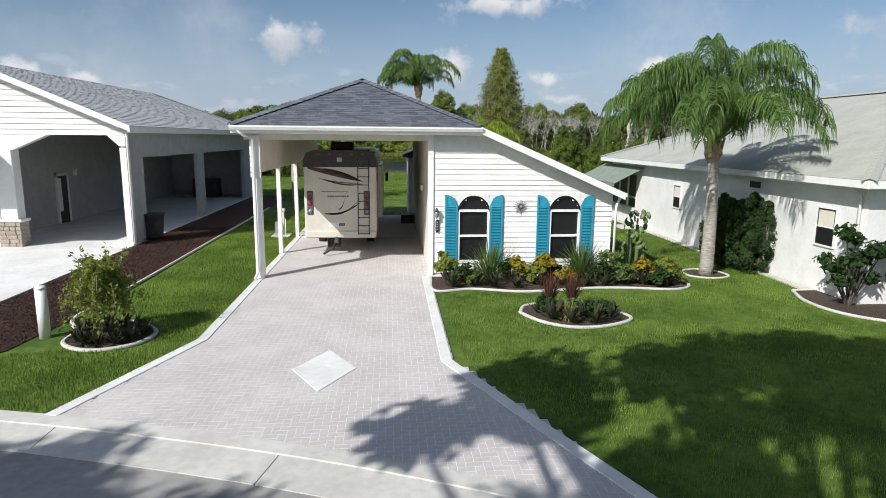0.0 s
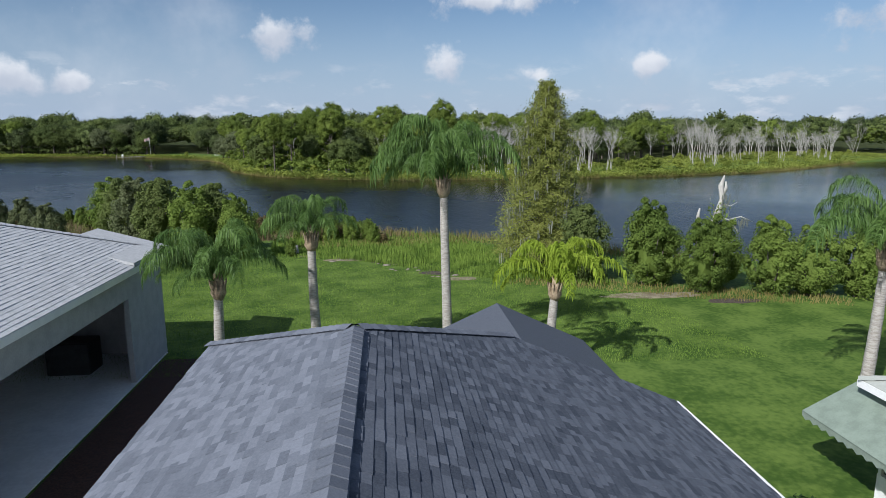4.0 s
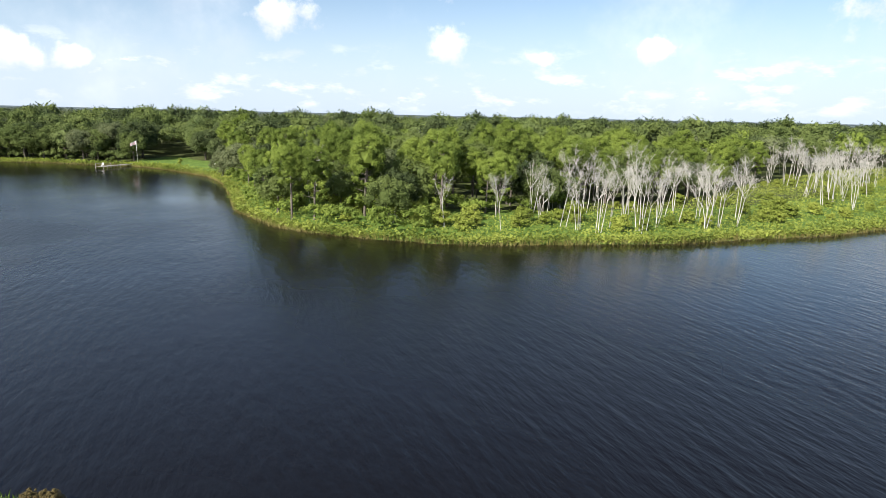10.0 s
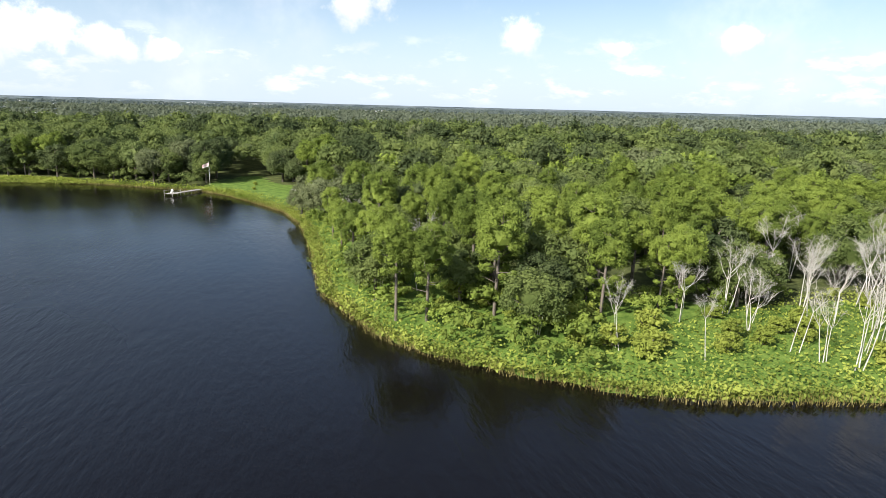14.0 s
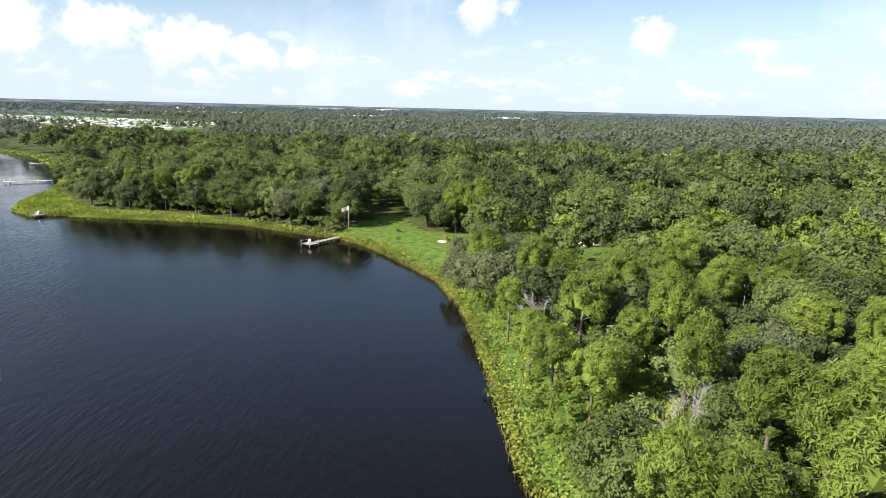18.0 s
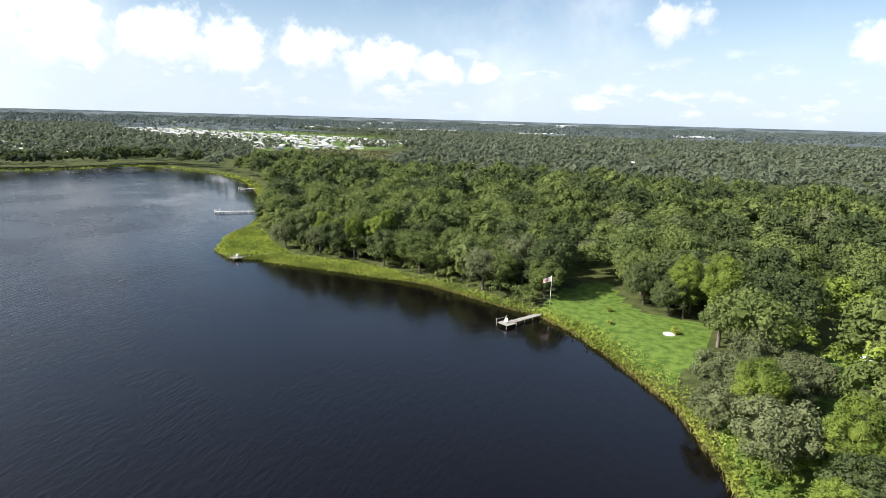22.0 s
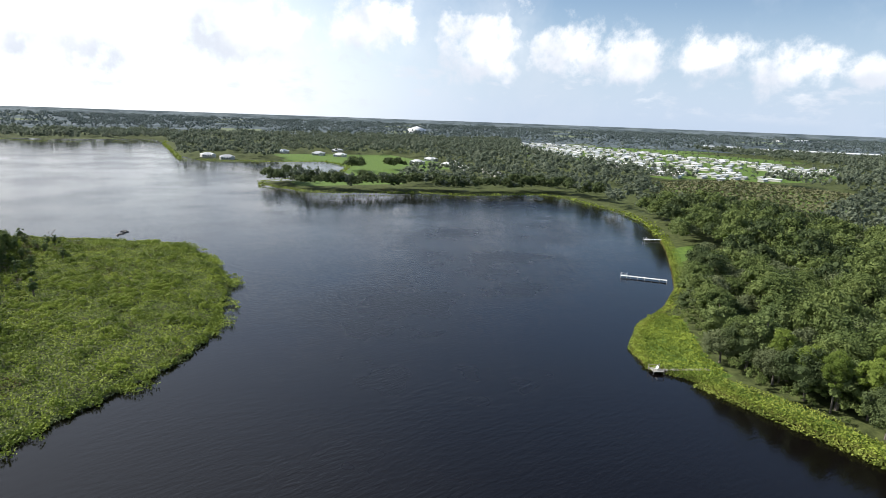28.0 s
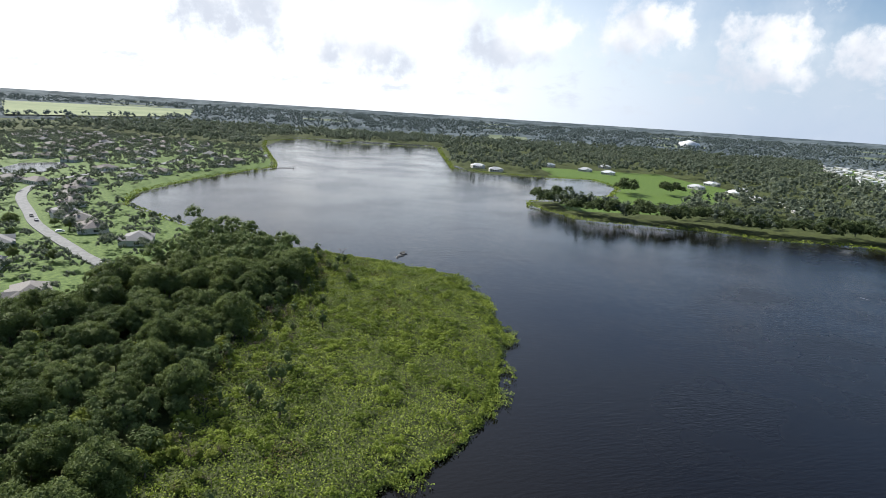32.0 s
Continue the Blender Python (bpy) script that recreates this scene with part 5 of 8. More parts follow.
# eave, gutter and rake
part("fascia", box(-4.15, 2.85, 23.12, 23.16, EAVE_Z - 0.24, EAVE_Z - 0.02, TRIM), house)
part("gutter", prism([(-4.17, 23.0, EAVE_Z - 0.03), (-4.17, 23.0, EAVE_Z - 0.07), (-4.17, 23.04, EAVE_Z - 0.15), (-4.17, 23.12, EAVE_Z - 0.15), (-4.17, 23.12, EAVE_Z - 0.03)], (7.05, 0, 0), TRIM), house)
part("fascia", box(-4.15, -4.11, 23.16, 38.8, EAVE_Z - 0.24, EAVE_Z - 0.02, TRIM), house)
part("rake_board", prism([(2.85, 23.08, EAVE_Z), (7.2, 23.08, RIDGE - FALL * 7.85), (7.2, 23.08, RIDGE - FALL * 7.85 - 0.2), (2.85, 23.08, EAVE_Z - 0.2)], (0, 0.05, 0), TRIM), house)
part("rake_soffit", prism([(2.85, 23.13, EAVE_Z - 0.14), (7.2, 23.13, RIDGE - FALL * 7.85 - 0.14), (7.2, 23.6, RIDGE - FALL * 7.85 - 0.14), (2.85, 23.6, EAVE_Z - 0.14)], (0, 0, -0.02), TRIM), house)
part("gutter", box(7.14, 7.26, 23.1, 38.8, 2.48, 2.6, TRIM), house)
part("downspout", tube([(7.2, 23.4, 2.5), (7.1, 23.4, 2.3), (7.05, 23.4, 2.15), (7.05, 23.4, 0.1)], 0.04, TRIM), house)
part("downspout", tube([(-3.95, 23.08, 4.34), (-3.85, 23.2, 4.2), (-3.62, 23.34, 4.1), (-3.62, 23.36, 0.25), (-3.7, 23.24, 0.06)], 0.045, TRIM), house)
part("carport_ceiling", box(-4.1, 1.5, 23.17, 38.7, EAVE_Z - 0.22, EAVE_Z - 0.14, CREAM), house)
part("inner_wall", box(1.42, 1.55, 23.75, 38.5, 0, EAVE_Z - 0.2, CREAM), house)
part("corner_board", box(1.36, 1.52, 23.55, 23.75, 0, EAVE_Z - 0.2, TRIM), house)
part("side_wall", box(6.9, 7.0, 23.74, 38.5, 0, 2.62, WHITE), house)
part("back_wall", prism(at_y([(1.55, 0), (7.0, 0), (7.0, 2.6), (2.85, 4.35), (1.55, 4.35)], 38.4), (0, 0.1, 0), WHITE), house)
part("header", box(-3.76, -3.60, 23.72, 38.6, 3.1, EAVE_Z - 0.2, CREAM), house, "cream header panel above the side posts")
part("front_header", box(-3.9, 1.36, 23.5, 23.62, EAVE_Z - 0.42, EAVE_Z - 0.2, CREAM), house)
for y in (27.5, 31.4, 35.2, 38.5):
    part("post", box(-3.75, -3.61, y - 0.07, y + 0.07, 0.02, 3.12, TRIM, 0.006), house)
corner = part("corner_post", box(-3.70, -3.47, 23.45, 23.70, 0.02, EAVE_Z - 0.4, TRIM, 0.008), house)
for k in range(8):
    part("board", box(-3.73, -3.44, 23.43, 23.46, 3.0 + k * 0.15, 3.135 + k * 0.15, WHITE, 0.004), corner)
lamp = part("wall_lamp", box(1.58, 1.64, 23.5, 23.58, 1.92, 2.08, IRON, 0.01), house, "grey iron wall lantern")
part("lantern_glass", tube([(1.61, 23.46, 1.86), (1.61, 23.46, 2.02)], [0.04, 0.06], WATERCAN, 6), lamp)
part("lantern_cap", tube([(1.61, 23.46, 2.02), (1.61, 23.46, 2.12)], [0.085, 0.015], IRON, 6), lamp)
part("lantern_foot", tube([(1.61, 23.46, 1.80), (1.61, 23.46, 1.86)], [0.01, 0.05], IRON, 6), lamp)
plate = part("number_plate", prism(at_y([(1.585, 1.42), (1.61, 1.38), (1.67, 1.38), (1.695, 1.42), (1.695, 1.72), (1.67, 1.76), (1.61, 1.76), (1.585, 1.72)], 23.55), (0, 0.02, 0), BLACK), house, "dark wall plate with pale bars")
for k in range(4):
    part("bar", box(1.615, 1.665, 23.545, 23.552, 1.455 + 0.07 * k, 1.49 + 0.07 * k, WATERCAN), plate)
star = []
for k in range(32):
    q, rad = 2 * math.pi * k / 32, (0.24 if k % 4 == 0 else 0.19 if k % 2 == 0 else 0.10)
    star.append((4.15 + rad * math.cos(q), 2.15 + rad * math.sin(q)))
sunart = thing("wall_ornament", "silvery metal sun ornament hung on the white boards", "wall ornament", (4.15, 23.55, 2.15))
part("rays", prism(at_y(star, 23.545), (0, 0.012, 0), WATERCAN), sunart)
v, f = ball(rr, (4.15, 23.54, 2.15), (0.095, 0.03, 0.095), 0.02)
part("disc", mesh_of("disc", v, [f], [WATERCAN], smooth_faces=True), sunart)
part("crescent", prism(at_y(arc(4.15, 2.15, 0.085, 60, 260, 10) + arc(4.175, 2.15, 0.07, 250, 70, 10), 23.505), (0, 0.02, 0), IRON), sunart)

# ---- the motorhome in the carport ----
rv = thing("motorhome", "cream motorhome with dark sweeping stripes parked in the carport", "motorhome", (-1.5, 32, 0))
X0, X1, Y0, Y1 = -2.8, -0.25, 27.4, 37.6
outline = [(X0 + 0.05, 0.62), (X1 - 0.05, 0.62), (X1, 0.75), (X1, 3.35), (X1 - 0.12, 3.6), (X1 - 0.35, 3.68), (X0 + 0.35, 3.68), (X0 + 0.12, 3.6), (X0, 3.35), (X0, 0.75)]
part("body", prism(at_y(outline, Y0), (0, Y1 - Y0, 0), RVSKIN, 0.05), rv)
part("roof_cap", prism(at_y([(X0 - 0.01, 3.12), (X1 + 0.01, 3.12), (X1 + 0.01, 3.36), (X1 - 0.12, 3.62), (X1 - 0.35, 3.7), (X0 + 0.35, 3.7), (X0 + 0.12, 3.62), (X0 - 0.01, 3.36)], Y0 - 0.012), (0, 0.5, 0), RVDARK), rv, "dark upper rear cap")
part("air_conditioner", box(-2.05, -1.2, 29.6, 30.7, 3.68, 3.98, BLACK, 0.06), rv)
part("side_band", box(X1 - 0.01, X1 + 0.012, 28.0, Y1, 2.55, 3.1, RVDARK), rv)
part("side_slide", box(X1 - 0.05, X1 + 0.18, 30.0, 33.5, 1.0, 3.1, RVSKIN, 0.03), rv)


def sweep(x0, z0, x1, z1, bulge, thick, mat, label=""):
    """A tapering curved stripe on the rear wall."""
    top, low = [], []
    for k in range(13):
        s = k / 12
        x = x0 + (x1 - x0) * s
        z = z0 + (z1 - z0) * s + bulge * math.sin(math.pi * s)
        w = thick * math.sin(math.pi * min(1, s * 0.9 + 0.1)) ** 0.7
        top.append((x, z + w / 2))
        low.append((x, z - w / 2))
    part("stripe", prism(at_y(top + low[::-1], Y0 - 0.006), (0, 0.012, 0), mat), rv, label)


sweep(X0 + 0.15, 3.1, -0.75, 2.62, 0.02, 0.17, MAROON)
sweep(X0 + 0.7, 3.06, -0.72, 2.6, 0.06, 0.1, RVDARK)
sweep(X0 + 0.55, 2.72, -0.7, 2.56, -0.06, 0.035, RVDARK)
sweep(X0 + 0.7, 2.68, -0.7, 2.52, -0.09, 0.05, RVDARK)
sweep(X0 + 0.7, 1.47, -0.78, 1.9, -0.16, 0.07, RVDARK)
sweep(X0 + 0.9, 1.44, -0.8, 2.05, -0.2, 0.04, RVDARK)
sweep(X0 + 1.2, 1.62, -1.35, 2.08, -0.12, 0.06, RVDARK)
part("badge", box(-1.63, -1.45, Y0 - 0.022, Y0, 3.3, 3.46, WATERCAN, 0.03), rv)
for k in range(9):
    part("letter_bar", box(-1.98 + k * 0.085, -1.92 + k * 0.085, Y0 - 0.008, Y0 + 0.004, 2.06, 2.12, IRON), rv)
part("hatch_seam", box(-2.2, -1.25, Y0 - 0.006, Y0 + 0.004, 2.24, 2.262, BLACK), rv)
for x in (X0 + 0.2, X1 - 0.36):
    lamp = part("tail_lamp", box(x - 0.1, x + 0.12, Y0 - 0.03, Y0 + 0.02, 1.42, 2.28, IRON, 0.03), rv)
    for z, m in ((2.05, REDLENS), (1.82, REDLENS), (1.57, WATERCAN)):
        v, f = ball(rr, (x + 0.01, Y0 - 0.03, z), (0.085, 0.03, 0.085), 0.01)
        part("lens", mesh_of("lens", v, [f], [m], smooth_faces=True), lamp)
ladder = part("ladder", tube([(-0.9, Y0 - 0.1, 0.72), (-0.9, Y0 - 0.1, 3.1), (-0.9, Y0 + 0.1, 3.75)], 0.017, BLACK), rv, "black rear ladder")
part("ladder_rail", tube([(-0.52, Y0 - 0.1, 0.72), (-0.52, Y0 - 0.1, 3.1), (-0.52, Y0 + 0.1, 3.75)], 0.017, BLACK), ladder)
for k in range(9):
    part("rung", tube([(-0.9, Y0 - 0.1, 0.76 + 0.29 * k), (-0.52, Y0 - 0.1, 0.76 + 0.29 * k)], 0.014, BLACK, 6), ladder)
plate = part("licence_recess", box(-1.95, -1.35, Y0 - 0.012, Y0 + 0.01, 1.0, 1.16, TRIM, 0.01), rv)
part("bar", box(-1.6, -1.38, Y0 - 0.02, Y0 - 0.01, 1.02, 1.13, IRON), plate)
part("bumper", box(X0 + 0.02, X1 - 0.02, Y0 - 0.06, Y0 + 0.1, 0.6, 0.86, RVSKIN, 0.04), rv)
part("mud_flap", box(-2.05, -1.55, Y0 + 0.3, Y0 + 0.33, 0.2, 0.62, RUBBER), rv)
part("hitch", box(-1.75, -1.6, Y0 - 0.3, Y0 + 0.4, 0.45, 0.58, IRON, 0.02), rv)
part("hitch_ball", tube([(-1.68, Y0 - 0.26, 0.58), (-1.68, Y0 - 0.26, 0.68)], [0.03, 0.04], IRON), rv)
part("tow_bar", tube([(-2.1, Y0 - 0.55, 0.12), (-1.8, Y0 - 0.3, 0.3), (-1.68, Y0 - 0.2, 0.5)], 0.045, BLACK), rv)
for x in (X0 + 0.18, X1 - 0.45):
    for y in (30.2, 36.0):
        wheel = part("wheel", tube([(x, y, 0.48), (x + 0.27, y, 0.48)], 0.47, RUBBER, 20), rv)
        part("rim", tube([(x - 0.01, y, 0.48), (x + 0.28, y, 0.48)], 0.25, WATERCAN, 14), wheel)
for s, x in ((-1, X0), (1, X1)):
    mirror = part("mirror_arm", tube([(x, 37.2, 2.3), (x + s * 0.3, 37.3, 2.3)], 0.02, BLACK), rv)
    part("mirror", box(x + s * 0.3 - 0.08, x + s * 0.3 + 0.08, 37.2, 37.3, 1.95, 2.4, BLACK, 0.02), mirror)
for k in range(5):
    part("marker_lamp", box(-2.3 + 0.38 * k, -2.2 + 0.38 * k, Y0 - 0.02, Y0 + 0.02, 3.55, 3.59, REDLENS), rv)
ped = thing("utility_pedestal", "pale electric pedestal and pump box beside the carport", "utility box", (-4.35, 31.7, 0))
part("slab", box(-4.75, -4.0, 31.2, 32.1, 0, 0.06, CONCRETE), ped)
part("post", box(-4.4, -4.28, 31.75, 31.87, 0.06, 1.05, CREAM, 0.01), ped)
part("cap", box(-4.45, -4.23, 31.7, 31.92, 1.05, 1.15, TRIM, 0.02), ped)
part("box", box(-4.62, -4.42, 31.5, 31.72, 0.06, 0.62, WATERCAN, 0.02), ped)
part("pipe", tube([(-4.2, 31.6, 0.05), (-4.2, 31.6, 0.75)], 0.02, TRIM), ped)
bench = thing("dark_crate", "dark low crate against the carport wall", "crate", (1.1, 35.5, 0))
part("crate_body", box(0.75, 1.4, 35.2, 35.9, 0.03, 0.45, BLACK, 0.02), bench)
sconce = thing("wall_light", "small white light on the carport wall", "wall light", (1.4, 27.3, 2.4))
part("globe", tube([(1.36, 27.3, 2.32), (1.36, 27.3, 2.5)], [0.05, 0.08], TRIM), sconce)


# ---- the near bank: thickets, cypress and snag ----
r = np.random.default_rng(77)
BANKLEAF = foliage("bank_leaves", (0.06, 0.10, 0.02), (0.24, 0.32, 0.065))
THICK = [tree_meshes("thicket", thick_kind(s, 4.3, 1.6, m), BARK) for s, m in ((101, BANKLEAF), (102, OAK), (103, PINE), (104, MOSSOAK))]
WEST_BUSHES = ((-20.2, 76.6, 1.35, 3, "tall grey-green thicket bush on the bank"), (-18.2, 75.2, 1.3, 1, "tall dark green thicket bush on the bank"), (-15.0, 73.4, 1.3, 0, "tall bright green bush on the mown bank"), (-13.6, 74.6, 1.1, 1, "dark green bush behind the bright one"), (-11.2, 71.5, 0.98, 0, "rounded green bush at the lawn's edge"), (-22.5, 79.5, 1.3, 1, "dark thicket bush near the reeds"), (-25.5, 84, 1.2, 0, "green thicket bush near the water"), (-21.5, 86, 1.15, 1, "green thicket bush near the water"), (-17, 85.5, 1.0, 2, "bright green bush among the reeds"), (-28, 78, 0.8, 3, "brownish thicket on the bank"), (-32, 82, 0.8, 3, "brownish thicket on the bank"), (-37, 86, 0.8, 3, "brownish thicket on the bank"),)
EAST_BUSHES = ((-6.6, 79.3, 0.5, 0, "low broad bush on the bank"), (-5.0, 79.6, 0.55, 2, "low broad bush on the bank"), (-3.2, 79.9, 0.52, 0, "low broad bush on the bank"), (-1.6, 80.2, 0.42, 0, "low bush on the bank"), (-7.3, 71.8, 0.3, 0, "small bush by a stump"), (-9, 88.5, 0.45, 0, "low shrub among the reeds"), (-4, 86.5, 0.4, 0, "low shrub among the reeds"), (12.4, 62.0, 1.05, 1, "dense dark shrub below the cypress"), (16.4, 61.0, 1.1, 0, "moss-hung shrub on the bank"), (17.2, 62.2, 1.05, 0, "dense shrub on the bank"), (18.7, 58.8, 0.9, 0, "bright leafy shrub on the bank"), (20.5, 60.5, 1.0, 0, "dense shrub on the bank"), (22.6, 58.2, 1.0, 0, "leafy shrub on the bank"), (24.8, 57.5, 1.0, 0, "leafy shrub on the bank"), (27.5, 57, 1.0, 0, "leafy shrub on the bank"), (14.5, 67.5, 0.6, 1, "low shrub near the water"), (31, 56, 1.1, 1, "leafy shrub on the bank"))
for x, y, size, k, label in WEST_BUSHES + EAST_BUSHES:
    plant("bank_bush", THICK[k], x, y, float(ground_height(x, y)), r.uniform(0, 6), size, label, "shrub", "bushes of the bank", "foliage")

BROWNTHICK = tree_meshes("thicket", thick_kind(105, 3.6, 2.0, foliage("bronze_leaves", (0.10, 0.075, 0.03), (0.25, 0.20, 0.09), 0.25), 0.09), BARK)
for k in range(480):
    x, y = r.uniform(-48, 12), r.uniform(73, 101)
    o = float(off_shore(x, y))
    if 1.0 < o < 13 and y > 82 - 0.22 * (x + 20) and x < 2 - (k % 3) * 4:
        q = r.random()
        if q < 0.42:
            plant("bank_bush", BROWNTHICK, x, y, float(ground_height(x, y)), r.uniform(0, 6), r.uniform(0.22, 0.42), "low brownish bush near the waterline", "shrub", "bushes of the bank", "foliage")
        else:
            plant("bank_bush", THICK[(0, 2, 0, 1)[k % 4]], x, y, float(ground_height(x, y)), r.uniform(0, 6), r.uniform(0.2, 0.42), "low green bush near the waterline", "shrub", "bushes of the bank", "foliage")

cyp = thing("bald_cypress", "tall conical yellow-green cypress hung with grey moss", "tree", (11.2, 67.6, -0.2))
base = float(ground_height(11.2, 67.6))
part("trunk", tube([(11.2, 67.6, base - 0.2), (11.25, 67.6, base + 6), (11.4, 67.7, base + 13)], [0.34, 0.2, 0.03], BARK, 8), cyp)
cypress = foliage("cypress_leaves", (0.10, 0.13, 0.03), (0.34, 0.36, 0.095), 0.35)
sprays, strands = [], []
for k in range(150):
    h = (k + r.random()) / 150
    reach = 3.6 * (1 - h) ** 0.65 * r.uniform(0.75, 1.05) + 0.25
    a = k * 2.399
    z = base + 0.9 + 12.0 * h
    d = np.array((math.cos(a), math.sin(a), 0))
    root, tip = np.array((11.25, 67.65, z)), np.array((11.25, 67.65, z + 0.15 - 0.12 * reach)) + d * reach
    if k % 3 == 0:
        part("branch", tube([tuple(root), tuple(tip)], [0.05, 0.012], BARK, 4), cyp)
    n = int(560 * (0.35 + reach / 4))
    t = r.random(n)[:, None] ** 0.6
    c = root + (tip - root) * t + r.normal(size=(n, 3)) * np.array((0.3, 0.3, 0.22)) * (0.4 + 0.22 * reach)
    sprays.append(leaves(c, r.normal(size=(n, 3)) + (0, 0, 0.8) + d * 0.5, r.uniform(0.05, 0.11, n), r, 0.36))
    if k % 2 == 0:
        n = 16
        c = root + (tip - root) * r.uniform(0.5, 1, (n, 1))
        L = r.uniform(0.3, 1.0, n)
        s = np.stack([np.full(n, 0.035), r.normal(size=n) * 0.03, np.zeros(n)], -1)
        low = c - np.stack([np.zeros(n), np.zeros(n), L], -1)
        strands.append((np.stack([c - s, c + s, low + s * 0.3, low - s * 0.3], 1).reshape(-1, 3), np.arange(4 * n).reshape(n, 4)))
v, f = join(sprays)
part("foliage", mesh_of("foliage", v, f, [cypress]), cyp)["kind"] = "stuff"
v, f = join(strands)
part("moss", mesh_of("moss", v, f, [MOSS]), cyp, "grey hanging moss")["kind"] = "stuff"

snag = thing("dead_snag", "broken pale dead trunk hung with moss above the bank shrubs", "tree", (24.6, 68.2, -0.5))
part("trunk", tube([(24.4, 68.0, -0.8), (24.5, 68.1, 1.2), (24.25, 68.1, 2.4), (24.75, 68.2, 3.6), (25.0, 68.2, 4.6), (24.85, 68.25, 5.5), (25.1, 68.3, 6.3)], [0.3, 0.26, 0.2, 0.22, 0.17, 0.2, 0.05], DEADWOOD, 9), snag)
for pts, radii in (([(25.0, 68.2, 4.9), (25.25, 68.2, 5.4), (25.2, 68.25, 5.9)], [0.15, 0.13, 0.03]), ([(24.3, 68.1, 1.8), (23.3, 68.0, 2.6), (23.1, 68.0, 3.3), (23.2, 68.0, 3.9)], [0.16, 0.15, 0.13, 0.05]), ([(24.6, 68.1, 3.1), (25.6, 68.1, 3.0), (26.6, 68.2, 3.2), (27.6, 68.2, 2.8)], [0.09, 0.07, 0.05, 0.015]), ([(25.6, 68.1, 3.0), (26.3, 68.1, 2.2), (26.5, 68.1, 1.6)], [0.06, 0.05, 0.02]), ([(24.9, 68.2, 4.2), (25.7, 68.2, 4.0), (26.2, 68.2, 4.3)], [0.07, 0.05, 0.015])):
    part("stub", tube(pts, radii, DEADWOOD, 6), snag)
mv, vines = [], []
for k in range(110):
    q = r.random()
    c = np.array((24.6 + 0.6 * q + r.normal() * 0.28, 68.15 + r.normal() * 0.2, 1.6 + 3.6 * q)) if k % 3 else np.array((r.uniform(25.2, 27.2), 68.1 + r.normal() * 0.06, r.uniform(2.8, 3.1)))
    low = c - (0, 0, r.uniform(0.3, 0.9))
    s = np.array((0.05, 0.02, 0))
    mv.append((np.array([c - s, c + s, low + s * 0.3, low - s * 0.3]), np.array([[0, 1, 2, 3]])))
v, f = join(mv)
part("moss", mesh_of("moss", v, f, [MOSS]), snag)["kind"] = "stuff"
q = r.random(420)[:, None]
c = np.array((24.2, 67.95, 0.6)) + q * (0.6, 0.1, 3.4) + r.normal(size=(420, 3)) * (0.42, 0.3, 0.3)
v, f = leaves(c, r.normal(size=(420, 3)) + (0, -0.5, 0.6), r.uniform(0.08, 0.16, 420), r, 0.6)
part("vine", mesh_of("vine", v, [f], [BANKLEAF]), snag, "green vine leaves climbing the dead trunk")["kind"] = "stuff"
stump = thing("tree_stump", "weathered grey stump at the lawn's edge", "stump", (-7.2, 73.0, 0))
part("stump_body", tube([(-7.2, 73.0, -0.3), (-7.2, 73.0, 0.35), (-7.15, 73.0, 0.7)], [0.35, 0.26, 0.2], DEADWOOD, 9), stump)
# dry tufts and rushes over the bank, where it is not mown
for poly, n, high, size, mat, nm, label in (([(-45, 104), (-42, 82), (-24, 77), (-8, 84), (8, 80), (8, 86), (-2, 90), (-12, 96), (-24, 99)], 24000, 0.45, 0.06, GRASSBLADE, "bank_rushes", "tall green rushes over the unmown bank"),
                                            ([(-45, 100), (-42, 80), (-24, 76), (-8, 81), (3, 84), (-1, 90), (-12, 96)], 17000, 0.9, 0.05, BRONZEGRASS, "brown_rushes", "brown dry rushes on the bank"),
                                            ([(-9, 75), (2, 76), (8, 79), (6, 83), (-4, 80)], 2600, 0.5, 0.05, REED, "dry_grass", "dry straw-coloured grass patch on the bank"),
                                            ([(7, 62), (12, 60), (19, 56.5), (26, 55), (26, 57.5), (18, 60), (11, 63.5)], 6500, 0.3, 0.05, REED, "dry_bank", "bare straw-coloured strip below the shrubs"),
                                            ([(-2, 89), (10, 84), (22, 76), (26, 72), (22, 70), (8, 80), (-2, 85)], 5000, 1.0, 0.05, REED, "cattails", "straw and green cattails on the near bank")):
    x, y = within_poly(poly, n)
    m = off_shore(x, y) > -0.8
    carpet(nm, x[m], y[m], high, size, mat, label, upright=1.0, wide=0.6)
x, y = within_poly([(-24, 48), (16, 48), (15, 59), (5, 65), (-8, 71.5), (-24, 74)], 150000)
carpet("back_lawn_grass", x, y, 0.09, 0.04, GRASSBLADE, "short green mown grass of the back lawn", upright=1.0, wide=0.5, category="grass")
x, y = within_poly([(-9, 72), (-2, 69.5), (6, 63.5), (14, 60.5), (15, 66), (8, 79), (-2, 82), (-10, 80)], 60000)
high = 0.15 + 0.5 * lumps(x, y, 0.9)
carpet("bank_tussocks", x, y, high, 0.045, GRASSBLADE, "rough green tussocks on the unmown bank", upright=1.0, wide=0.6, category="grass")
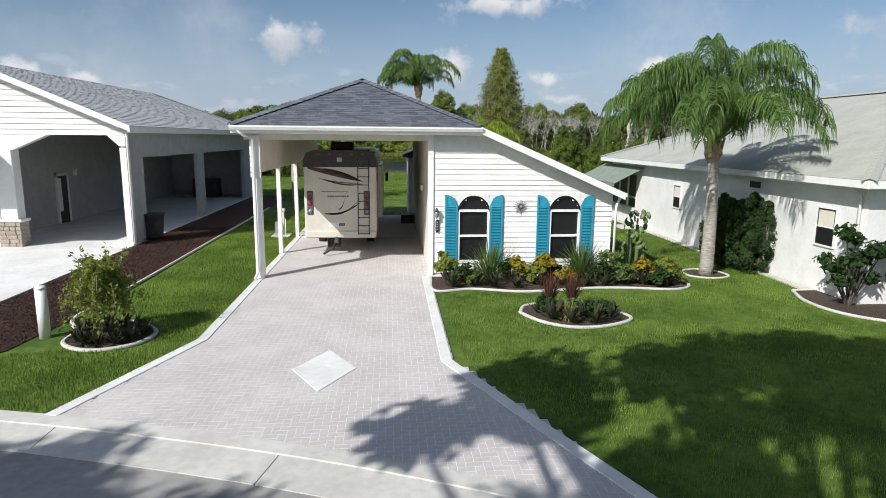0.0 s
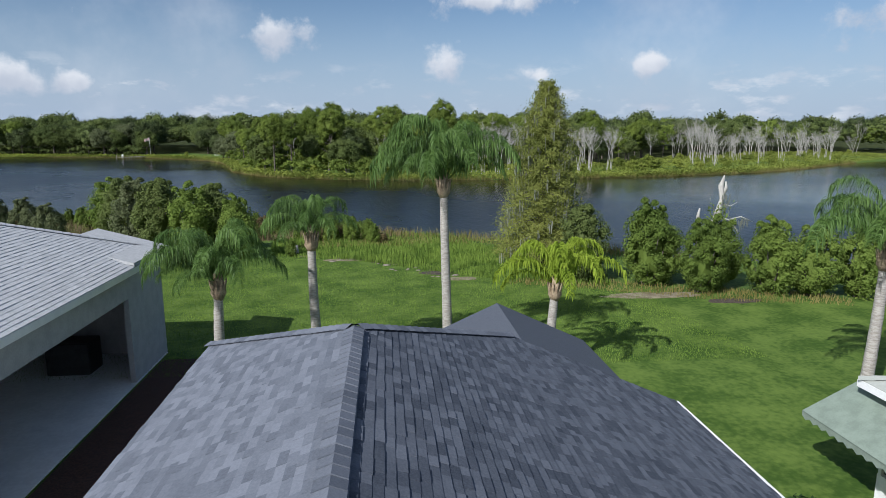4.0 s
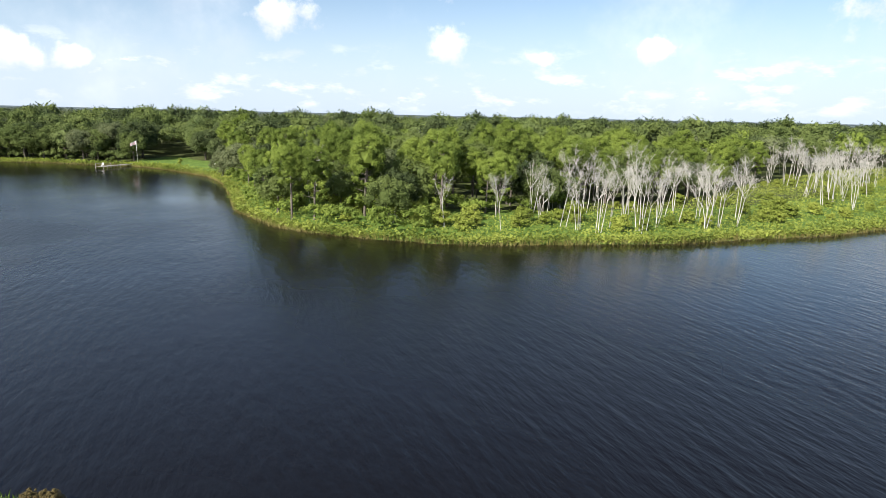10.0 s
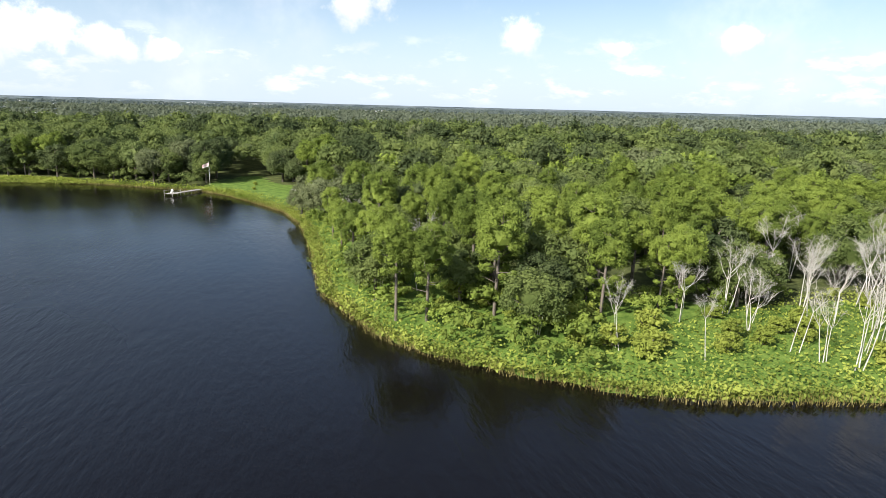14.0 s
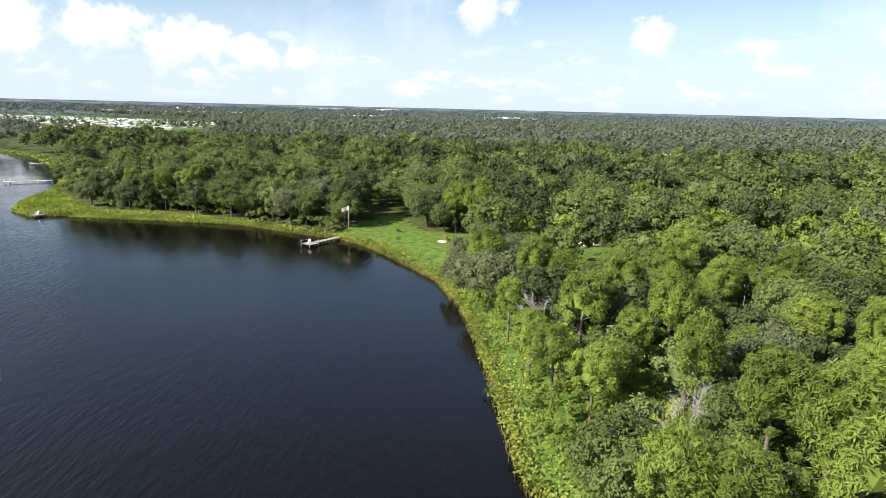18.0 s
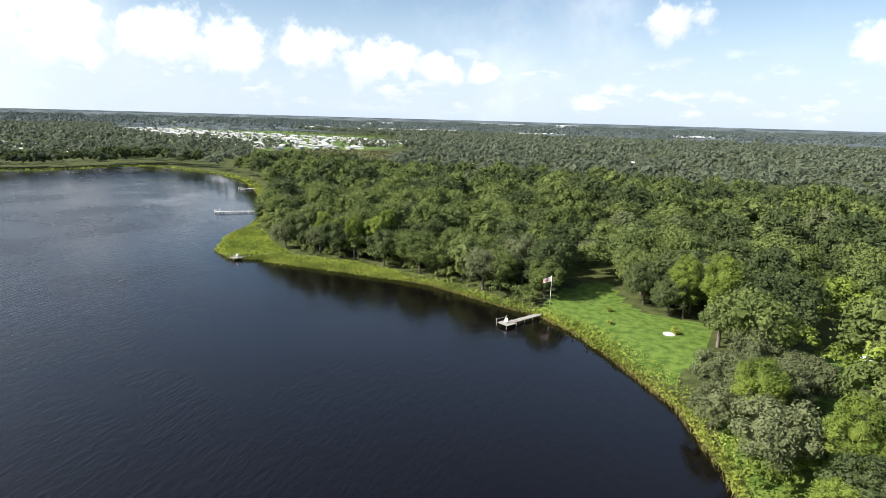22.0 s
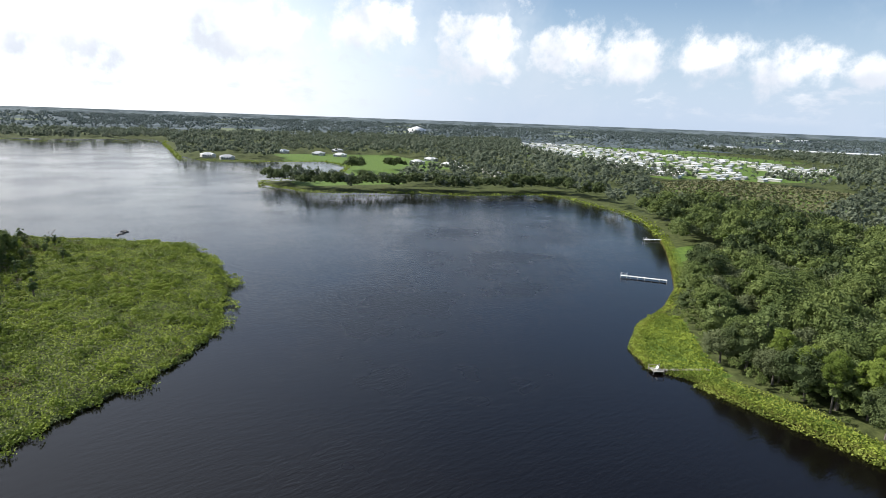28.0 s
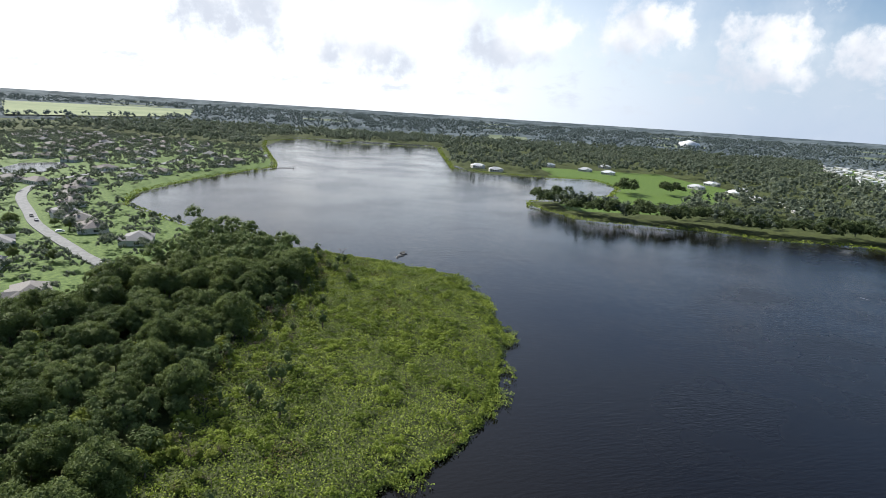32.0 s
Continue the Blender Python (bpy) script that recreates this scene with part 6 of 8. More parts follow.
# bare muddy patches with flat stones at the edge of the mown bank
MUD = material("bank_mud", (0.035, 0.026, 0.02), (0.10, 0.075, 0.055), 3.0, 0.8, bump=0.04)
SANDSOIL = material("sandy_soil", (0.13, 0.105, 0.06), (0.28, 0.24, 0.16), 2.0, 0.95, bump=0.03)
PALESTONE = material("pale_stone", (0.13, 0.11, 0.085), (0.26, 0.235, 0.19), 3.0, 0.85, bump=0.02)
for x, y, wide, deep, mat, name, label in ((0.2, 69.4, 1.5, 0.7, MUD, "mud_patch", "dark wet mud patch on the bank"), (-3.0, 70.2, 1.7, 0.55, SANDSOIL, "bare_patch", "bare sandy patch at the lawn's edge"), (3.3, 65.2, 1.3, 0.6, MUD, "mud_patch", "dark muddy hollow on the bank"), (-6.0, 71.9, 0.9, 0.4, SANDSOIL, "bare_patch", "bare sandy patch by the stump"), (15.5, 58.2, 3.2, 0.7, SANDSOIL, "bare_patch", "bare sandy strip below the shrubs"), (19.5, 56.6, 1.8, 0.5, MUD, "mud_patch", "dark mud below the shrubs"), (4.8, 63.4, 1.2, 0.5, SANDSOIL, "bare_patch", "bare sandy patch on the bank")):
    n = 22
    z = float(ground_height(x, y))
    ring_pts = [(x + wide * (0.75 + 0.35 * r.random()) * math.cos(6.283 * k / n), y + deep * (0.75 + 0.35 * r.random()) * math.sin(6.283 * k / n)) for k in range(n)]
    bm = bmesh.new()
    mid_v = bm.verts.new((x, y, float(ground_height(x, y)) + 0.05))
    rim = [bm.verts.new((px, py, float(ground_height(px, py)) + 0.02)) for px, py in ring_pts]
    low = [bm.verts.new((px, py, float(ground_height(px, py)) - 0.15)) for px, py in ring_pts]
    for k in range(n):
        bm.faces.new((mid_v, rim[k], rim[(k + 1) % n]))
        bm.faces.new((rim[k], low[k], low[(k + 1) % n], rim[(k + 1) % n]))
    tagged(new(name, solid(bm, mat)), label, "bare soil", kind="structure")
for k in range(26):
    x, y = ((-3, 70.1), (1.4, 66.6), (4.6, 64.2), (0.8, 68.2))[k % 4]
    x, y = x + r.normal() * 0.8, y + r.normal() * 0.35
    v, f = ball(r, (0, 0, 0), np.array((0.28, 0.2, 0.06)) * r.uniform(0.4, 1.2), 0.12)
    ob = new("stone", mesh_of("stone", v, [f], [PALESTONE], smooth_faces=True))
    ob.location = (x, y, float(ground_height(x, y)) + 0.03)
    tagged(ob, "flat pale stone lying on the bank", "stone", "stones of the bank")



# ---- paving ----
def strip(line, wide_left, wide_right, z0, z1, mat, bevel=0.0):
    """A raised band that follows a line of (x, y)."""
    p = [Vector((x, y, 0)) for x, y in line]
    left, right = [], []
    for k, q in enumerate(p):
        d = (p[min(k + 1, len(p) - 1)] - p[max(k - 1, 0)]).normalized()
        n = Vector((-d.y, d.x, 0))
        left.append(q + n * wide_left)
        right.append(q - n * wide_right)
    bm = bmesh.new()
    rows = [[bm.verts.new((v.x, v.y, z)) for v in side] for side, z in ((left, z0), (left, z1), (right, z1), (right, z0))]
    for k in range(len(p) - 1):
        for a in range(4):
            b = (a + 1) % 4
            bm.faces.new((rows[a][k], rows[a][k + 1], rows[b][k + 1], rows[b][k]))
    for k in (0, -1):
        bm.faces.new([r[k] for r in rows])
    return solid(bm, mat, bevel)


def curve_line(points, n=6):
    """A smooth line through points."""
    p = [Vector((*q, 0)) for q in points]
    p = [2 * p[0] - p[1], *p, 2 * p[-1] - p[-2]]
    out = []
    for a, b, c, d in zip(p, p[1:], p[2:], p[3:]):
        for k in range(n):
            t = k / n
            q = 0.5 * (2 * b + (c - a) * t + (2 * a - 5 * b + 4 * c - d) * t * t + (3 * b - a - 3 * c + d) * t ** 3)
            out.append((q.x, q.y))
    return out + [tuple(points[-1])]


CURB = curve_line([(-40, 19), (-20, 17.2), (-12, 16.1), (-5.7, 14.7), (-3.4, 14.1), (-0.9, 13.3), (1.3, 12.4), (4, 11.1), (8, 8.9), (14, 5.2), (26, -3)], 4)
road = new("road", prism(at_z([(x, y - 0.5) for x, y in CURB] + [(26, -29), (-40, -29)], -0.05), (0, 0, 0.062), ROADMAT))
tagged(road, "worn pale grey residential road", "road", kind="structure")
gutter = new("kerb", strip(CURB, 0.0, 1.0, -0.05, 0.026, CONCRETE))
tagged(gutter, "pale concrete kerb and gutter along the road", "kerb", kind="structure")
part("kerb_lip", strip(CURB, 0.02, 0.3, 0.0, 0.045, CONCRETE, 0.01), gutter)
for x, y, dx, dy in ((-4.55, 14.45, 0.0, -0.95), (-1.15, 13.38, -0.25, -0.98), (3.6, 11.3, -0.4, -0.85)):
    part("joint", strip([(x, y), (x + dx, y + dy)], 0.005, 0.005, 0.0, 0.0285, IRON), gutter)

DRIVE = [(-3.58, 31.0), (-3.58, 17.9), (-4.75, 14.4), (-3.4, 13.98), (-0.9, 13.18), (1.3, 12.28), (3.45, 11.3), (2.62, 13.6), (1.42, 16.4), (1.42, 31.0)]
drive = new("driveway", prism(at_z([(-3.7, 38.6), (-3.7, 23), (-3.45, 17.9), (-4.6, 14.42), (-3.4, 14.12), (-0.9, 13.32), (1.3, 12.42), (3.3, 11.45), (2.5, 13.6), (1.3, 16.4), (1.4, 23), (1.4, 38.6)], -0.05), (0, 0, 0.0822), JOINT))
tagged(drive, "pinkish-grey brick-paved driveway with pale edging", "driveway", kind="structure")
part("edging", strip([(-3.5, 38.6), (-3.5, 17.9), (-4.7, 14.42)], 0.0, 0.22, 0.0, 0.05, WHITECON, 0.008), drive, "pale concrete edging")
part("edging", strip([(1.38, 23.5), (1.38, 16.4), (2.55, 13.6), (3.45, 11.5)], 0.02, 0.2, 0.0, 0.05, WHITECON, 0.008), drive, "pale concrete edging")
diamond = part("inlaid_diamond", prism(at_z([(-0.95, 17.1), (-0.38, 16.1), (-0.95, 15.1), (-1.52, 16.1)], 0.03), (0, 0, 0.016), WHITECON, 0.004), drive, "pale stone diamond set into the paving")
# herringbone pavers, the middle ones as pieces, the rest joined
PW, PL = 0.115, 0.23
bricks = []
for i in range(-40, 80):
    for j in range(-40, 180):
        x, y, c = -1.1 + i * PW, 14.0 + j * PW, (i - j) % 4
        if c in (0, 3) and 11 < y < 31 and -5 < x < 4:
            bricks.append((x, x + (PL if c == 0 else PW), y, y + (PW if c == 0 else PL)))
ok = inside(DRIVE, np.array([(b[0] + b[1]) / 2 for b in bricks]), np.array([(b[2] + b[3]) / 2 for b in bricks]))
bricks = [b for b, k in zip(bricks, ok) if k and not (abs((b[0] + b[1]) / 2 + 0.95) / 0.6 + abs((b[2] + b[3]) / 2 - 16.1) / 1.05 < 0.72)]
paver_meshes = {}
loose, count = [], 0
for x0, x1, y0, y1 in bricks:
    g = 0.004
    if 12.4 < y0 < 14.6 and -1.6 < x0 < 1.5 and count < 290:
        count += 1
        flat_key = x1 - x0 > 0.2
        if flat_key not in paver_meshes:
            paver_meshes[flat_key] = box(g, x1 - x0 - g, g, y1 - y0 - g, 0, 0.0292, PAVER, 0.0008)
        ob = part("paver", paver_meshes[flat_key], drive)
        ob.location = (x0, y0, 0.004)
    else:
        h = 0.0330 + 0.0006 * rng.random()
        loose.append(np.array([(x0 + g, y0 + g, 0.0), (x1 - g, y0 + g, 0.0), (x1 - g, y1 - g, 0.0), (x0 + g, y1 - g, 0.0), (x0 + g, y0 + g, h), (x1 - g, y0 + g, h), (x1 - g, y1 - g, h), (x0 + g, y1 - g, h)]))
part("pavers", slabs_mesh(loose, PAVER, "pavers"), drive)["kind"] = "stuff"

# ---- beds, edging and mulch ----
mulch = new("mulch_strip", prism(at_z([(-9.4, 50), (-9.4, 16.0), (-8.2, 15.6), (-7.2, 17.5), (-6.9, 20.5), (-6.9, 50)], -0.05), (0, 0, 0.07), MULCH))
tagged(mulch, "dark brown mulch strip between the two houses", "mulch", kind="structure")
edge = new("garden_edging", strip(curve_line([(-6.9, 42), (-6.9, 30), (-6.9, 21.5), (-6.95, 19.6), (-6.4, 18.6)]), 0.04, 0.04, 0, 0.07, CONCRETE, 0.015))
tagged(edge, "pale curbing along the mulch strip", "edging", kind="structure")


def chips(n, poly, r, size, mat, label):
    x, y = within_poly(poly, n)
    v, f = leaves(np.stack([x, y, np.full(len(x), 0.03) + 0.02 * r.random(len(x))], -1), r.normal(size=(len(x), 3)) * 0.5 + (0, 0, 1), size, r, 0.4)
    tagged(new("mulch_chips", mesh_of("mulch_chips", v, [f], [mat])), label, "mulch", kind="stuff")


chips(26000, [(-9.4, 34), (-9.4, 16.0), (-8.2, 15.6), (-7.2, 17.5), (-6.9, 20.5), (-6.9, 34)], rng, 0.035, MULCH, "loose dark bark chips on the mulch strip")


def bed(name, outline, label, high=0.07, closed=True):
    ring_line = curve_line(outline + outline[:1], 5) if closed else curve_line(outline, 5)
    ob = new(name, prism(at_z(ring_line[:-1] if closed else ring_line, -0.03), (0, 0, 0.065), SOIL))
    tagged(ob, label, "garden bed", kind="structure")
    part("curbing", strip(ring_line, 0.045, 0.045, 0, high, CONCRETE, 0.02), ob, "pale scalloped curbing")
    return ob


bed("front_bed", [(1.45, 23.5), (1.45, 21.75), (2.5, 21.9), (3.7, 21.55), (4.6, 21.6), (6.0, 21.85), (7.0, 21.8), (8.3, 21.6), (8.9, 22.4), (8.2, 24.6), (7.1, 24.6), (7.1, 23.5)], "dark planted bed along the front wall with pale curbing")
bed("island_bed", [(3.35, 19.5), (3.7, 18.75), (4.3, 18.3), (5.1, 18.35), (5.85, 18.85), (5.7, 19.5), (5.0, 20.1), (4.2, 20.3), (3.6, 20.1)], "small kidney-shaped bed in the lawn with pale curbing")
bed("tree_bed", [(-6.4, 18.6), (-6.3, 17.8), (-5.6, 17.35), (-4.85, 17.7), (-4.75, 18.5), (-5.4, 19.2), (-6.2, 19.3)], "round planted bed under the weeping tree")
bed("palm_bed", [(9.45, 23.9), (9.5, 23.2), (10.1, 22.9), (10.7, 23.2), (10.6, 23.9), (10.0, 24.2)], "small ring bed round the palm trunk", 0.06)
bed("side_bed", [(11.5, 21.3), (11.1, 20.2), (11.2, 19.1), (11.9, 18.3), (13.5, 17.8), (15, 18.0), (15, 21.3)], "curved bed of shrubs beside the neighbouring wall")

# ---- lawn blades near the road ----
LAWN_RIGHT = [(1.6, 21.4), (1.6, 16.5), (3.6, 11.6), (8.5, 9.0), (13, 6), (13, 17.6), (11, 19), (11.2, 21), (12.0, 22), (12.0, 33), (7.3, 33), (7.3, 25), (8.9, 22.5), (8.2, 21.4)]
LAWN_LEFT = [(-3.6, 38), (-3.6, 18), (-4.8, 14.6), (-8.5, 15.4), (-7.0, 17.3), (-6.4, 17.4), (-4.7, 17.5), (-4.7, 18.8), (-6.7, 20.5), (-6.7, 38)]
for poly, n in ((LAWN_RIGHT, 190000), (LAWN_LEFT, 130000)):
    x, y = within_poly(poly, n)
    m = ~inside([(3.3, 19.5), (3.7, 18.7), (4.3, 18.2), (5.1, 18.3), (5.9, 18.85), (5.7, 19.6), (5.0, 20.2), (4.2, 20.4), (3.5, 20.1)], x, y)
    carpet("lawn_grass", x[m], y[m], 0.075, 0.022, GRASSBLADE, "short green mown lawn grass", upright=1.0, wide=0.5, category="grass")

# ---- garden plants ----
def spiky(r, n, length, width, spread=1.0, droop=0.3):
    """A rosette of narrow leaves about the origin."""
    parts = []
    for k in range(n):
        a, tilt = r.uniform(0, 6.28), r.uniform(0.15, 1.15) * spread
        d = np.array((math.cos(a) * math.sin(tilt), math.sin(a) * math.sin(tilt), math.cos(tilt)))
        s = np.array((-math.sin(a), math.cos(a), 0)) * width
        L = length * r.uniform(0.6, 1.1)
        mid, end = d * L * 0.55, d * L + np.array((0, 0, -droop * L * math.sin(tilt)))
        parts.append(np.array([mid + s, mid - s, end - s * 0.08, end + s * 0.08]))
    # all leaves spring from one point
    k = 1 + 4 * np.arange(n)
    return np.concatenate([np.zeros((1, 3)), *parts]), [np.stack([0 * k, k, k + 1], -1), np.stack([k, k + 3, k + 2, k + 1], -1)]


def clump(name, kind, x, y, size, turn, label, category, group):
    ob = new(name, kind)
    ob.matrix_world = Matrix.LocRotScale((x, y, 0.03), Euler((0, 0, turn)), (size,) * 3)
    return tagged(ob, label, category, group)


gr = np.random.default_rng(12)
DARKBROM = foliage("dark_bromeliad", (0.03, 0.035, 0.02), (0.10, 0.10, 0.06), 0.2)
FEATHER = foliage("feathery_green", (0.07, 0.12, 0.03), (0.20, 0.28, 0.09), 0.3)
CROTON = foliage("croton_leaves", (0.10, 0.16, 0.02), (0.55, 0.30, 0.03), 0.3)
BRONZE = foliage("bronze_grass", (0.08, 0.035, 0.03), (0.20, 0.10, 0.06), 0.3)
DARKLEAF = foliage("dark_leaves", (0.015, 0.04, 0.012), (0.06, 0.10, 0.03), 0.25)
CACTUS = material("cactus", (0.08, 0.13, 0.05), (0.16, 0.23, 0.09), 4.0, 0.6, bump=0.01)
BROM = [mesh_of("rosette", *spiky(gr, 34, 0.42, 0.035, 1.0, 0.15), [DARKBROM]) for _ in range(3)]
FEATHERS = [mesh_of("feather_tuft", *spiky(gr, 260, 0.95, 0.010, 1.0, 0.25), [FEATHER]) for _ in range(2)]
BRONZES = [mesh_of("bronze_tuft", *spiky(gr, 220, 0.95, 0.008, 0.45, 0.25), [BRONZE]) for _ in range(2)]
for k in range(11):
    clump("bromeliad", BROM[k % 3], 2.0 + 0.62 * k + gr.uniform(-0.1, 0.1), 22.15 + 0.12 * math.sin(k * 1.7), gr.uniform(0.9, 1.25), gr.uniform(0, 6), "dark spiky bromeliad rosette in the front bed", "plant", "bromeliads of the front bed")
for x, y in ((3.75, 19.5), (3.95, 18.95), (4.35, 18.65), (4.9, 18.6), (5.35, 18.85), (5.5, 19.2), (4.7, 18.95), (5.1, 19.3), (4.2, 19.2)):
    clump("bromeliad", BROM[int(x * 7) % 3], x, y, gr.uniform(0.9, 1.2), gr.uniform(0, 6), "dark spiky bromeliad rosette in the island bed", "plant", "bromeliads of the island bed")
for k in range(12):
    a = k * 0.52
    clump("bromeliad", BROM[k % 3], -5.55 + 0.62 * math.cos(a), 18.25 + 0.62 * math.sin(a), gr.uniform(0.8, 1.1), gr.uniform(0, 6), "dark spiky bromeliad rosette under the weeping tree", "plant", "bromeliads of the tree bed")
for x, y, s in ((3.15, 22.75, 1.5), (5.9, 22.9, 1.5)):
    clump("feather_plant", FEATHERS[int(x) % 2], x, y, s, gr.uniform(0, 6), "feathery green papyrus-like tuft before the window", "plant", "feather plants")
for x, y in ((4.15, 19.85), (4.75, 19.95)):
    clump("bronze_grass", BRONZES[int(x * 3) % 2], x, y, 1.0, gr.uniform(0, 6), "reddish bronze fountain grass in the island bed", "plant", "bronze grasses")
clump("white_spider_plant", mesh_of("spider_tuft", *spiky(gr, 70, 0.5, 0.018, 1.1, 0.4), [REED]), 4.35, 18.95, 1.0, 0, "pale striped spider plant in the island bed", "plant", "")


def leafy(name, x, y, tall, wide, mat, label, leaf=0.07, n=60, lobes=9, seed=1, group="", lobe=0.38):
    """A leafy shrub: thin stems under lobes of leaves."""
    r = np.random.default_rng(seed)
    spots, tubes = [], []
    for k in range(lobes):
        a, rad = 2.4 * k, wide * math.sqrt(k / lobes) * 0.72
        z = tall * r.uniform(0.3, 0.85) * (1.1 - 0.4 * rad / wide)
        spots.append((rad * math.cos(a), rad * math.sin(a), z, wide * lobe * r.uniform(0.8, 1.1)))
        tubes.append(limb([(0, 0, -0.05), (rad * 0.6 * math.cos(a), rad * 0.6 * math.sin(a), z * 0.6), (rad * math.cos(a), rad * math.sin(a), z)], [0.03, 0.02, 0.01], 4))
    stems = join(tubes)
    top = crown(r, spots, n, leaf, 0.95, 0.55)
    ob = thing(name, label, "shrub", (x, y, 0.02), group)
    for pn, (v, f), m in (("stem", stems, BARK), ("foliage", top, mat)):
        p = new(pn, mesh_of(pn, v, f, [m]))
        p.parent = ob
    return ob


leafy("ginger_plant", 1.85, 22.9, 1.0, 0.42, SCRUB, "yellow-green variegated ginger by the house corner", 0.11, 55, 8, 2)
leafy("croton", 4.0, 22.75, 0.85, 0.42, CROTON, "yellow and orange croton shrub in the front bed", 0.08, 60, 8, 3, "crotons")
leafy("croton", 4.75, 22.75, 0.8, 0.4, CROTON, "yellow and orange croton shrub in the front bed", 0.08, 60, 8, 4, "crotons")
leafy("small_shrub", 5.0, 23.0, 0.6, 0.4, DARKLEAF, "low dark shrub below the window", 0.07, 50, 7, 5)
leafy("small_shrub", 3.75, 23.05, 0.7, 0.4, DARKLEAF, "low dark shrub beside the feather plant", 0.07, 50, 7, 6)
leafy("flowering_shrub", 6.75, 22.9, 1.0, 0.5, FEATHER, "loose green flowering shrub at the wall's end", 0.06, 60, 9, 7)
leafy("flowering_shrub", 7.6, 22.6, 0.8, 0.55, CROTON, "loose yellowish shrub at the end of the bed", 0.07, 60, 9, 8)
leafy("flowering_shrub", 8.3, 22.5, 0.75, 0.55, SCRUB, "green and red shrub at the curbing's end", 0.07, 60, 9, 9)
HEDGE = tree_meshes("hedge", thick_kind(210, 2.7, 0.95, DARKLEAF, 0.055, 260), BARK)
for x, y, size in ((11.4, 24.9, 0.86), (11.75, 23.9, 0.84)):
    plant("hedge_shrub", HEDGE, x, y, 0.0, x * 5, size, "tall dark glossy shrub against the neighbouring wall", "shrub", "wall shrubs", "foliage")
leafy("rose_shrub", 11.9, 19.7, 2.5, 1.0, DARKLEAF, "loose open shrub with small leaves and pale flowers", 0.09, 60, 17, 12, lobe=0.26)
leafy("rose_shrub", 13.2, 19.3, 2.1, 0.9, DARKLEAF, "loose open shrub beside the neighbouring house", 0.09, 60, 14, 13, lobe=0.28)
leafy("round_hedge", 8.3, 35.2, 1.9, 1.3, DARKLEAF, "rounded clipped dark hedge beside the side wall", 0.08, 170, 14, 14)
leafy("low_hedge", 9.0, 31.0, 0.7, 0.7, DARKLEAF, "low shrub in the side lawn", 0.08, 80, 9, 15)

bedr = np.random.default_rng(55)
for k, (x, y, tall, wide, m, label) in enumerate(((2.3, 22.6, 0.55, 0.4, DARKLEAF, "low dark shrub in the front bed"), (2.6, 22.5, 0.4, 0.35, FEATHER, "low feathery shrub in the front bed"), (4.4, 22.55, 0.6, 0.4, SCRUB, "yellow-green low shrub in the front bed"), (5.3, 22.5, 0.5, 0.4, CROTON, "low orange-leaved shrub in the front bed"), (6.4, 22.45, 0.55, 0.42, DARKLEAF, "low dark shrub in the front bed"), (7.0, 22.3, 0.6, 0.45, FEATHER, "low feathery shrub in the front bed"), (7.9, 22.0, 0.5, 0.42, DARKLEAF, "low dark shrub in the front bed"), (8.4, 22.2, 0.55, 0.42, SCRUB, "yellow-green low shrub in the front bed"), (4.0, 19.6, 0.35, 0.35, DARKLEAF, "low dark plant in the island bed"), (5.0, 19.0, 0.32, 0.38, DARKLEAF, "low dark plant in the island bed"), (4.6, 19.4, 0.4, 0.36, FEATHER, "low feathery plant in the island bed"), (5.4, 19.4, 0.3, 0.3, DARKLEAF, "low dark plant in the island bed"))):
    leafy("bed_shrub", x, y, tall, wide, m, label, 0.06, 70, 9, 60 + k, "low shrubs of the beds")

# prickly pear on tall stems
pear = thing("prickly_pear", "tall prickly pear cactus with flat green pads", "cactus", (8.0, 24.2, 0))
for sx, tall in ((7.85, 1.35), (8.1, 1.5), (8.3, 1.0)):
    part("cactus_stem", tube([(sx, 24.2, 0), (sx + 0.03, 24.2, tall * 0.5), (sx - 0.02, 24.2, tall)], [0.07, 0.06, 0.05], CACTUS), pear)
for k in range(30):
    a, z = gr.uniform(0, 6.28), gr.uniform(0.7, 1.9)
    c = Vector((8.05 + 0.42 * math.cos(a) * gr.uniform(0.3, 1), 24.2 + 0.25 * math.sin(a), z))
    v, f = ball(gr, (0, 0, 0), (0.085, 0.02, 0.13), 0.03)
    m = Matrix.LocRotScale(c, Euler((gr.uniform(-0.5, 0.5), gr.uniform(-0.9, 0.9), gr.uniform(0, 3))), None)
    v = np.array([m @ Vector(q) for q in v])
    part("pad", mesh_of("pad", v, [f], [CACTUS], smooth_faces=True), pear)

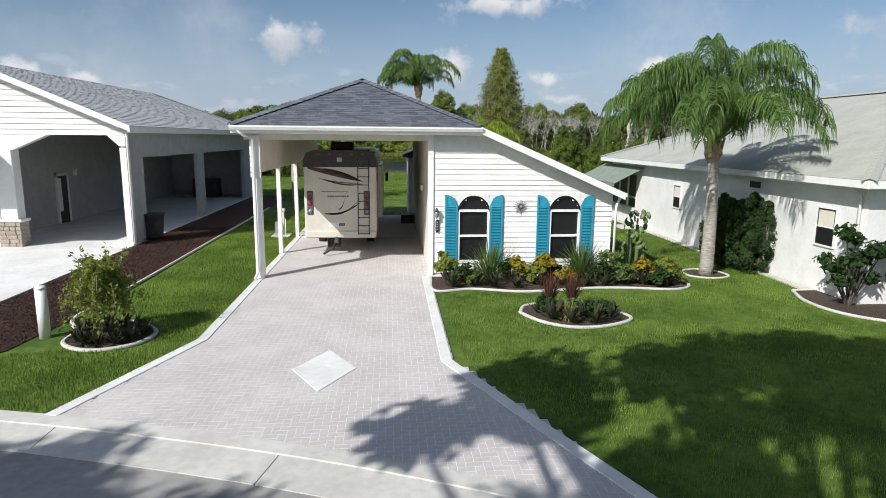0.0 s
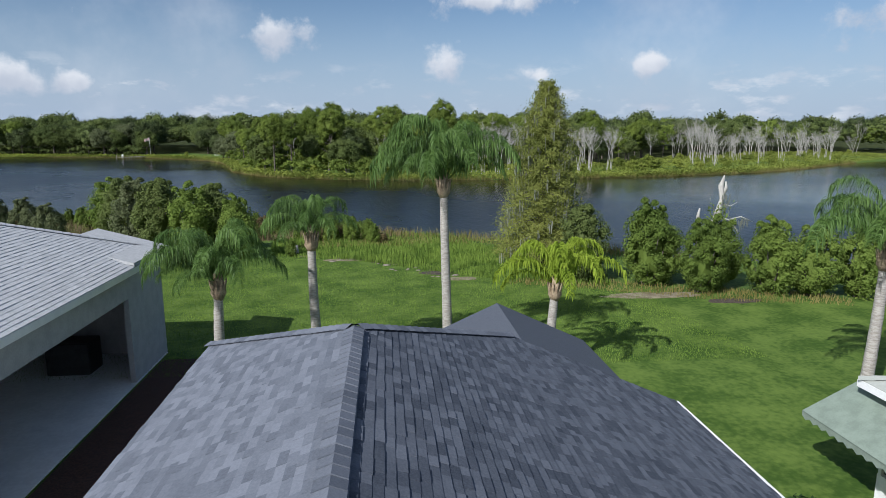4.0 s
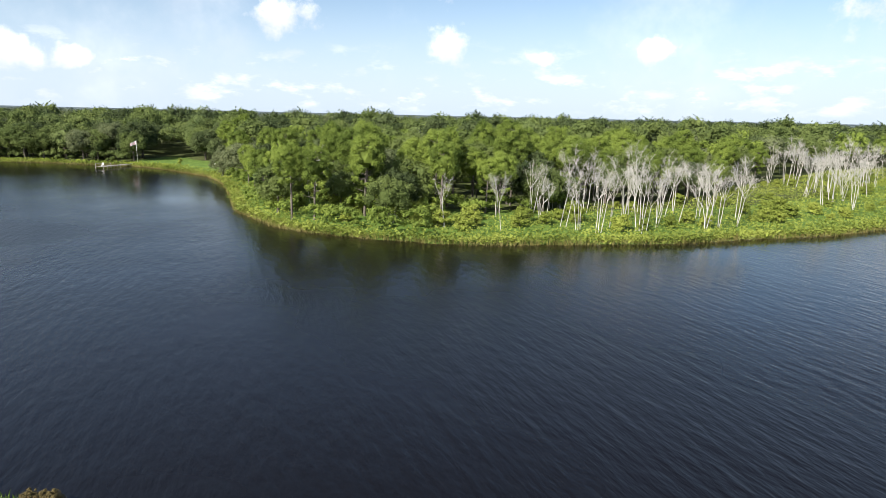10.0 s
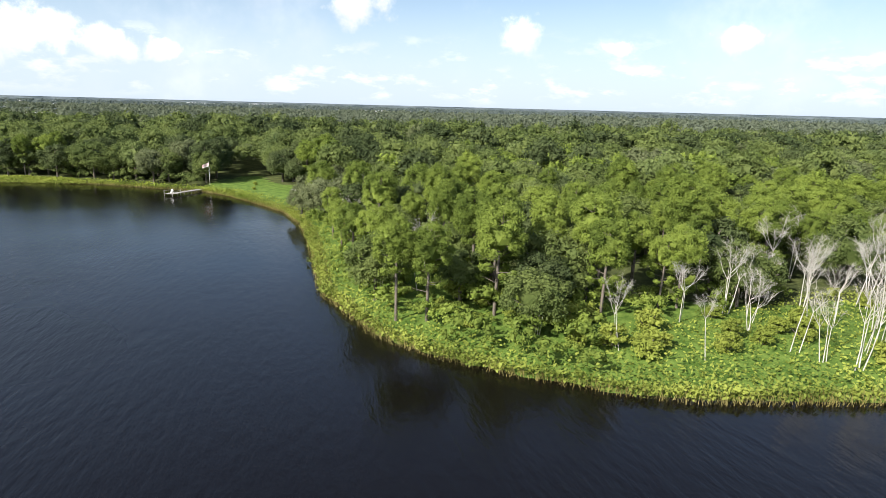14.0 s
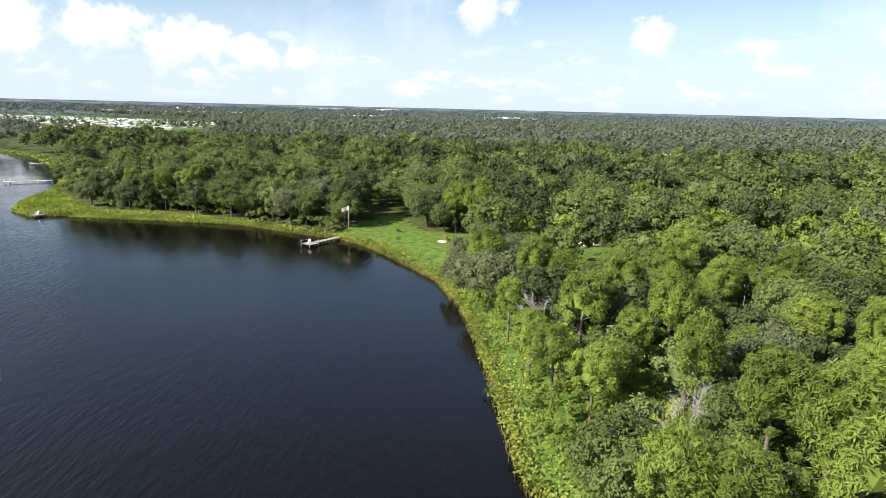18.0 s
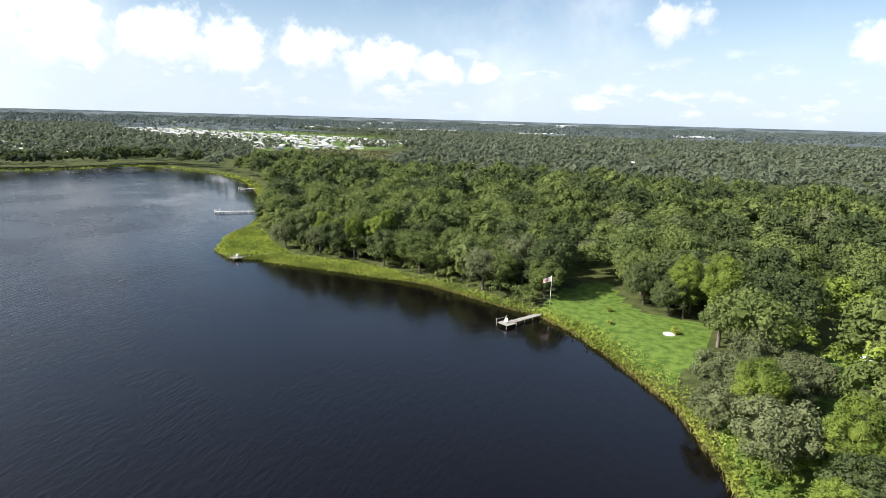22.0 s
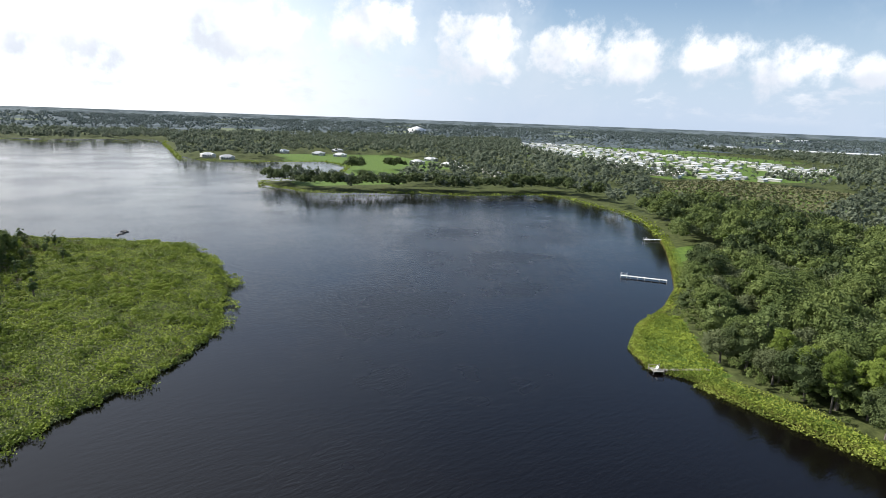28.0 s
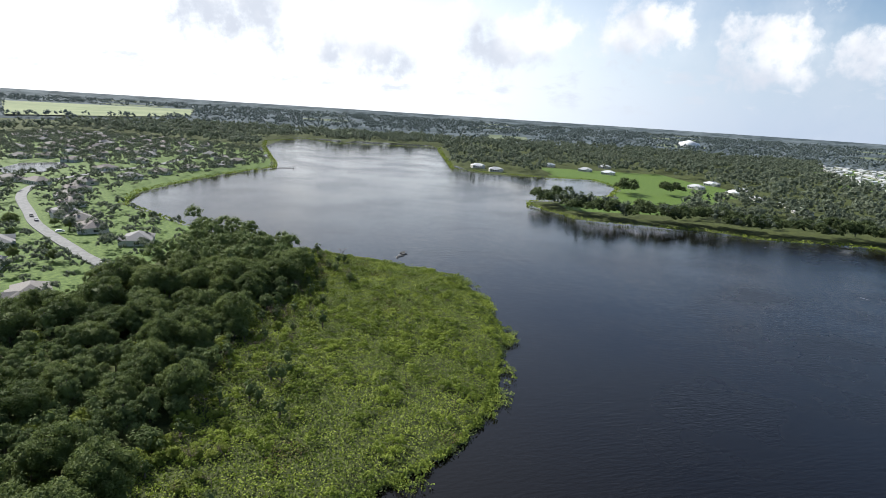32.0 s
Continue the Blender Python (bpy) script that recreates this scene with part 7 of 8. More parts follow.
# weeping tree in its bed
weep = thing("weeping_tree", "small weeping tree with yellow-green hanging foliage", "tree", (-5.55, 18.25, 0))
part("trunk", tube([(-5.55, 18.25, 0), (-5.5, 18.3, 0.6), (-5.6, 18.2, 1.1)], [0.07, 0.055, 0.04], BARK), weep)
wv = []
for k in range(46):
    a, rad = gr.uniform(0, 6.28), gr.uniform(0.25, 0.95)
    top = np.array((-5.6 + 0.35 * rad * math.cos(a), 18.2 + 0.35 * rad * math.sin(a), 1.15 + 0.55 * gr.random()))
    end = np.array((-5.6 + rad * math.cos(a), 18.2 + rad * math.sin(a), gr.uniform(0.35, 0.95)))
    mid = (top + end) / 2 + (0, 0, 0.4)
    part("branch", tube([(-5.6, 18.2, 1.05), tuple(top), tuple(mid), tuple(end)], [0.02, 0.014, 0.01, 0.005], BARK, 4), weep)
    n = 90
    t = gr.random(n)[:, None]
    c = (1 - t) ** 2 * top + 2 * t * (1 - t) * mid + t ** 2 * end + gr.normal(size=(n, 3)) * 0.06
    wv.append(leaves(c, gr.normal(size=(n, 3)), 0.055, gr, 0.4))
for k in range(7):
    a = k * 0.9
    top = np.array((-5.6, 18.2, 1.2))
    end = top + (0.55 * math.cos(a), 0.55 * math.sin(a), 0.65)
    part("branch", tube([tuple(top), tuple(end)], [0.015, 0.004], BARK, 4), weep)
    c = top + (end - top) * gr.random((40, 1)) + gr.normal(size=(40, 3)) * 0.04
    wv.append(leaves(c, gr.normal(size=(40, 3)), 0.05, gr, 0.4))
v, f = join(wv)
part("foliage", mesh_of("foliage", v, f, [SCRUB]), weep)
bollard = thing("white_bollard", "short round white post in the mulch", "bollard", (-6.9, 18.3, 0))
part("post", tube([(-6.9, 18.3, 0), (-6.9, 18.3, 1.05)], 0.11, TRIM, 14), bollard)
part("cap", tube([(-6.9, 18.3, 1.05), (-6.9, 18.3, 1.1)], [0.12, 0.09], TRIM, 14), bollard)


# ---- palms ----
def frond_mesh(seed, length, mat, rise, leaflet=0.8, pairs=105, broad=0.016, fall=80.0, bend=1.7):
    """One feather frond from the origin along +x: a stalk that climbs at first and bows over, with twisted leaflets hanging from both sides."""
    r = np.random.default_rng(seed)
    pts, at = [np.zeros(3)], np.zeros(3)
    steps_on = 16
    for k in range(steps_on):
        s = (k + 0.5) / steps_on
        a = radians(rise - (rise + fall) * s ** bend)
        at = at + np.array((math.cos(a), 0, math.sin(a))) * length / steps_on
        pts.append(at)
    v0, f0 = limb(pts, [0.04 * (1 - 0.88 * k / steps_on) for k in range(steps_on + 1)], 4)
    parts = [(v0, f0)]
    p = np.array(pts)
    for k in range(2 * pairs):
        s = 0.15 + 0.84 * (k / (2 * pairs))
        q = s * steps_on
        i = min(int(q), steps_on - 1)
        base = p[i] + (p[i + 1] - p[i]) * (q - i)
        along = (p[i + 1] - p[i]) / np.linalg.norm(p[i + 1] - p[i])
        L = leaflet * (0.4 + 0.6 * math.sin(math.pi * min(1, 0.12 + s * 0.8))) * r.uniform(0.7, 1.2)
        way = np.array((0, 1.0 if k % 2 else -1.0, 0)) * r.uniform(0.5, 1.0) + along * r.uniform(0.2, 0.8) + np.array((0, 0, r.uniform(-0.3, 0.8)))
        way /= np.linalg.norm(way)
        sag = r.uniform(0.55, 1.1)
        mid = base + way * L * 0.3
        low = mid + (way * 0.5 + np.array((0, 0, -sag))) * L * 0.32
        end = low + np.array((way[0] * 0.15, way[1] * 0.15, -sag)) * L * 0.42
        w = np.cross(way + np.array((0, 0, -0.6)), r.normal(size=3))
        w *= broad / (np.linalg.norm(w) + 1e-9)
        parts.append((np.array([base - w * 0.5, base + w * 0.5, mid + w, mid - w, low + w * 0.8, low - w * 0.8, end + w * 0.1, end - w * 0.1]), np.array([[0, 1, 2, 3], [3, 2, 4, 5], [5, 4, 6, 7]])))
    v, f = join(parts)
    return mesh_of("frond", v, f, [mat])


RISES = (88, 85, 80, 75, 68, 60, 52, 44)
FRONDS = [frond_mesh(k + 1, 4.2 - 0.05 * k, FROND, e, 0.9, 165, 0.012, 85 - 2 * k, (2.6, 2.2, 1.9, 1.7)[min(k, 3)]) for k, e in enumerate(RISES)]
YOUNG = [frond_mesh(k + 11, 2.9, YELLOWFROND, e, 0.5, 80, 0.02) for k, e in enumerate(RISES)]


def palm(x, y, tall, size, fronds, label, n=26, seed=0, husk=True, wind=0.0):
    r = np.random.default_rng(seed)
    ob = thing("palm_tree", label, "palm tree", (x, y, 0), "queen palms")
    ringed = []
    for k in range(15):
        s = k / 14
        ringed.append((x + 0.12 * math.sin(s * 2 + seed), y, tall * s))
    part("trunk", tube(ringed, [0.21 - 0.06 * k / 14 + (0.006 if k % 2 else 0) for k in range(15)], PALMTRUNK, 12), ob)
    tx, ty = ringed[-1][0], y
    if husk:
        part("crown_base", tube([(tx, ty, tall - 0.35), (tx, ty, tall - 0.1), (tx, ty, tall + 0.25), (tx, ty, tall + 0.9)], [0.15, 0.27, 0.22, 0.08], HUSK, 10), ob)
        for k in range(11):
            a = k * 0.6
            part("leaf_stub", tube([(tx + 0.17 * math.cos(a), ty + 0.17 * math.sin(a), tall - 0.15), (tx + 0.3 * math.cos(a), ty + 0.3 * math.sin(a), tall + 0.4)], [0.06, 0.02], HUSK, 5), ob)
    for k in range(n):
        a = k * 2.399 + r.uniform(-0.25, 0.25)
        a -= wind * math.sin(a - math.pi) * 0.9
        f = part("frond", fronds[min(int(len(fronds) * k / n), len(fronds) - 1)], ob)
        s = size * r.uniform(0.72, 1.05)
        turn = Euler((r.uniform(-0.15, 0.15), r.uniform(-0.08, 0.08), a)).to_matrix().to_4x4()
        f.matrix_basis = Matrix.Translation((tx + 0.1 * math.cos(a), ty + 0.1 * math.sin(a), tall + 0.3)) @ turn @ Matrix.Scale(s, 4)
    return ob


palm(10.0, 23.5, 3.85, 1.06, FRONDS, "queen palm with arching green fronds and a pale ringed trunk", 42, 1)
palm(2.25, 48.3, 7.2, 0.93, FRONDS, "tall queen palm behind the house with hanging fronds", 36, 2, wind=1.0)
palm(-2.8, 48.2, 5.2, 0.62, FRONDS, "queen palm in the back lawn with wind-bent fronds", 24, 3, wind=0.8)
palm(-5.9, 46.2, 3.9, 0.78, FRONDS, "queen palm beside the neighbouring roof", 26, 4, wind=0.7)
palm(6.3, 47.2, 3.3, 1.12, YOUNG, "young yellow-green palm in the back lawn", 18, 5)
palm(16.1, 43.0, 5.2, 0.95, FRONDS, "queen palm behind the green-roofed house", 22, 6)

# the street trees behind the road, whose dappled shade falls on the lawn
def street_kind(seed, tall, wide, lobes):
    r = np.random.default_rng(seed)
    spots, tubes = [], [limb([(0, 0, -0.3), (0.1, 0, tall * 0.3), (0.2, 0.1, tall * 0.6)], [0.35, 0.28, 0.16])]
    for k in range(lobes):
        a, rad = 2.4 * k + r.uniform(-0.4, 0.4), wide * math.sqrt((k + 0.4) / lobes)
        z = tall * (0.9 - 0.3 * (rad / wide) ** 2) + r.uniform(-1.6, 0.6)
        spots.append((rad * math.cos(a), rad * math.sin(a), z, r.uniform(0.7, 1.25)))
        tubes.append(limb([(0.1, 0, tall * r.uniform(0.35, 0.55)), (rad * 0.5 * math.cos(a), rad * 0.5 * math.sin(a), z - 1.6), (rad * math.cos(a), rad * math.sin(a), z)], [0.12, 0.08, 0.03], 5))
    return join(tubes), crown(r, spots, 150, 0.3, 0.75, 0.8), OAK


STREET = tree_meshes("street", street_kind(91, 14.5, 6.2, 62), BARK)
plant("street_oak", STREET, -2.9, 1.9, 0.0, 0.4, 1.0, "tall leafy street oak beside the road", "tree", "street oaks")
plant("street_oak", STREET, -14.6, 0.5, 0.0, 2.1, 0.8, "tall leafy street oak beside the road", "tree", "street oaks")


# ---- the grey-roofed house beside the mulch strip ----
nb = thing("neighbour_house", "white house with a grey shingled roof and a deep open carport", "house", (-14, 40, 0))
NX, NE = -9.2, 4.5
SL = 0.425
NR = NE + SL * 5.3
ridge_a, ridge_b = (-14.5, 28.9, NR), (-14.5, 45.6, NR)
right = [(NX, 51.2, NE), (NX, 28.9, NE), ridge_a, ridge_b]
left = [(-19.8, 28.9, NE), (-19.8, 51.2, NE), ridge_b, ridge_a]
rear = [(-19.8, 51.2, NE), (NX, 51.2, NE), ridge_b]
nroof = part("roof", prism(right, (0, 0, -0.12), GREYSHINGLE), nb, "grey shingled roof")
part("deck", prism(left, (0, 0, -0.12), GREYSHINGLE), nroof)
part("deck", prism(rear, (0, 0, -0.12), GREYSHINGLE), nroof)
part("right_slope", slabs_mesh(shingle_slabs(right, 0.16, 0.42, rr), GREYSHINGLE), nroof)["kind"] = "stuff"
part("back_slope", slabs_mesh(shingle_slabs(rear, 0.16, 0.42, rr), GREYSHINGLE), nroof)["kind"] = "stuff"
cap_line((NX, 51.2, NE), ridge_b, GREYSHINGLE, nroof, rr, step=0.3)
part("gable", prism(at_y([(-19.6, 4.3), (-9.5, 4.3), (-9.5, NE - 0.1), (-14.5, NR - 0.15), (-19.6, NE - 0.1)], 29.3), (0, 0.12, 0), WHITE), nb)
for k in range(11):
    z = 4.15 + 0.2 * k
    half = (NR - 0.2 - z) / SL
    if half > 0.4:
        part("board", prism(at_y([(-14.5 - min(5.1, half), z), (-14.5 + min(4.95, half), z), (-14.5 + min(4.95, half - 0.4), z + 0.176), (-14.5 - min(5.1, half - 0.4), z + 0.176)], 29.26), (0, 0.03, 0), WHITE), nb)
part("rake_board", prism([(-9.15, 28.88, NE), (-14.5, 28.88, NR), (-14.5, 28.88, NR - 0.22), (-9.15, 28.88, NE - 0.22)], (0, 0.05, 0), TRIM), nb)
part("rake_board", prism([(-19.85, 28.88, NE), (-14.5, 28.88, NR), (-14.5, 28.88, NR - 0.22), (-19.85, 28.88, NE - 0.22)], (0, 0.05, 0), TRIM), nb)
part("arch_header", prism(at_y([(-14.3, 4.3), (-13.65, 4.3), (-9.5, 4.3), (-9.5, 3.75), (-9.72, 3.75), (-10.15, 4.16), (-12.2, 4.16), (-13.6, 3.54), (-14.3, 3.54)], 29.27), (0, 0.3, 0), WHITE), nb)
part("eave_board", box(-9.24, -9.18, 28.9, 51.2, NE - 0.22, NE - 0.02, TRIM), nb)
part("soffit", box(-9.6, -9.2, 29.2, 51.2, NE - 0.25, NE - 0.2, TRIM), nb)
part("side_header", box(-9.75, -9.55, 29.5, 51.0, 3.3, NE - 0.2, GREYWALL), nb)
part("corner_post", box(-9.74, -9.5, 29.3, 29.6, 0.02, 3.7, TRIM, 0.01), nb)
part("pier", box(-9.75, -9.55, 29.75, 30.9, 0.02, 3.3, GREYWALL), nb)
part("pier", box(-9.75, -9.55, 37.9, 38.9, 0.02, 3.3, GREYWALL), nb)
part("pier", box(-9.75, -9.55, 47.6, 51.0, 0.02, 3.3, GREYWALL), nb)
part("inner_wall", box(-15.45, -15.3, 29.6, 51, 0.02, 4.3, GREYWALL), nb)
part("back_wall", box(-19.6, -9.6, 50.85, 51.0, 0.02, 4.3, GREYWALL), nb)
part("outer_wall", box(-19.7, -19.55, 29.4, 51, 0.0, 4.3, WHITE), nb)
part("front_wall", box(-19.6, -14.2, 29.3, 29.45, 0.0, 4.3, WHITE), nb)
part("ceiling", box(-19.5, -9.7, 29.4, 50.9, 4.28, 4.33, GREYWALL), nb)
part("floor_slab", box(-15.3, -9.5, 29.3, 50.9, -0.05, 0.03, WHITECON), nb)
ndoor = part("door", box(-15.29, -15.24, 35.45, 36.3, 0.03, 2.25, DARKPANE), nb)
for y0, y1, z0, z1 in ((35.33, 35.45, 0.03, 2.4), (36.3, 36.42, 0.03, 2.4), (35.33, 36.42, 2.25, 2.4)):
    part("door_frame", box(-15.3, -15.21, y0, y1, z0, z1, TRIM), ndoor)
part("sidelight", box(-15.27, -15.22, 35.5, 35.75, 0.6, 2.15, TRIM), ndoor)
nwin = part("window", box(-15.29, -15.25, 44.0, 45.2, 0.9, 2.3, DARKPANE), nb)
part("window_frame", box(-15.3, -15.24, 43.9, 45.3, 2.3, 2.4, TRIM), nwin)
part("wall_light", box(-15.28, -15.12, 37.0, 37.15, 2.2, 2.5, TRIM, 0.02), nb)
column = part("stone_column", box(-14.25, -13.35, 29.1, 29.75, 0.95, 1.05, TRIM, 0.02), nb)
part("shaft", box(-14.1, -13.5, 29.2, 29.7, 1.05, 3.6, TRIM, 0.02), column)
for k in range(6):
    at = -14.2
    while at < -13.42:
        w = min(rr.uniform(0.18, 0.42), -13.4 - at)
        part("stone", box(at + 0.008, at + w - 0.008, 29.12 - 0.02 * rr.random(), 29.7, 0.02 + 0.155 * k, 0.165 + 0.155 * k, STONE, 0.012), column)
        at += w
part("low_roof", prism([(-19, 27.6, 3.4), (-13.9, 27.6, 3.4), (-14.4, 29.3, 3.95), (-19, 29.3, 3.95)], (0, 0, -0.12), GREYSHINGLE), nb)
part("low_fascia", box(-19, -13.9, 27.55, 27.6, 3.2, 3.4, TRIM), nb)
part("downspout", tube([(-9.45, 29.2, 4.3), (-9.42, 29.25, 4.1), (-9.42, 29.25, 0.1)], 0.04, TRIM), nb)
part("ridge_block", prism([(NX, 47.5, NE + 0.15), (-12.0, 47.5, NE + 0.9), (-12.0, 51.2, NE + 0.9), (NX, 51.2, NE + 0.15)], (0, 0, -0.1), GREYSHINGLE), nroof)
pad = new("neighbour_driveway", prism(at_z([(-15.3, 29.3), (-15.3, 15.9), (-9.5, 15.0), (-9.5, 29.3)], -0.05), (0, 0, 0.08), WHITECON))
tagged(pad, "white concrete driveway of the neighbouring house", "driveway", kind="structure")
bin_ = thing("trash_bin", "black wheeled bin leaning by the carport post", "bin", (-9.25, 30.9, 0))
part("bin_body", prism(at_y([(-9.5, 0.1), (-9.05, 0.1), (-8.98, 1.0), (-9.55, 1.0)], 30.6), (0, 0.55, 0), BLACK, 0.02), bin_)
part("bin_lid", box(-9.58, -8.94, 30.55, 31.2, 1.0, 1.07, BLACK, 0.02), bin_)
for y in (30.65, 31.05):
    part("bin_wheel", tube([(-9.5, y, 0.1), (-9.44, y, 0.1)], 0.1, RUBBER, 10), bin_)
cart = thing("stored_crates", "dark stored boxes at the back of the neighbouring carport", "boxes", (-12, 48, 0))
part("crate_body", box(-13.2, -11.6, 48.5, 49.6, 0.03, 1.3, BLACK, 0.03), cart)

# ---- the green-roofed house beyond the lawn ----
rh = thing("green_roof_house", "white house with a pale green shingled roof and a canvas awning", "house", (17, 29, 0))
gx0, gx1, gy0, gy1, ge = 11.7, 25.3, 19.3, 38.3, 3.25
gr_z = ge + 0.4 * 6.8
ga, gb = (18.5, 26.1, gr_z), (18.5, 31.5, gr_z)
west = [(gx0, gy1, ge), (gx0, gy0, ge), ga, gb]
north = [(gx1, gy1, ge), (gx0, gy1, ge), gb]
south = [(gx0, gy0, ge), (gx1, gy0, ge), ga]
groof = part("roof", prism(west, (0, 0, -0.12), GREENROOF), rh, "pale green shingled roof")
for face in (north, south, [(gx1, gy0, ge), (gx1, gy1, ge), gb, ga]):
    part("deck", prism(face, (0, 0, -0.12), GREENROOF), groof)
for face, nm in ((west, "west_slope"), (north, "north_slope"), (south, "south_slope")):
    part(nm, slabs_mesh(shingle_slabs(face, 0.15, 0.6, rr, 0.0025), GREENROOF), groof)["kind"] = "stuff"
for a, b in (((gx0, gy1, ge), gb), ((gx0, gy0, ge), ga), (ga, gb)):
    cap_line(a, b, GREENROOF, groof, rr, step=0.3)
part("west_wall", box(12.2, 12.35, 19.8, 34.4, 0.0, ge - 0.1, WHITE), rh)
part("south_wall", box(12.35, 25, 19.8, 19.95, 0.0, ge - 0.1, WHITE), rh)
part("north_wall", box(12.35, 25, 37.75, 37.9, 0.0, ge - 0.1, WHITE), rh)
part("porch_wall", box(12.2, 12.35, 34.4, 37.9, 0.0, 0.85, WHITE), rh)
part("porch_header", box(12.2, 12.35, 34.4, 37.9, 2.5, ge - 0.1, WHITE), rh)
porch = part("porch_screen", box(12.26, 12.3, 34.5, 37.8, 0.9, 2.45, DARKPANE), rh, "dark porch screens in white frames")
for y in (34.42, 35.55, 36.7, 37.82):
    part("mullion", box(12.19, 12.36, y - 0.05, y + 0.05, 0.85, 2.5, TRIM), porch)
part("screen_rail", box(12.18, 12.37, 34.4, 37.9, 1.32, 1.4, TRIM), porch)
part("eave_board", box(gx0 - 0.03, gx0 + 0.03, gy0, gy1, ge - 0.2, ge - 0.02, TRIM), rh)
part("eave_board", box(gx0, gx1, gy0 - 0.03, gy0 + 0.03, ge - 0.2, ge - 0.02, TRIM), rh)
part("soffit", box(gx0, 12.25, gy0, gy1, ge - 0.22, ge - 0.18, TRIM), rh)
awn = part("awning", prism([(12.2, 33.6, 2.9), (12.2, 38.9, 2.9), (10.75, 38.9, 2.15), (10.75, 33.6, 2.15)], (0, 0, -0.03), AWNING), rh, "faded green canvas awning")
for k in range(18):
    y = 33.6 + k * 5.3 / 18
    part("scallop", prism(at_x([(y, 2.13), (y + 5.3 / 18, 2.13), (y + 5.3 / 18, 2.02), (y + 5.3 / 36, 1.94), (y, 2.02)], 10.75), (0.015, 0, 0), AWNING), awn)
for y, w, z0, z1 in ((30.1, 0.6, 1.4, 2.3), (21.2, 0.7, 1.35, 2.35)):
    wn = part("window", box(12.17, 12.2, y - w / 2, y + w / 2, z0, z1, DARKPANE), rh)
    part("blind", box(12.165, 12.19, y - w / 2 + 0.05, y + w / 2 - 0.05, z0 + (z1 - z0) * 0.5, z1 - 0.05, CREAM), wn)
    for a, b, c, d in ((y - w / 2 - 0.05, y - w / 2, z0 - 0.05, z1 + 0.05), (y + w / 2, y + w / 2 + 0.05, z0 - 0.05, z1 + 0.05), (y - w / 2, y + w / 2, z1, z1 + 0.05), (y - w / 2, y + w / 2, z0 - 0.05, z0), (y - w / 2, y + w / 2, (z0 + z1) / 2 - 0.02, (z0 + z1) / 2 + 0.02)):
        part("window_frame", box(12.15, 12.2, a, b, c, d, TRIM), wn)
part("vent_grille", box(12.16, 12.2, 24.4, 24.95, 2.65, 2.85, BLACK), rh)
part("foundation_edge", strip([(12.0, 37.9), (12.0, 21.5)], 0.12, 0.12, 0, 0.05, CONCRETE), rh)
part("downspout", tube([(11.85, 20.0, 3.0), (12.12, 20.0, 2.8), (12.12, 20.0, 0.1)], 0.04, TRIM), rh)
step = thing("door_step", "pale concrete step by the screened porch", "step", (11.6, 33.7, 0))
part("slab", box(11.1, 12.1, 33.2, 34.2, 0, 0.1, CONCRETE, 0.01), step)


# ---- docks, flag and things on the far lawn ----
PLANK = material("grey_plank", (0.20, 0.185, 0.165), (0.36, 0.34, 0.31), 2.0, 0.85, pieces=0.4)
PALEPLANK = material("pale_plank", (0.50, 0.49, 0.47), (0.66, 0.65, 0.63), 2.0, 0.8, pieces=0.3)
ROCK = material("wet_rock", (0.04, 0.038, 0.035), (0.11, 0.10, 0.095), 3.0, 0.7, bump=0.05)
ROOFA = material("taupe_roof", (0.16, 0.145, 0.13), (0.25, 0.23, 0.21), 2.0, 0.9, pieces=0.4)
ROOFB = material("tile_roof", (0.15, 0.13, 0.12), (0.24, 0.21, 0.19), 2.0, 0.9)
ROOFW = material("white_metal_roof", (0.60, 0.60, 0.60), (0.74, 0.74, 0.74), 0.3, 0.5)
STUCCO = material("pale_stucco", (0.50, 0.48, 0.43), (0.64, 0.62, 0.57), 0.5, 0.85)


def dock(end, shore, wide, head, mat, label):
    """A plank walk on posts from the shore to a square head."""
    a, b = Vector((*shore, LEVEL + 0.75)), Vector((*end, LEVEL + 0.75))
    d = (b - a).normalized()
    n = Vector((-d.y, d.x, 0))
    ob = thing("dock", label, "dock", (end[0], end[1], LEVEL), "docks")
    length = (b - a).length
    walk_way = part("stringer", prism([a + n * wide * 0.4, a - n * wide * 0.4, b - n * wide * 0.4, b + n * wide * 0.4], (0, 0, -0.15), mat), ob)
    k = 0.0
    while k < length:
        p = a + d * k
        part("plank", prism([p + n * wide / 2, p - n * wide / 2, p - n * wide / 2 + d * 0.27, p + n * wide / 2 + d * 0.27], (0, 0, 0.05), mat), ob)
        k += 0.3
    for k in range(int(length / 3) + 1):
        for s in (-1, 1):
            p = a + d * 3 * k + n * s * wide / 2
            part("post", tube([(p.x, p.y, LEVEL - 1), (p.x, p.y, LEVEL + 1.0)], 0.09, mat, 6), ob)
    for k in range(int(head / 0.3)):
        p = b + d * (0.3 * k)
        part("plank", prism([p + n * head / 2, p - n * head / 2, p - n * head / 2 + d * 0.27, p + n * head / 2 + d * 0.27], (0, 0, 0.06), mat), ob)
    for s in (-1, 1):
        for k in (0, head):
            p = b + d * k + n * s * head / 2
            part("post", tube([(p.x, p.y, LEVEL - 1), (p.x, p.y, LEVEL + 1.9)], 0.1, mat, 6), ob)
            if k:
                part("rail", prism([b + n * s * head / 2 + Vector((0, 0, 0.85)), b + n * s * head / 2 + d * head + Vector((0, 0, 0.85)), b + n * s * head / 2 + d * head + Vector((0, 0, 0.95)), b + n * s * head / 2 + Vector((0, 0, 0.95))], n * 0.06, mat), ob)
    return ob


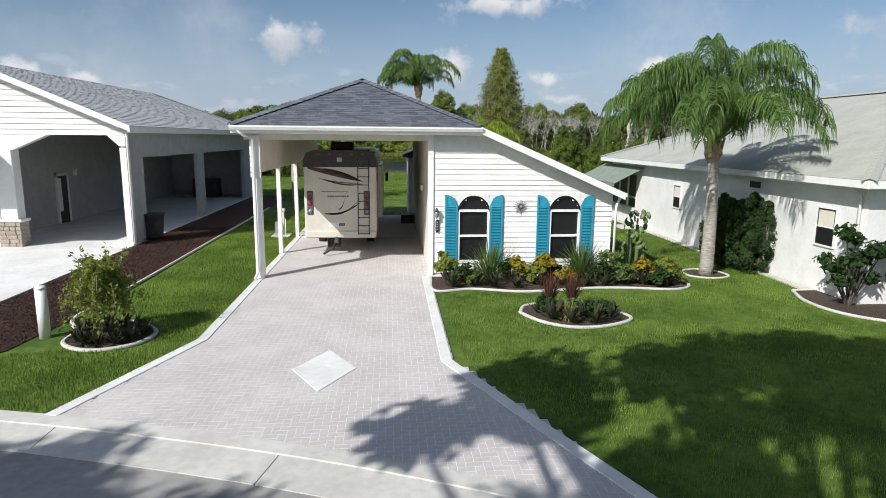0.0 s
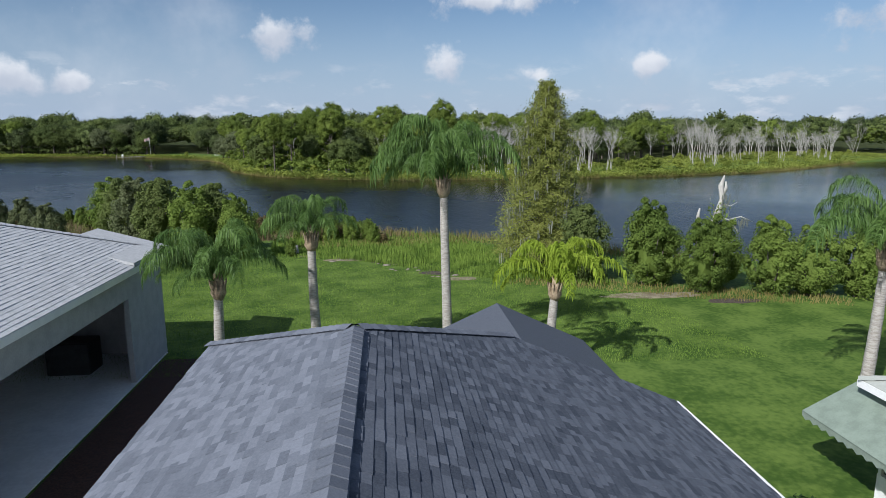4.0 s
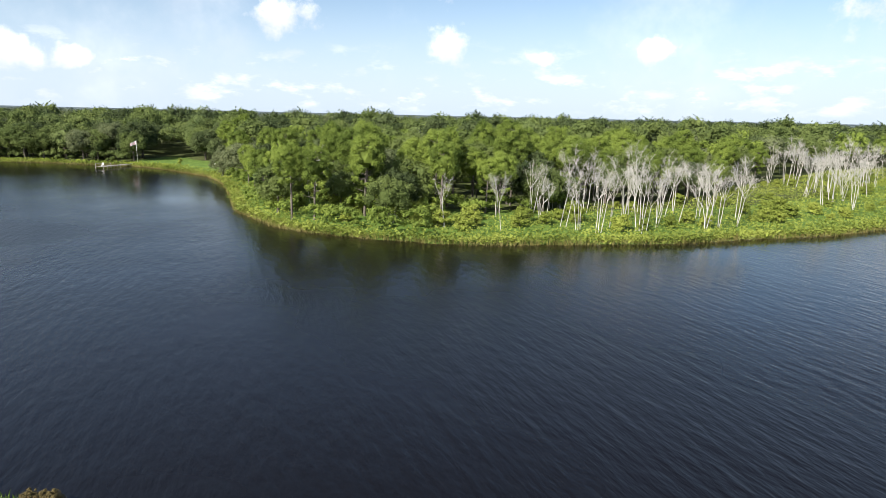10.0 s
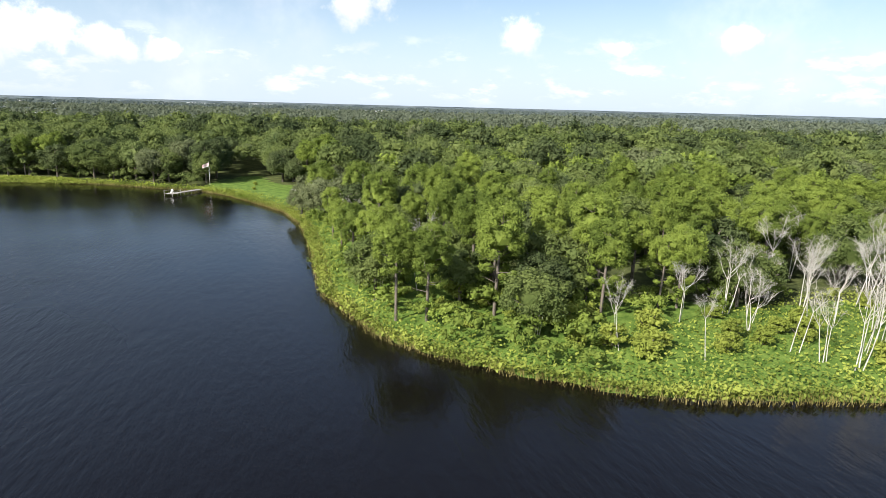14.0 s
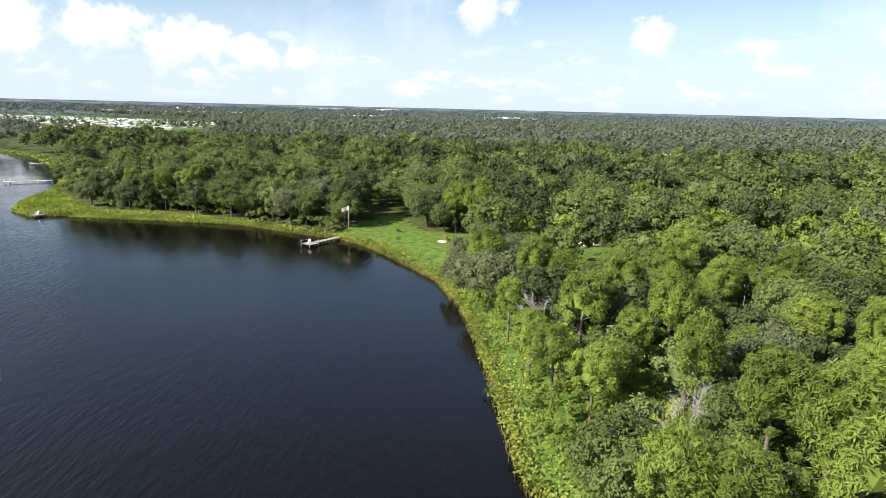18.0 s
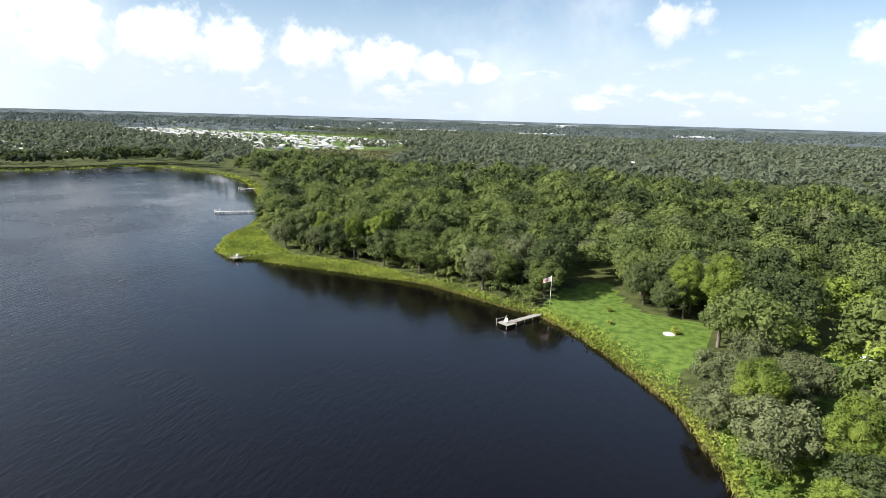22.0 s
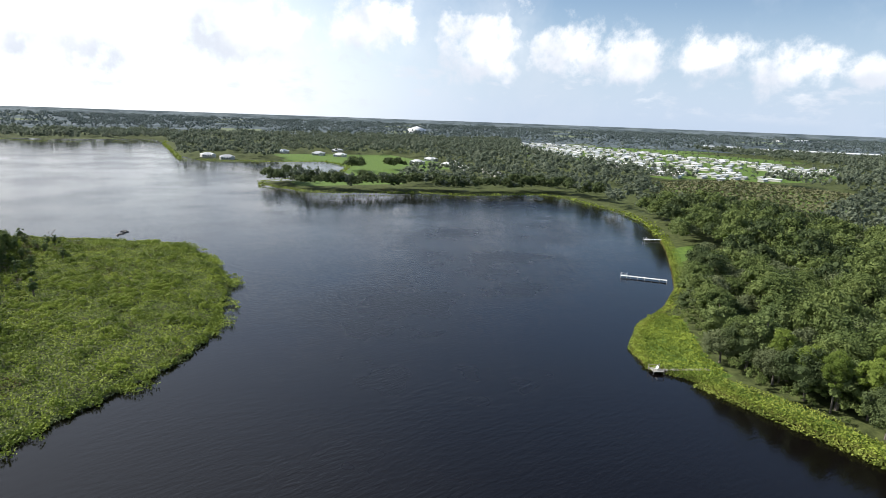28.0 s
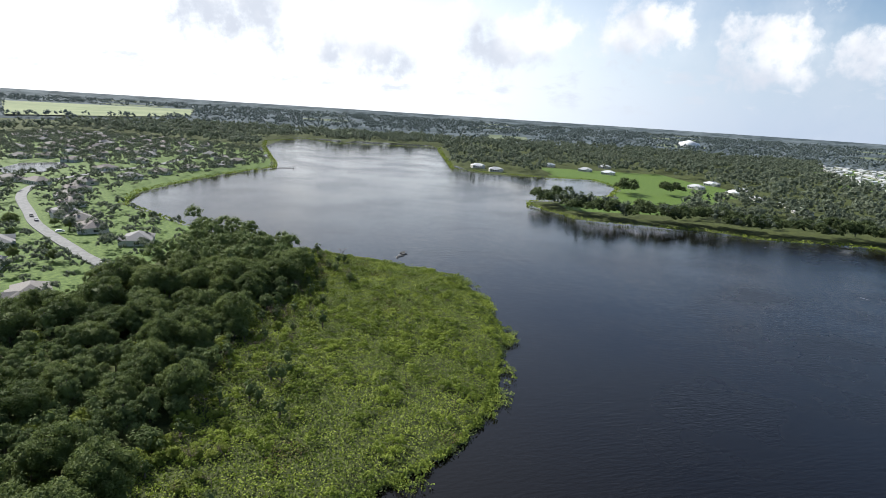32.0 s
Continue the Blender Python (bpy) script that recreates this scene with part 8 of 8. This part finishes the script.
dock((-109.8, 299.5), (-105.0, 311.5), 1.6, 3.4, PLANK, "grey plank dock with a square head by the flagpole")
dock((-214.8, 312.0), (-209.0, 327.0), 1.2, 3.0, PLANK, "grey plank dock running out from the marshy point")
dock((-297.5, 377.0), (-285.5, 388.5), 1.8, 2.4, PALEPLANK, "long pale dock reaching out from the wooded bank")
dock((-358.6, 449.8), (-355.6, 460.5), 1.6, 2.0, PALEPLANK, "small pale dock under the trees")
dock((-868, 46), (-853, 28), 2.0, 4.0, PLANK, "grey dock of the lakeside houses")
for x, y, z in ((-110.6, 297.9, LEVEL + 0.8), (-215.3, 310.6, LEVEL + 0.8)):
    chair = thing("dock_chair", "white chair standing on the dock head", "chair", (x, y, z), "dock chairs")
    part("seat", box(x - 0.35, x + 0.35, y - 0.35, y + 0.35, z + 0.4, z + 0.48, TRIM, 0.02), chair)
    part("backrest", box(x - 0.35, x + 0.35, y + 0.3, y + 0.38, z + 0.48, z + 1.15, TRIM, 0.02), chair)
    for s in (-1, 1):
        for q in (-1, 1):
            part("leg", box(x + s * 0.3 - 0.04, x + s * 0.3 + 0.04, y + q * 0.3 - 0.04, y + q * 0.3 + 0.04, z, z + 0.4, TRIM), chair)
        part("armrest", box(x + s * 0.36 - 0.05, x + s * 0.36 + 0.05, y - 0.35, y + 0.38, z + 0.68, z + 0.73, TRIM), chair)
pole = thing("flagpole", "tall white flagpole with a pale striped flag on the far lawn", "flagpole", (-106, 317.2, 0))
part("pole", tube([(-106, 317.2, -0.2), (-106, 317.2, 7.9)], [0.075, 0.04], TRIM, 8), pole)
part("finial", tube([(-106, 317.2, 7.9), (-106, 317.2, 8.08)], [0.09, 0.03], TRIM, 8), pole)
REDCLOTH = material("red_cloth", (0.36, 0.05, 0.05), (0.46, 0.08, 0.07), 2.0, 0.85)
BLUECLOTH = material("blue_cloth", (0.04, 0.06, 0.18), (0.06, 0.08, 0.24), 2.0, 0.85)
cloth = None
for k in range(9):
    def wave(s):
        return (-106.05 - 1.9 * s, 317.2 - 0.8 * s + 0.18 * math.sin(6 * s), 7.7 - 0.75 * s)
    bm = bmesh.new()
    cols = []
    for i in range(9):
        x, y, z = wave(i / 8)
        cols.append((bm.verts.new((x, y, z - 0.13 * k)), bm.verts.new((x, y, z - 0.13 * k - 0.13)), bm.verts.new((x, y + 0.012, z - 0.13 * k - 0.13)), bm.verts.new((x, y + 0.012, z - 0.13 * k))))
    for c0, c1 in zip(cols, cols[1:]):
        for q in range(4):
            bm.faces.new((c0[q], c1[q], c1[(q + 1) % 4], c0[(q + 1) % 4]))
    stripe = solid(bm, REDCLOTH if k % 2 else TRIM)
    cloth = part("flag", stripe, pole, "pale striped cloth") if cloth is None else cloth
    if k:
        part("stripe", stripe, cloth)
for x, y, s in ((-91, 320, 0.42), (-88.4, 310.5, 0.4)):
    plant("young_tree", BUSHES[0], x, y, float(ground_height(x, y)), 0.3, s, "thin young tree planted on the far lawn", "tree", "young trees of the lawn", "foliage")
plant("lawn_bush", BUSHES[1], -73.4, 311.2, 0.0, 1.0, 0.55, "round dark bush in the far lawn ringed with pale sand", "shrub", "", "foliage")
ringsand = thing("sand_ring", "pale ring of sand round the lawn bush", "sand patch", (-74.4, 310.6, 0.3))
part("sand", tube([(-74.6, 310.4, -0.2), (-74.6, 310.4, float(ground_height(-74.6, 310.4)) + 0.12)], [1.6, 1.3], WHITECON, 12), ringsand)
rk = np.random.default_rng(9)
for k in range(9):
    x, y = -463 + rk.normal() * 4, 180 + rk.normal() * 2
    v, f = ball(rk, (0, 0, 0), rk.uniform(0.6, 1.6, 3) * (1, 1, 0.6), 0.2)
    ob = new("rock", mesh_of("rock", v, [f], [ROCK]))
    ob.location = (x, y, LEVEL - 0.1)
    tagged(ob, "dark wet rock standing out of the lake", "rock", "rocks in the lake")


# ---- houses ----
def far_house(name, wide, deep, high, roof_mat, wall_mat, label, hip=True, pitch=0.45, group="", windows=True):
    """A house about the origin: walls, roof, door and windows."""
    ob = thing(name, label, "house", (0, 0, 0), group)
    part("wall", box(-wide / 2, wide / 2, -deep / 2, deep / 2, -0.4, high, wall_mat), ob)
    w, d, up_to = wide / 2 + 0.6, deep / 2 + 0.6, high + pitch * (deep / 2 + 0.6)
    run = d if hip else 0.0
    bm = bmesh.new()
    c = [bm.verts.new(p) for p in ((-w, -d, high), (w, -d, high), (w, d, high), (-w, d, high), (-w + run, 0, up_to), (w - run, 0, up_to))]
    for q in ((0, 1, 5, 4), (1, 2, 5), (2, 3, 4, 5), (3, 0, 4), (3, 2, 1, 0)):
        bm.faces.new([c[i] for i in q])
    part("roof", solid(bm, roof_mat), ob)
    if windows:
        for s in (-1, 1):
            for x in np.arange(-wide / 2 + 1.8, wide / 2 - 1, 3.2):
                win = part("window", box(x - 0.7, x + 0.7, s * deep / 2 - 0.04, s * deep / 2 + 0.04, 0.9, 2.2, DARKPANE), ob)
        for s in (-1, 1):
            part("window", box(s * wide / 2 - 0.04, s * wide / 2 + 0.04, -1.2, 1.2, 0.9, 2.2, DARKPANE), ob)
        part("garage_door", box(wide / 2 - 5.5, wide / 2 - 1.2, -deep / 2 - 0.06, -deep / 2 + 0.02, 0, 2.3, TRIM), ob)
        part("porch_roof", prism([(-wide / 4, -deep / 2 - 2.2, 2.6), (wide / 8, -deep / 2 - 2.2, 2.6), (wide / 8, -deep / 2, 3.3), (-wide / 4, -deep / 2, 3.3)], (0, 0, -0.15), roof_mat), ob)
        if hip:
            part("cross_roof", prism([(wide / 2 - 6.4, -deep / 2 - 2.6, high), (wide / 2 - 0.6, -deep / 2 - 2.6, high), (wide / 2 - 3.5, -deep / 2 - 2.6, high + 1.5)], (0, deep / 2 + 2.4, 0), roof_mat), ob)
            part("garage_wing", box(wide / 2 - 6, wide / 2 - 1, -deep / 2 - 2.2, -deep / 2, -0.4, high, wall_mat), ob)
    return ob


hr = np.random.default_rng(31)
ROOFC = material("grey_tile_roof", (0.17, 0.165, 0.16), (0.27, 0.26, 0.25), 2.0, 0.9, pieces=0.4)
KINDS = [far_house("estate_house", 17, 12, 3.1, ROOFA, STUCCO, "pale stucco house with a hipped taupe roof", group="estate houses"), far_house("estate_house", 16, 13, 3.1, ROOFC, STUCCO, "pale stucco house with a hipped grey roof", group="estate houses"), far_house("estate_house", 18, 12, 3.2, ROOFB, STUCCO, "pale stucco house with a hipped brown tile roof", group="estate houses")]
PLACES = [(-362, 47, 30), (-455, 46, 15), (-478, 12, 35), (-497, -4, 40), (-515, -22, 45), (-548, -36, 50), (-575, -52, 55), (-434, -12, 215), (-460, -40, 220), (-520, -82, 225), (-396, 8, 20), (-610, -64, 60), (-645, -76, 65), (-690, -60, 80), (-735, -52, 85), (-780, -40, 90), (-830, -20, 95), (-875, -18, 100), (-905, -45, 100), (-940, -70, 100), (-590, -118, 240), (-640, -130, 245)]
for n in range(230):
    x, y = hr.uniform(-1200, -560), hr.uniform(-400, -100)
    if all(math.hypot(x - p, y - q) > 24 for p, q, _ in PLACES) and math.hypot(x + 730, y + 165) > 62 and inside(ESTATE, x, y):
        PLACES.append((x, y, hr.uniform(0, 360)))
for k, (x, y, turn) in enumerate(PLACES):
    m = pose(x, y, float(ground_height(x, y)), 0, 0, turn)
    if k < 3:
        KINDS[k].matrix_basis = m
    else:
        copy_thing(KINDS[k % 3], m)
ESTATEROAD = material("estate_street", (0.15, 0.15, 0.145), (0.23, 0.228, 0.22), 0.4, 0.92, detail=8.0)
street = new("estate_road", strip(curve_line([(-405, 55), (-422, 36), (-437, 22), (-483, -20), (-521, -47), (-569, -80), (-610, -98), (-660, -106), (-720, -100), (-800, -84), (-880, -84)], 5), 3.2, 3.2, -0.3, 0.55, ESTATEROAD))
tagged(street, "pale winding street between the estate houses", "road", kind="structure")
spur = new("side_road", strip(curve_line([(-880, -84), (-930, -72), (-1000, -90), (-1080, -130)], 5), 3.2, 3.2, -0.3, 0.55, ESTATEROAD))
tagged(spur, "pale side street of the estate", "road", kind="structure")
pond = new("pond", prism(at_z([(-700, -180), (-757, -192), (-780, -165), (-750, -143), (-700, -140), (-680, -160)], -0.3), (0, 0, 0.85), WATER))
tagged(pond, "small still pond among the estate houses", "water", kind="structure")
for k in range(26):
    x, y = hr.uniform(-520, -400), hr.uniform(-70, 40)
    if from_line([(-405, 55), (-437, 22), (-483, -20), (-569, -80)], x, y) < 4.5 or min(math.hypot(x - p, y - q) for p, q, _ in PLACES) < 12 or not inside(ESTATE, x, y):
        continue
    plant("garden_tree", OAKS[k % 5] if k % 3 else MAPLES[k % 4], x, y, 0.0, k, hr.uniform(0.35, 0.7), "dark garden tree beside the estate street", "tree", "garden trees")


def car(x, y, turn, mat, label, z=0.6):
    ob = thing("parked_car", label, "car", (0, 0, 0), "parked cars")
    part("body", prism(at_y([(-2.2, 0.35), (2.2, 0.35), (2.2, 0.85), (1.2, 0.95), (0.7, 1.45), (-1.2, 1.45), (-1.9, 0.95), (-2.2, 0.9)], -0.88), (0, 1.76, 0), mat, 0.06), ob)
    for s in (-0.9, 0.86):
        part("side_window", prism(at_y([(-1.6, 0.98), (1.0, 0.98), (0.62, 1.38), (-1.15, 1.38)], s), (0, 0.04, 0), DARKPANE), ob)
        for q in (-1.35, 1.35):
            wheel = part("wheel", tube([(q, s - 0.03, 0.33), (q, s + 0.12, 0.33)], 0.33, RUBBER, 12), ob)
            part("rim", tube([(q, s - 0.04, 0.33), (q, s + 0.13, 0.33)], 0.18, WATERCAN, 8), wheel)
    ob.matrix_basis = pose(x, y, z, 0, 0, turn)


car(-505, -36, 35, BLACK, "dark car parked on the estate street")
car(-494, -27, 35, IRON, "grey car parked on the estate street")
car(-468, 0, 120, TRIM, "white car parked on a drive of the estate")

car(-34.5, 316.8, 20, TRIM, "white car parked in the glade behind the lawn", float(ground_height(-34.5, 316.8)))
car(-30.6, 319.2, 35, TRIM, "white car parked beside another in the glade", float(ground_height(-30.6, 319.2)))
utility = thing("utility_pole", "grey utility pole with a transformer behind the far lawn", "utility pole", (-46.8, 320.8, 0))
part("pole", tube([(-46.8, 320.8, -0.4), (-46.8, 320.8, 9.6)], [0.15, 0.11], PLANK, 8), utility)
part("transformer", tube([(-46.45, 320.6, 7.6), (-46.45, 320.6, 8.7)], 0.28, WATERCAN, 10), utility)
part("crossarm", box(-47.8, -45.8, 320.74, 320.86, 9.1, 9.24, PLANK), utility)

# the town beyond the wood: rows of pale mobile homes, long sheds and a dome
MOBILE = [far_house("mobile_home", 17, 7, 2.8, m, STUCCO, "long pale mobile home with a low roof", False, 0.2, "mobile homes", False) for m in (ROOFW, ROOFW, GREYSHINGLE)]
used, k = [], 0
for x, y in zip(*scattered(-1700, -560, 800, 1560, 29, hr, 0.3)):
    if inside(TOWN, x, y) and hr.random() < 0.8 and k < 298:
        m = pose(x, y, 0, 0, 0, hr.choice((20, 110)) + hr.uniform(-8, 8))
        if k < 3:
            MOBILE[k].matrix_basis = m
        else:
            copy_thing(MOBILE[hr.integers(3)], m)
        k += 1
for x, y, turn, wide, deep, high in ((-1060, 1760, 43, 330, 70, 11), (-1280, 1640, 43, 90, 50, 12), (-720, 1990, 40, 160, 60, 9), (-300, 2500, 20, 220, 60, 9), (-1800, 4250, 71, 420, 60, 17), (-1336, 4290, 75, 200, 60, 20), (-2050, 3150, 70, 260, 60, 13)):
    shed = far_house("warehouse", wide, deep, high, ROOFW, ROOFW, "very long white metal warehouse beyond the town", False, 0.05, "warehouses", False)
    shed.matrix_basis = pose(x, y, 0, 0, 0, turn)
domed = thing("white_dome", "large white domed roof among distant trees", "dome", (-2300, 1180, 0))
v, f = ball(hr, (-2300, 1180, 4), (55, 40, 22), 0.0)
part("dome_roof", mesh_of("dome", v, [f], [ROOFW], smooth_faces=True), domed)
LONE = [far_house("wood_house", 18, 11, 3.4, m, STUCCO, "pale house with a light roof half hidden in the wood", group="houses in the wood") for m in (ROOFW, GREYSHINGLE)]
for k, (x, y, turn) in enumerate(((-8, 527, 20), (98, 581, 60), (-62, 594, 100), (-262, 452, 140), (40, 690, 0), (150, 760, 40), (-200, 900, 70), (-780, 560, 10), (-835, 565, 20), (-880, 540, 30), (-1010, 470, 60), (-1040, 445, 60), (-1085, 400, 60), (-960, 300, 90), (-1000, 280, 100), (-700, 560, 0), (-745, 575, 5), (215, 1119, 0), (-33, 642, 15), (-96, 629, 80), (-930, 585, 40), (-860, 590, 15), (-1120, 500, 60))):
    m = pose(x, y, float(ground_height(x, y)), 0, 0, turn)
    if k < 2:
        LONE[k].matrix_basis = m
    else:
        copy_thing(LONE[k % 2], m)
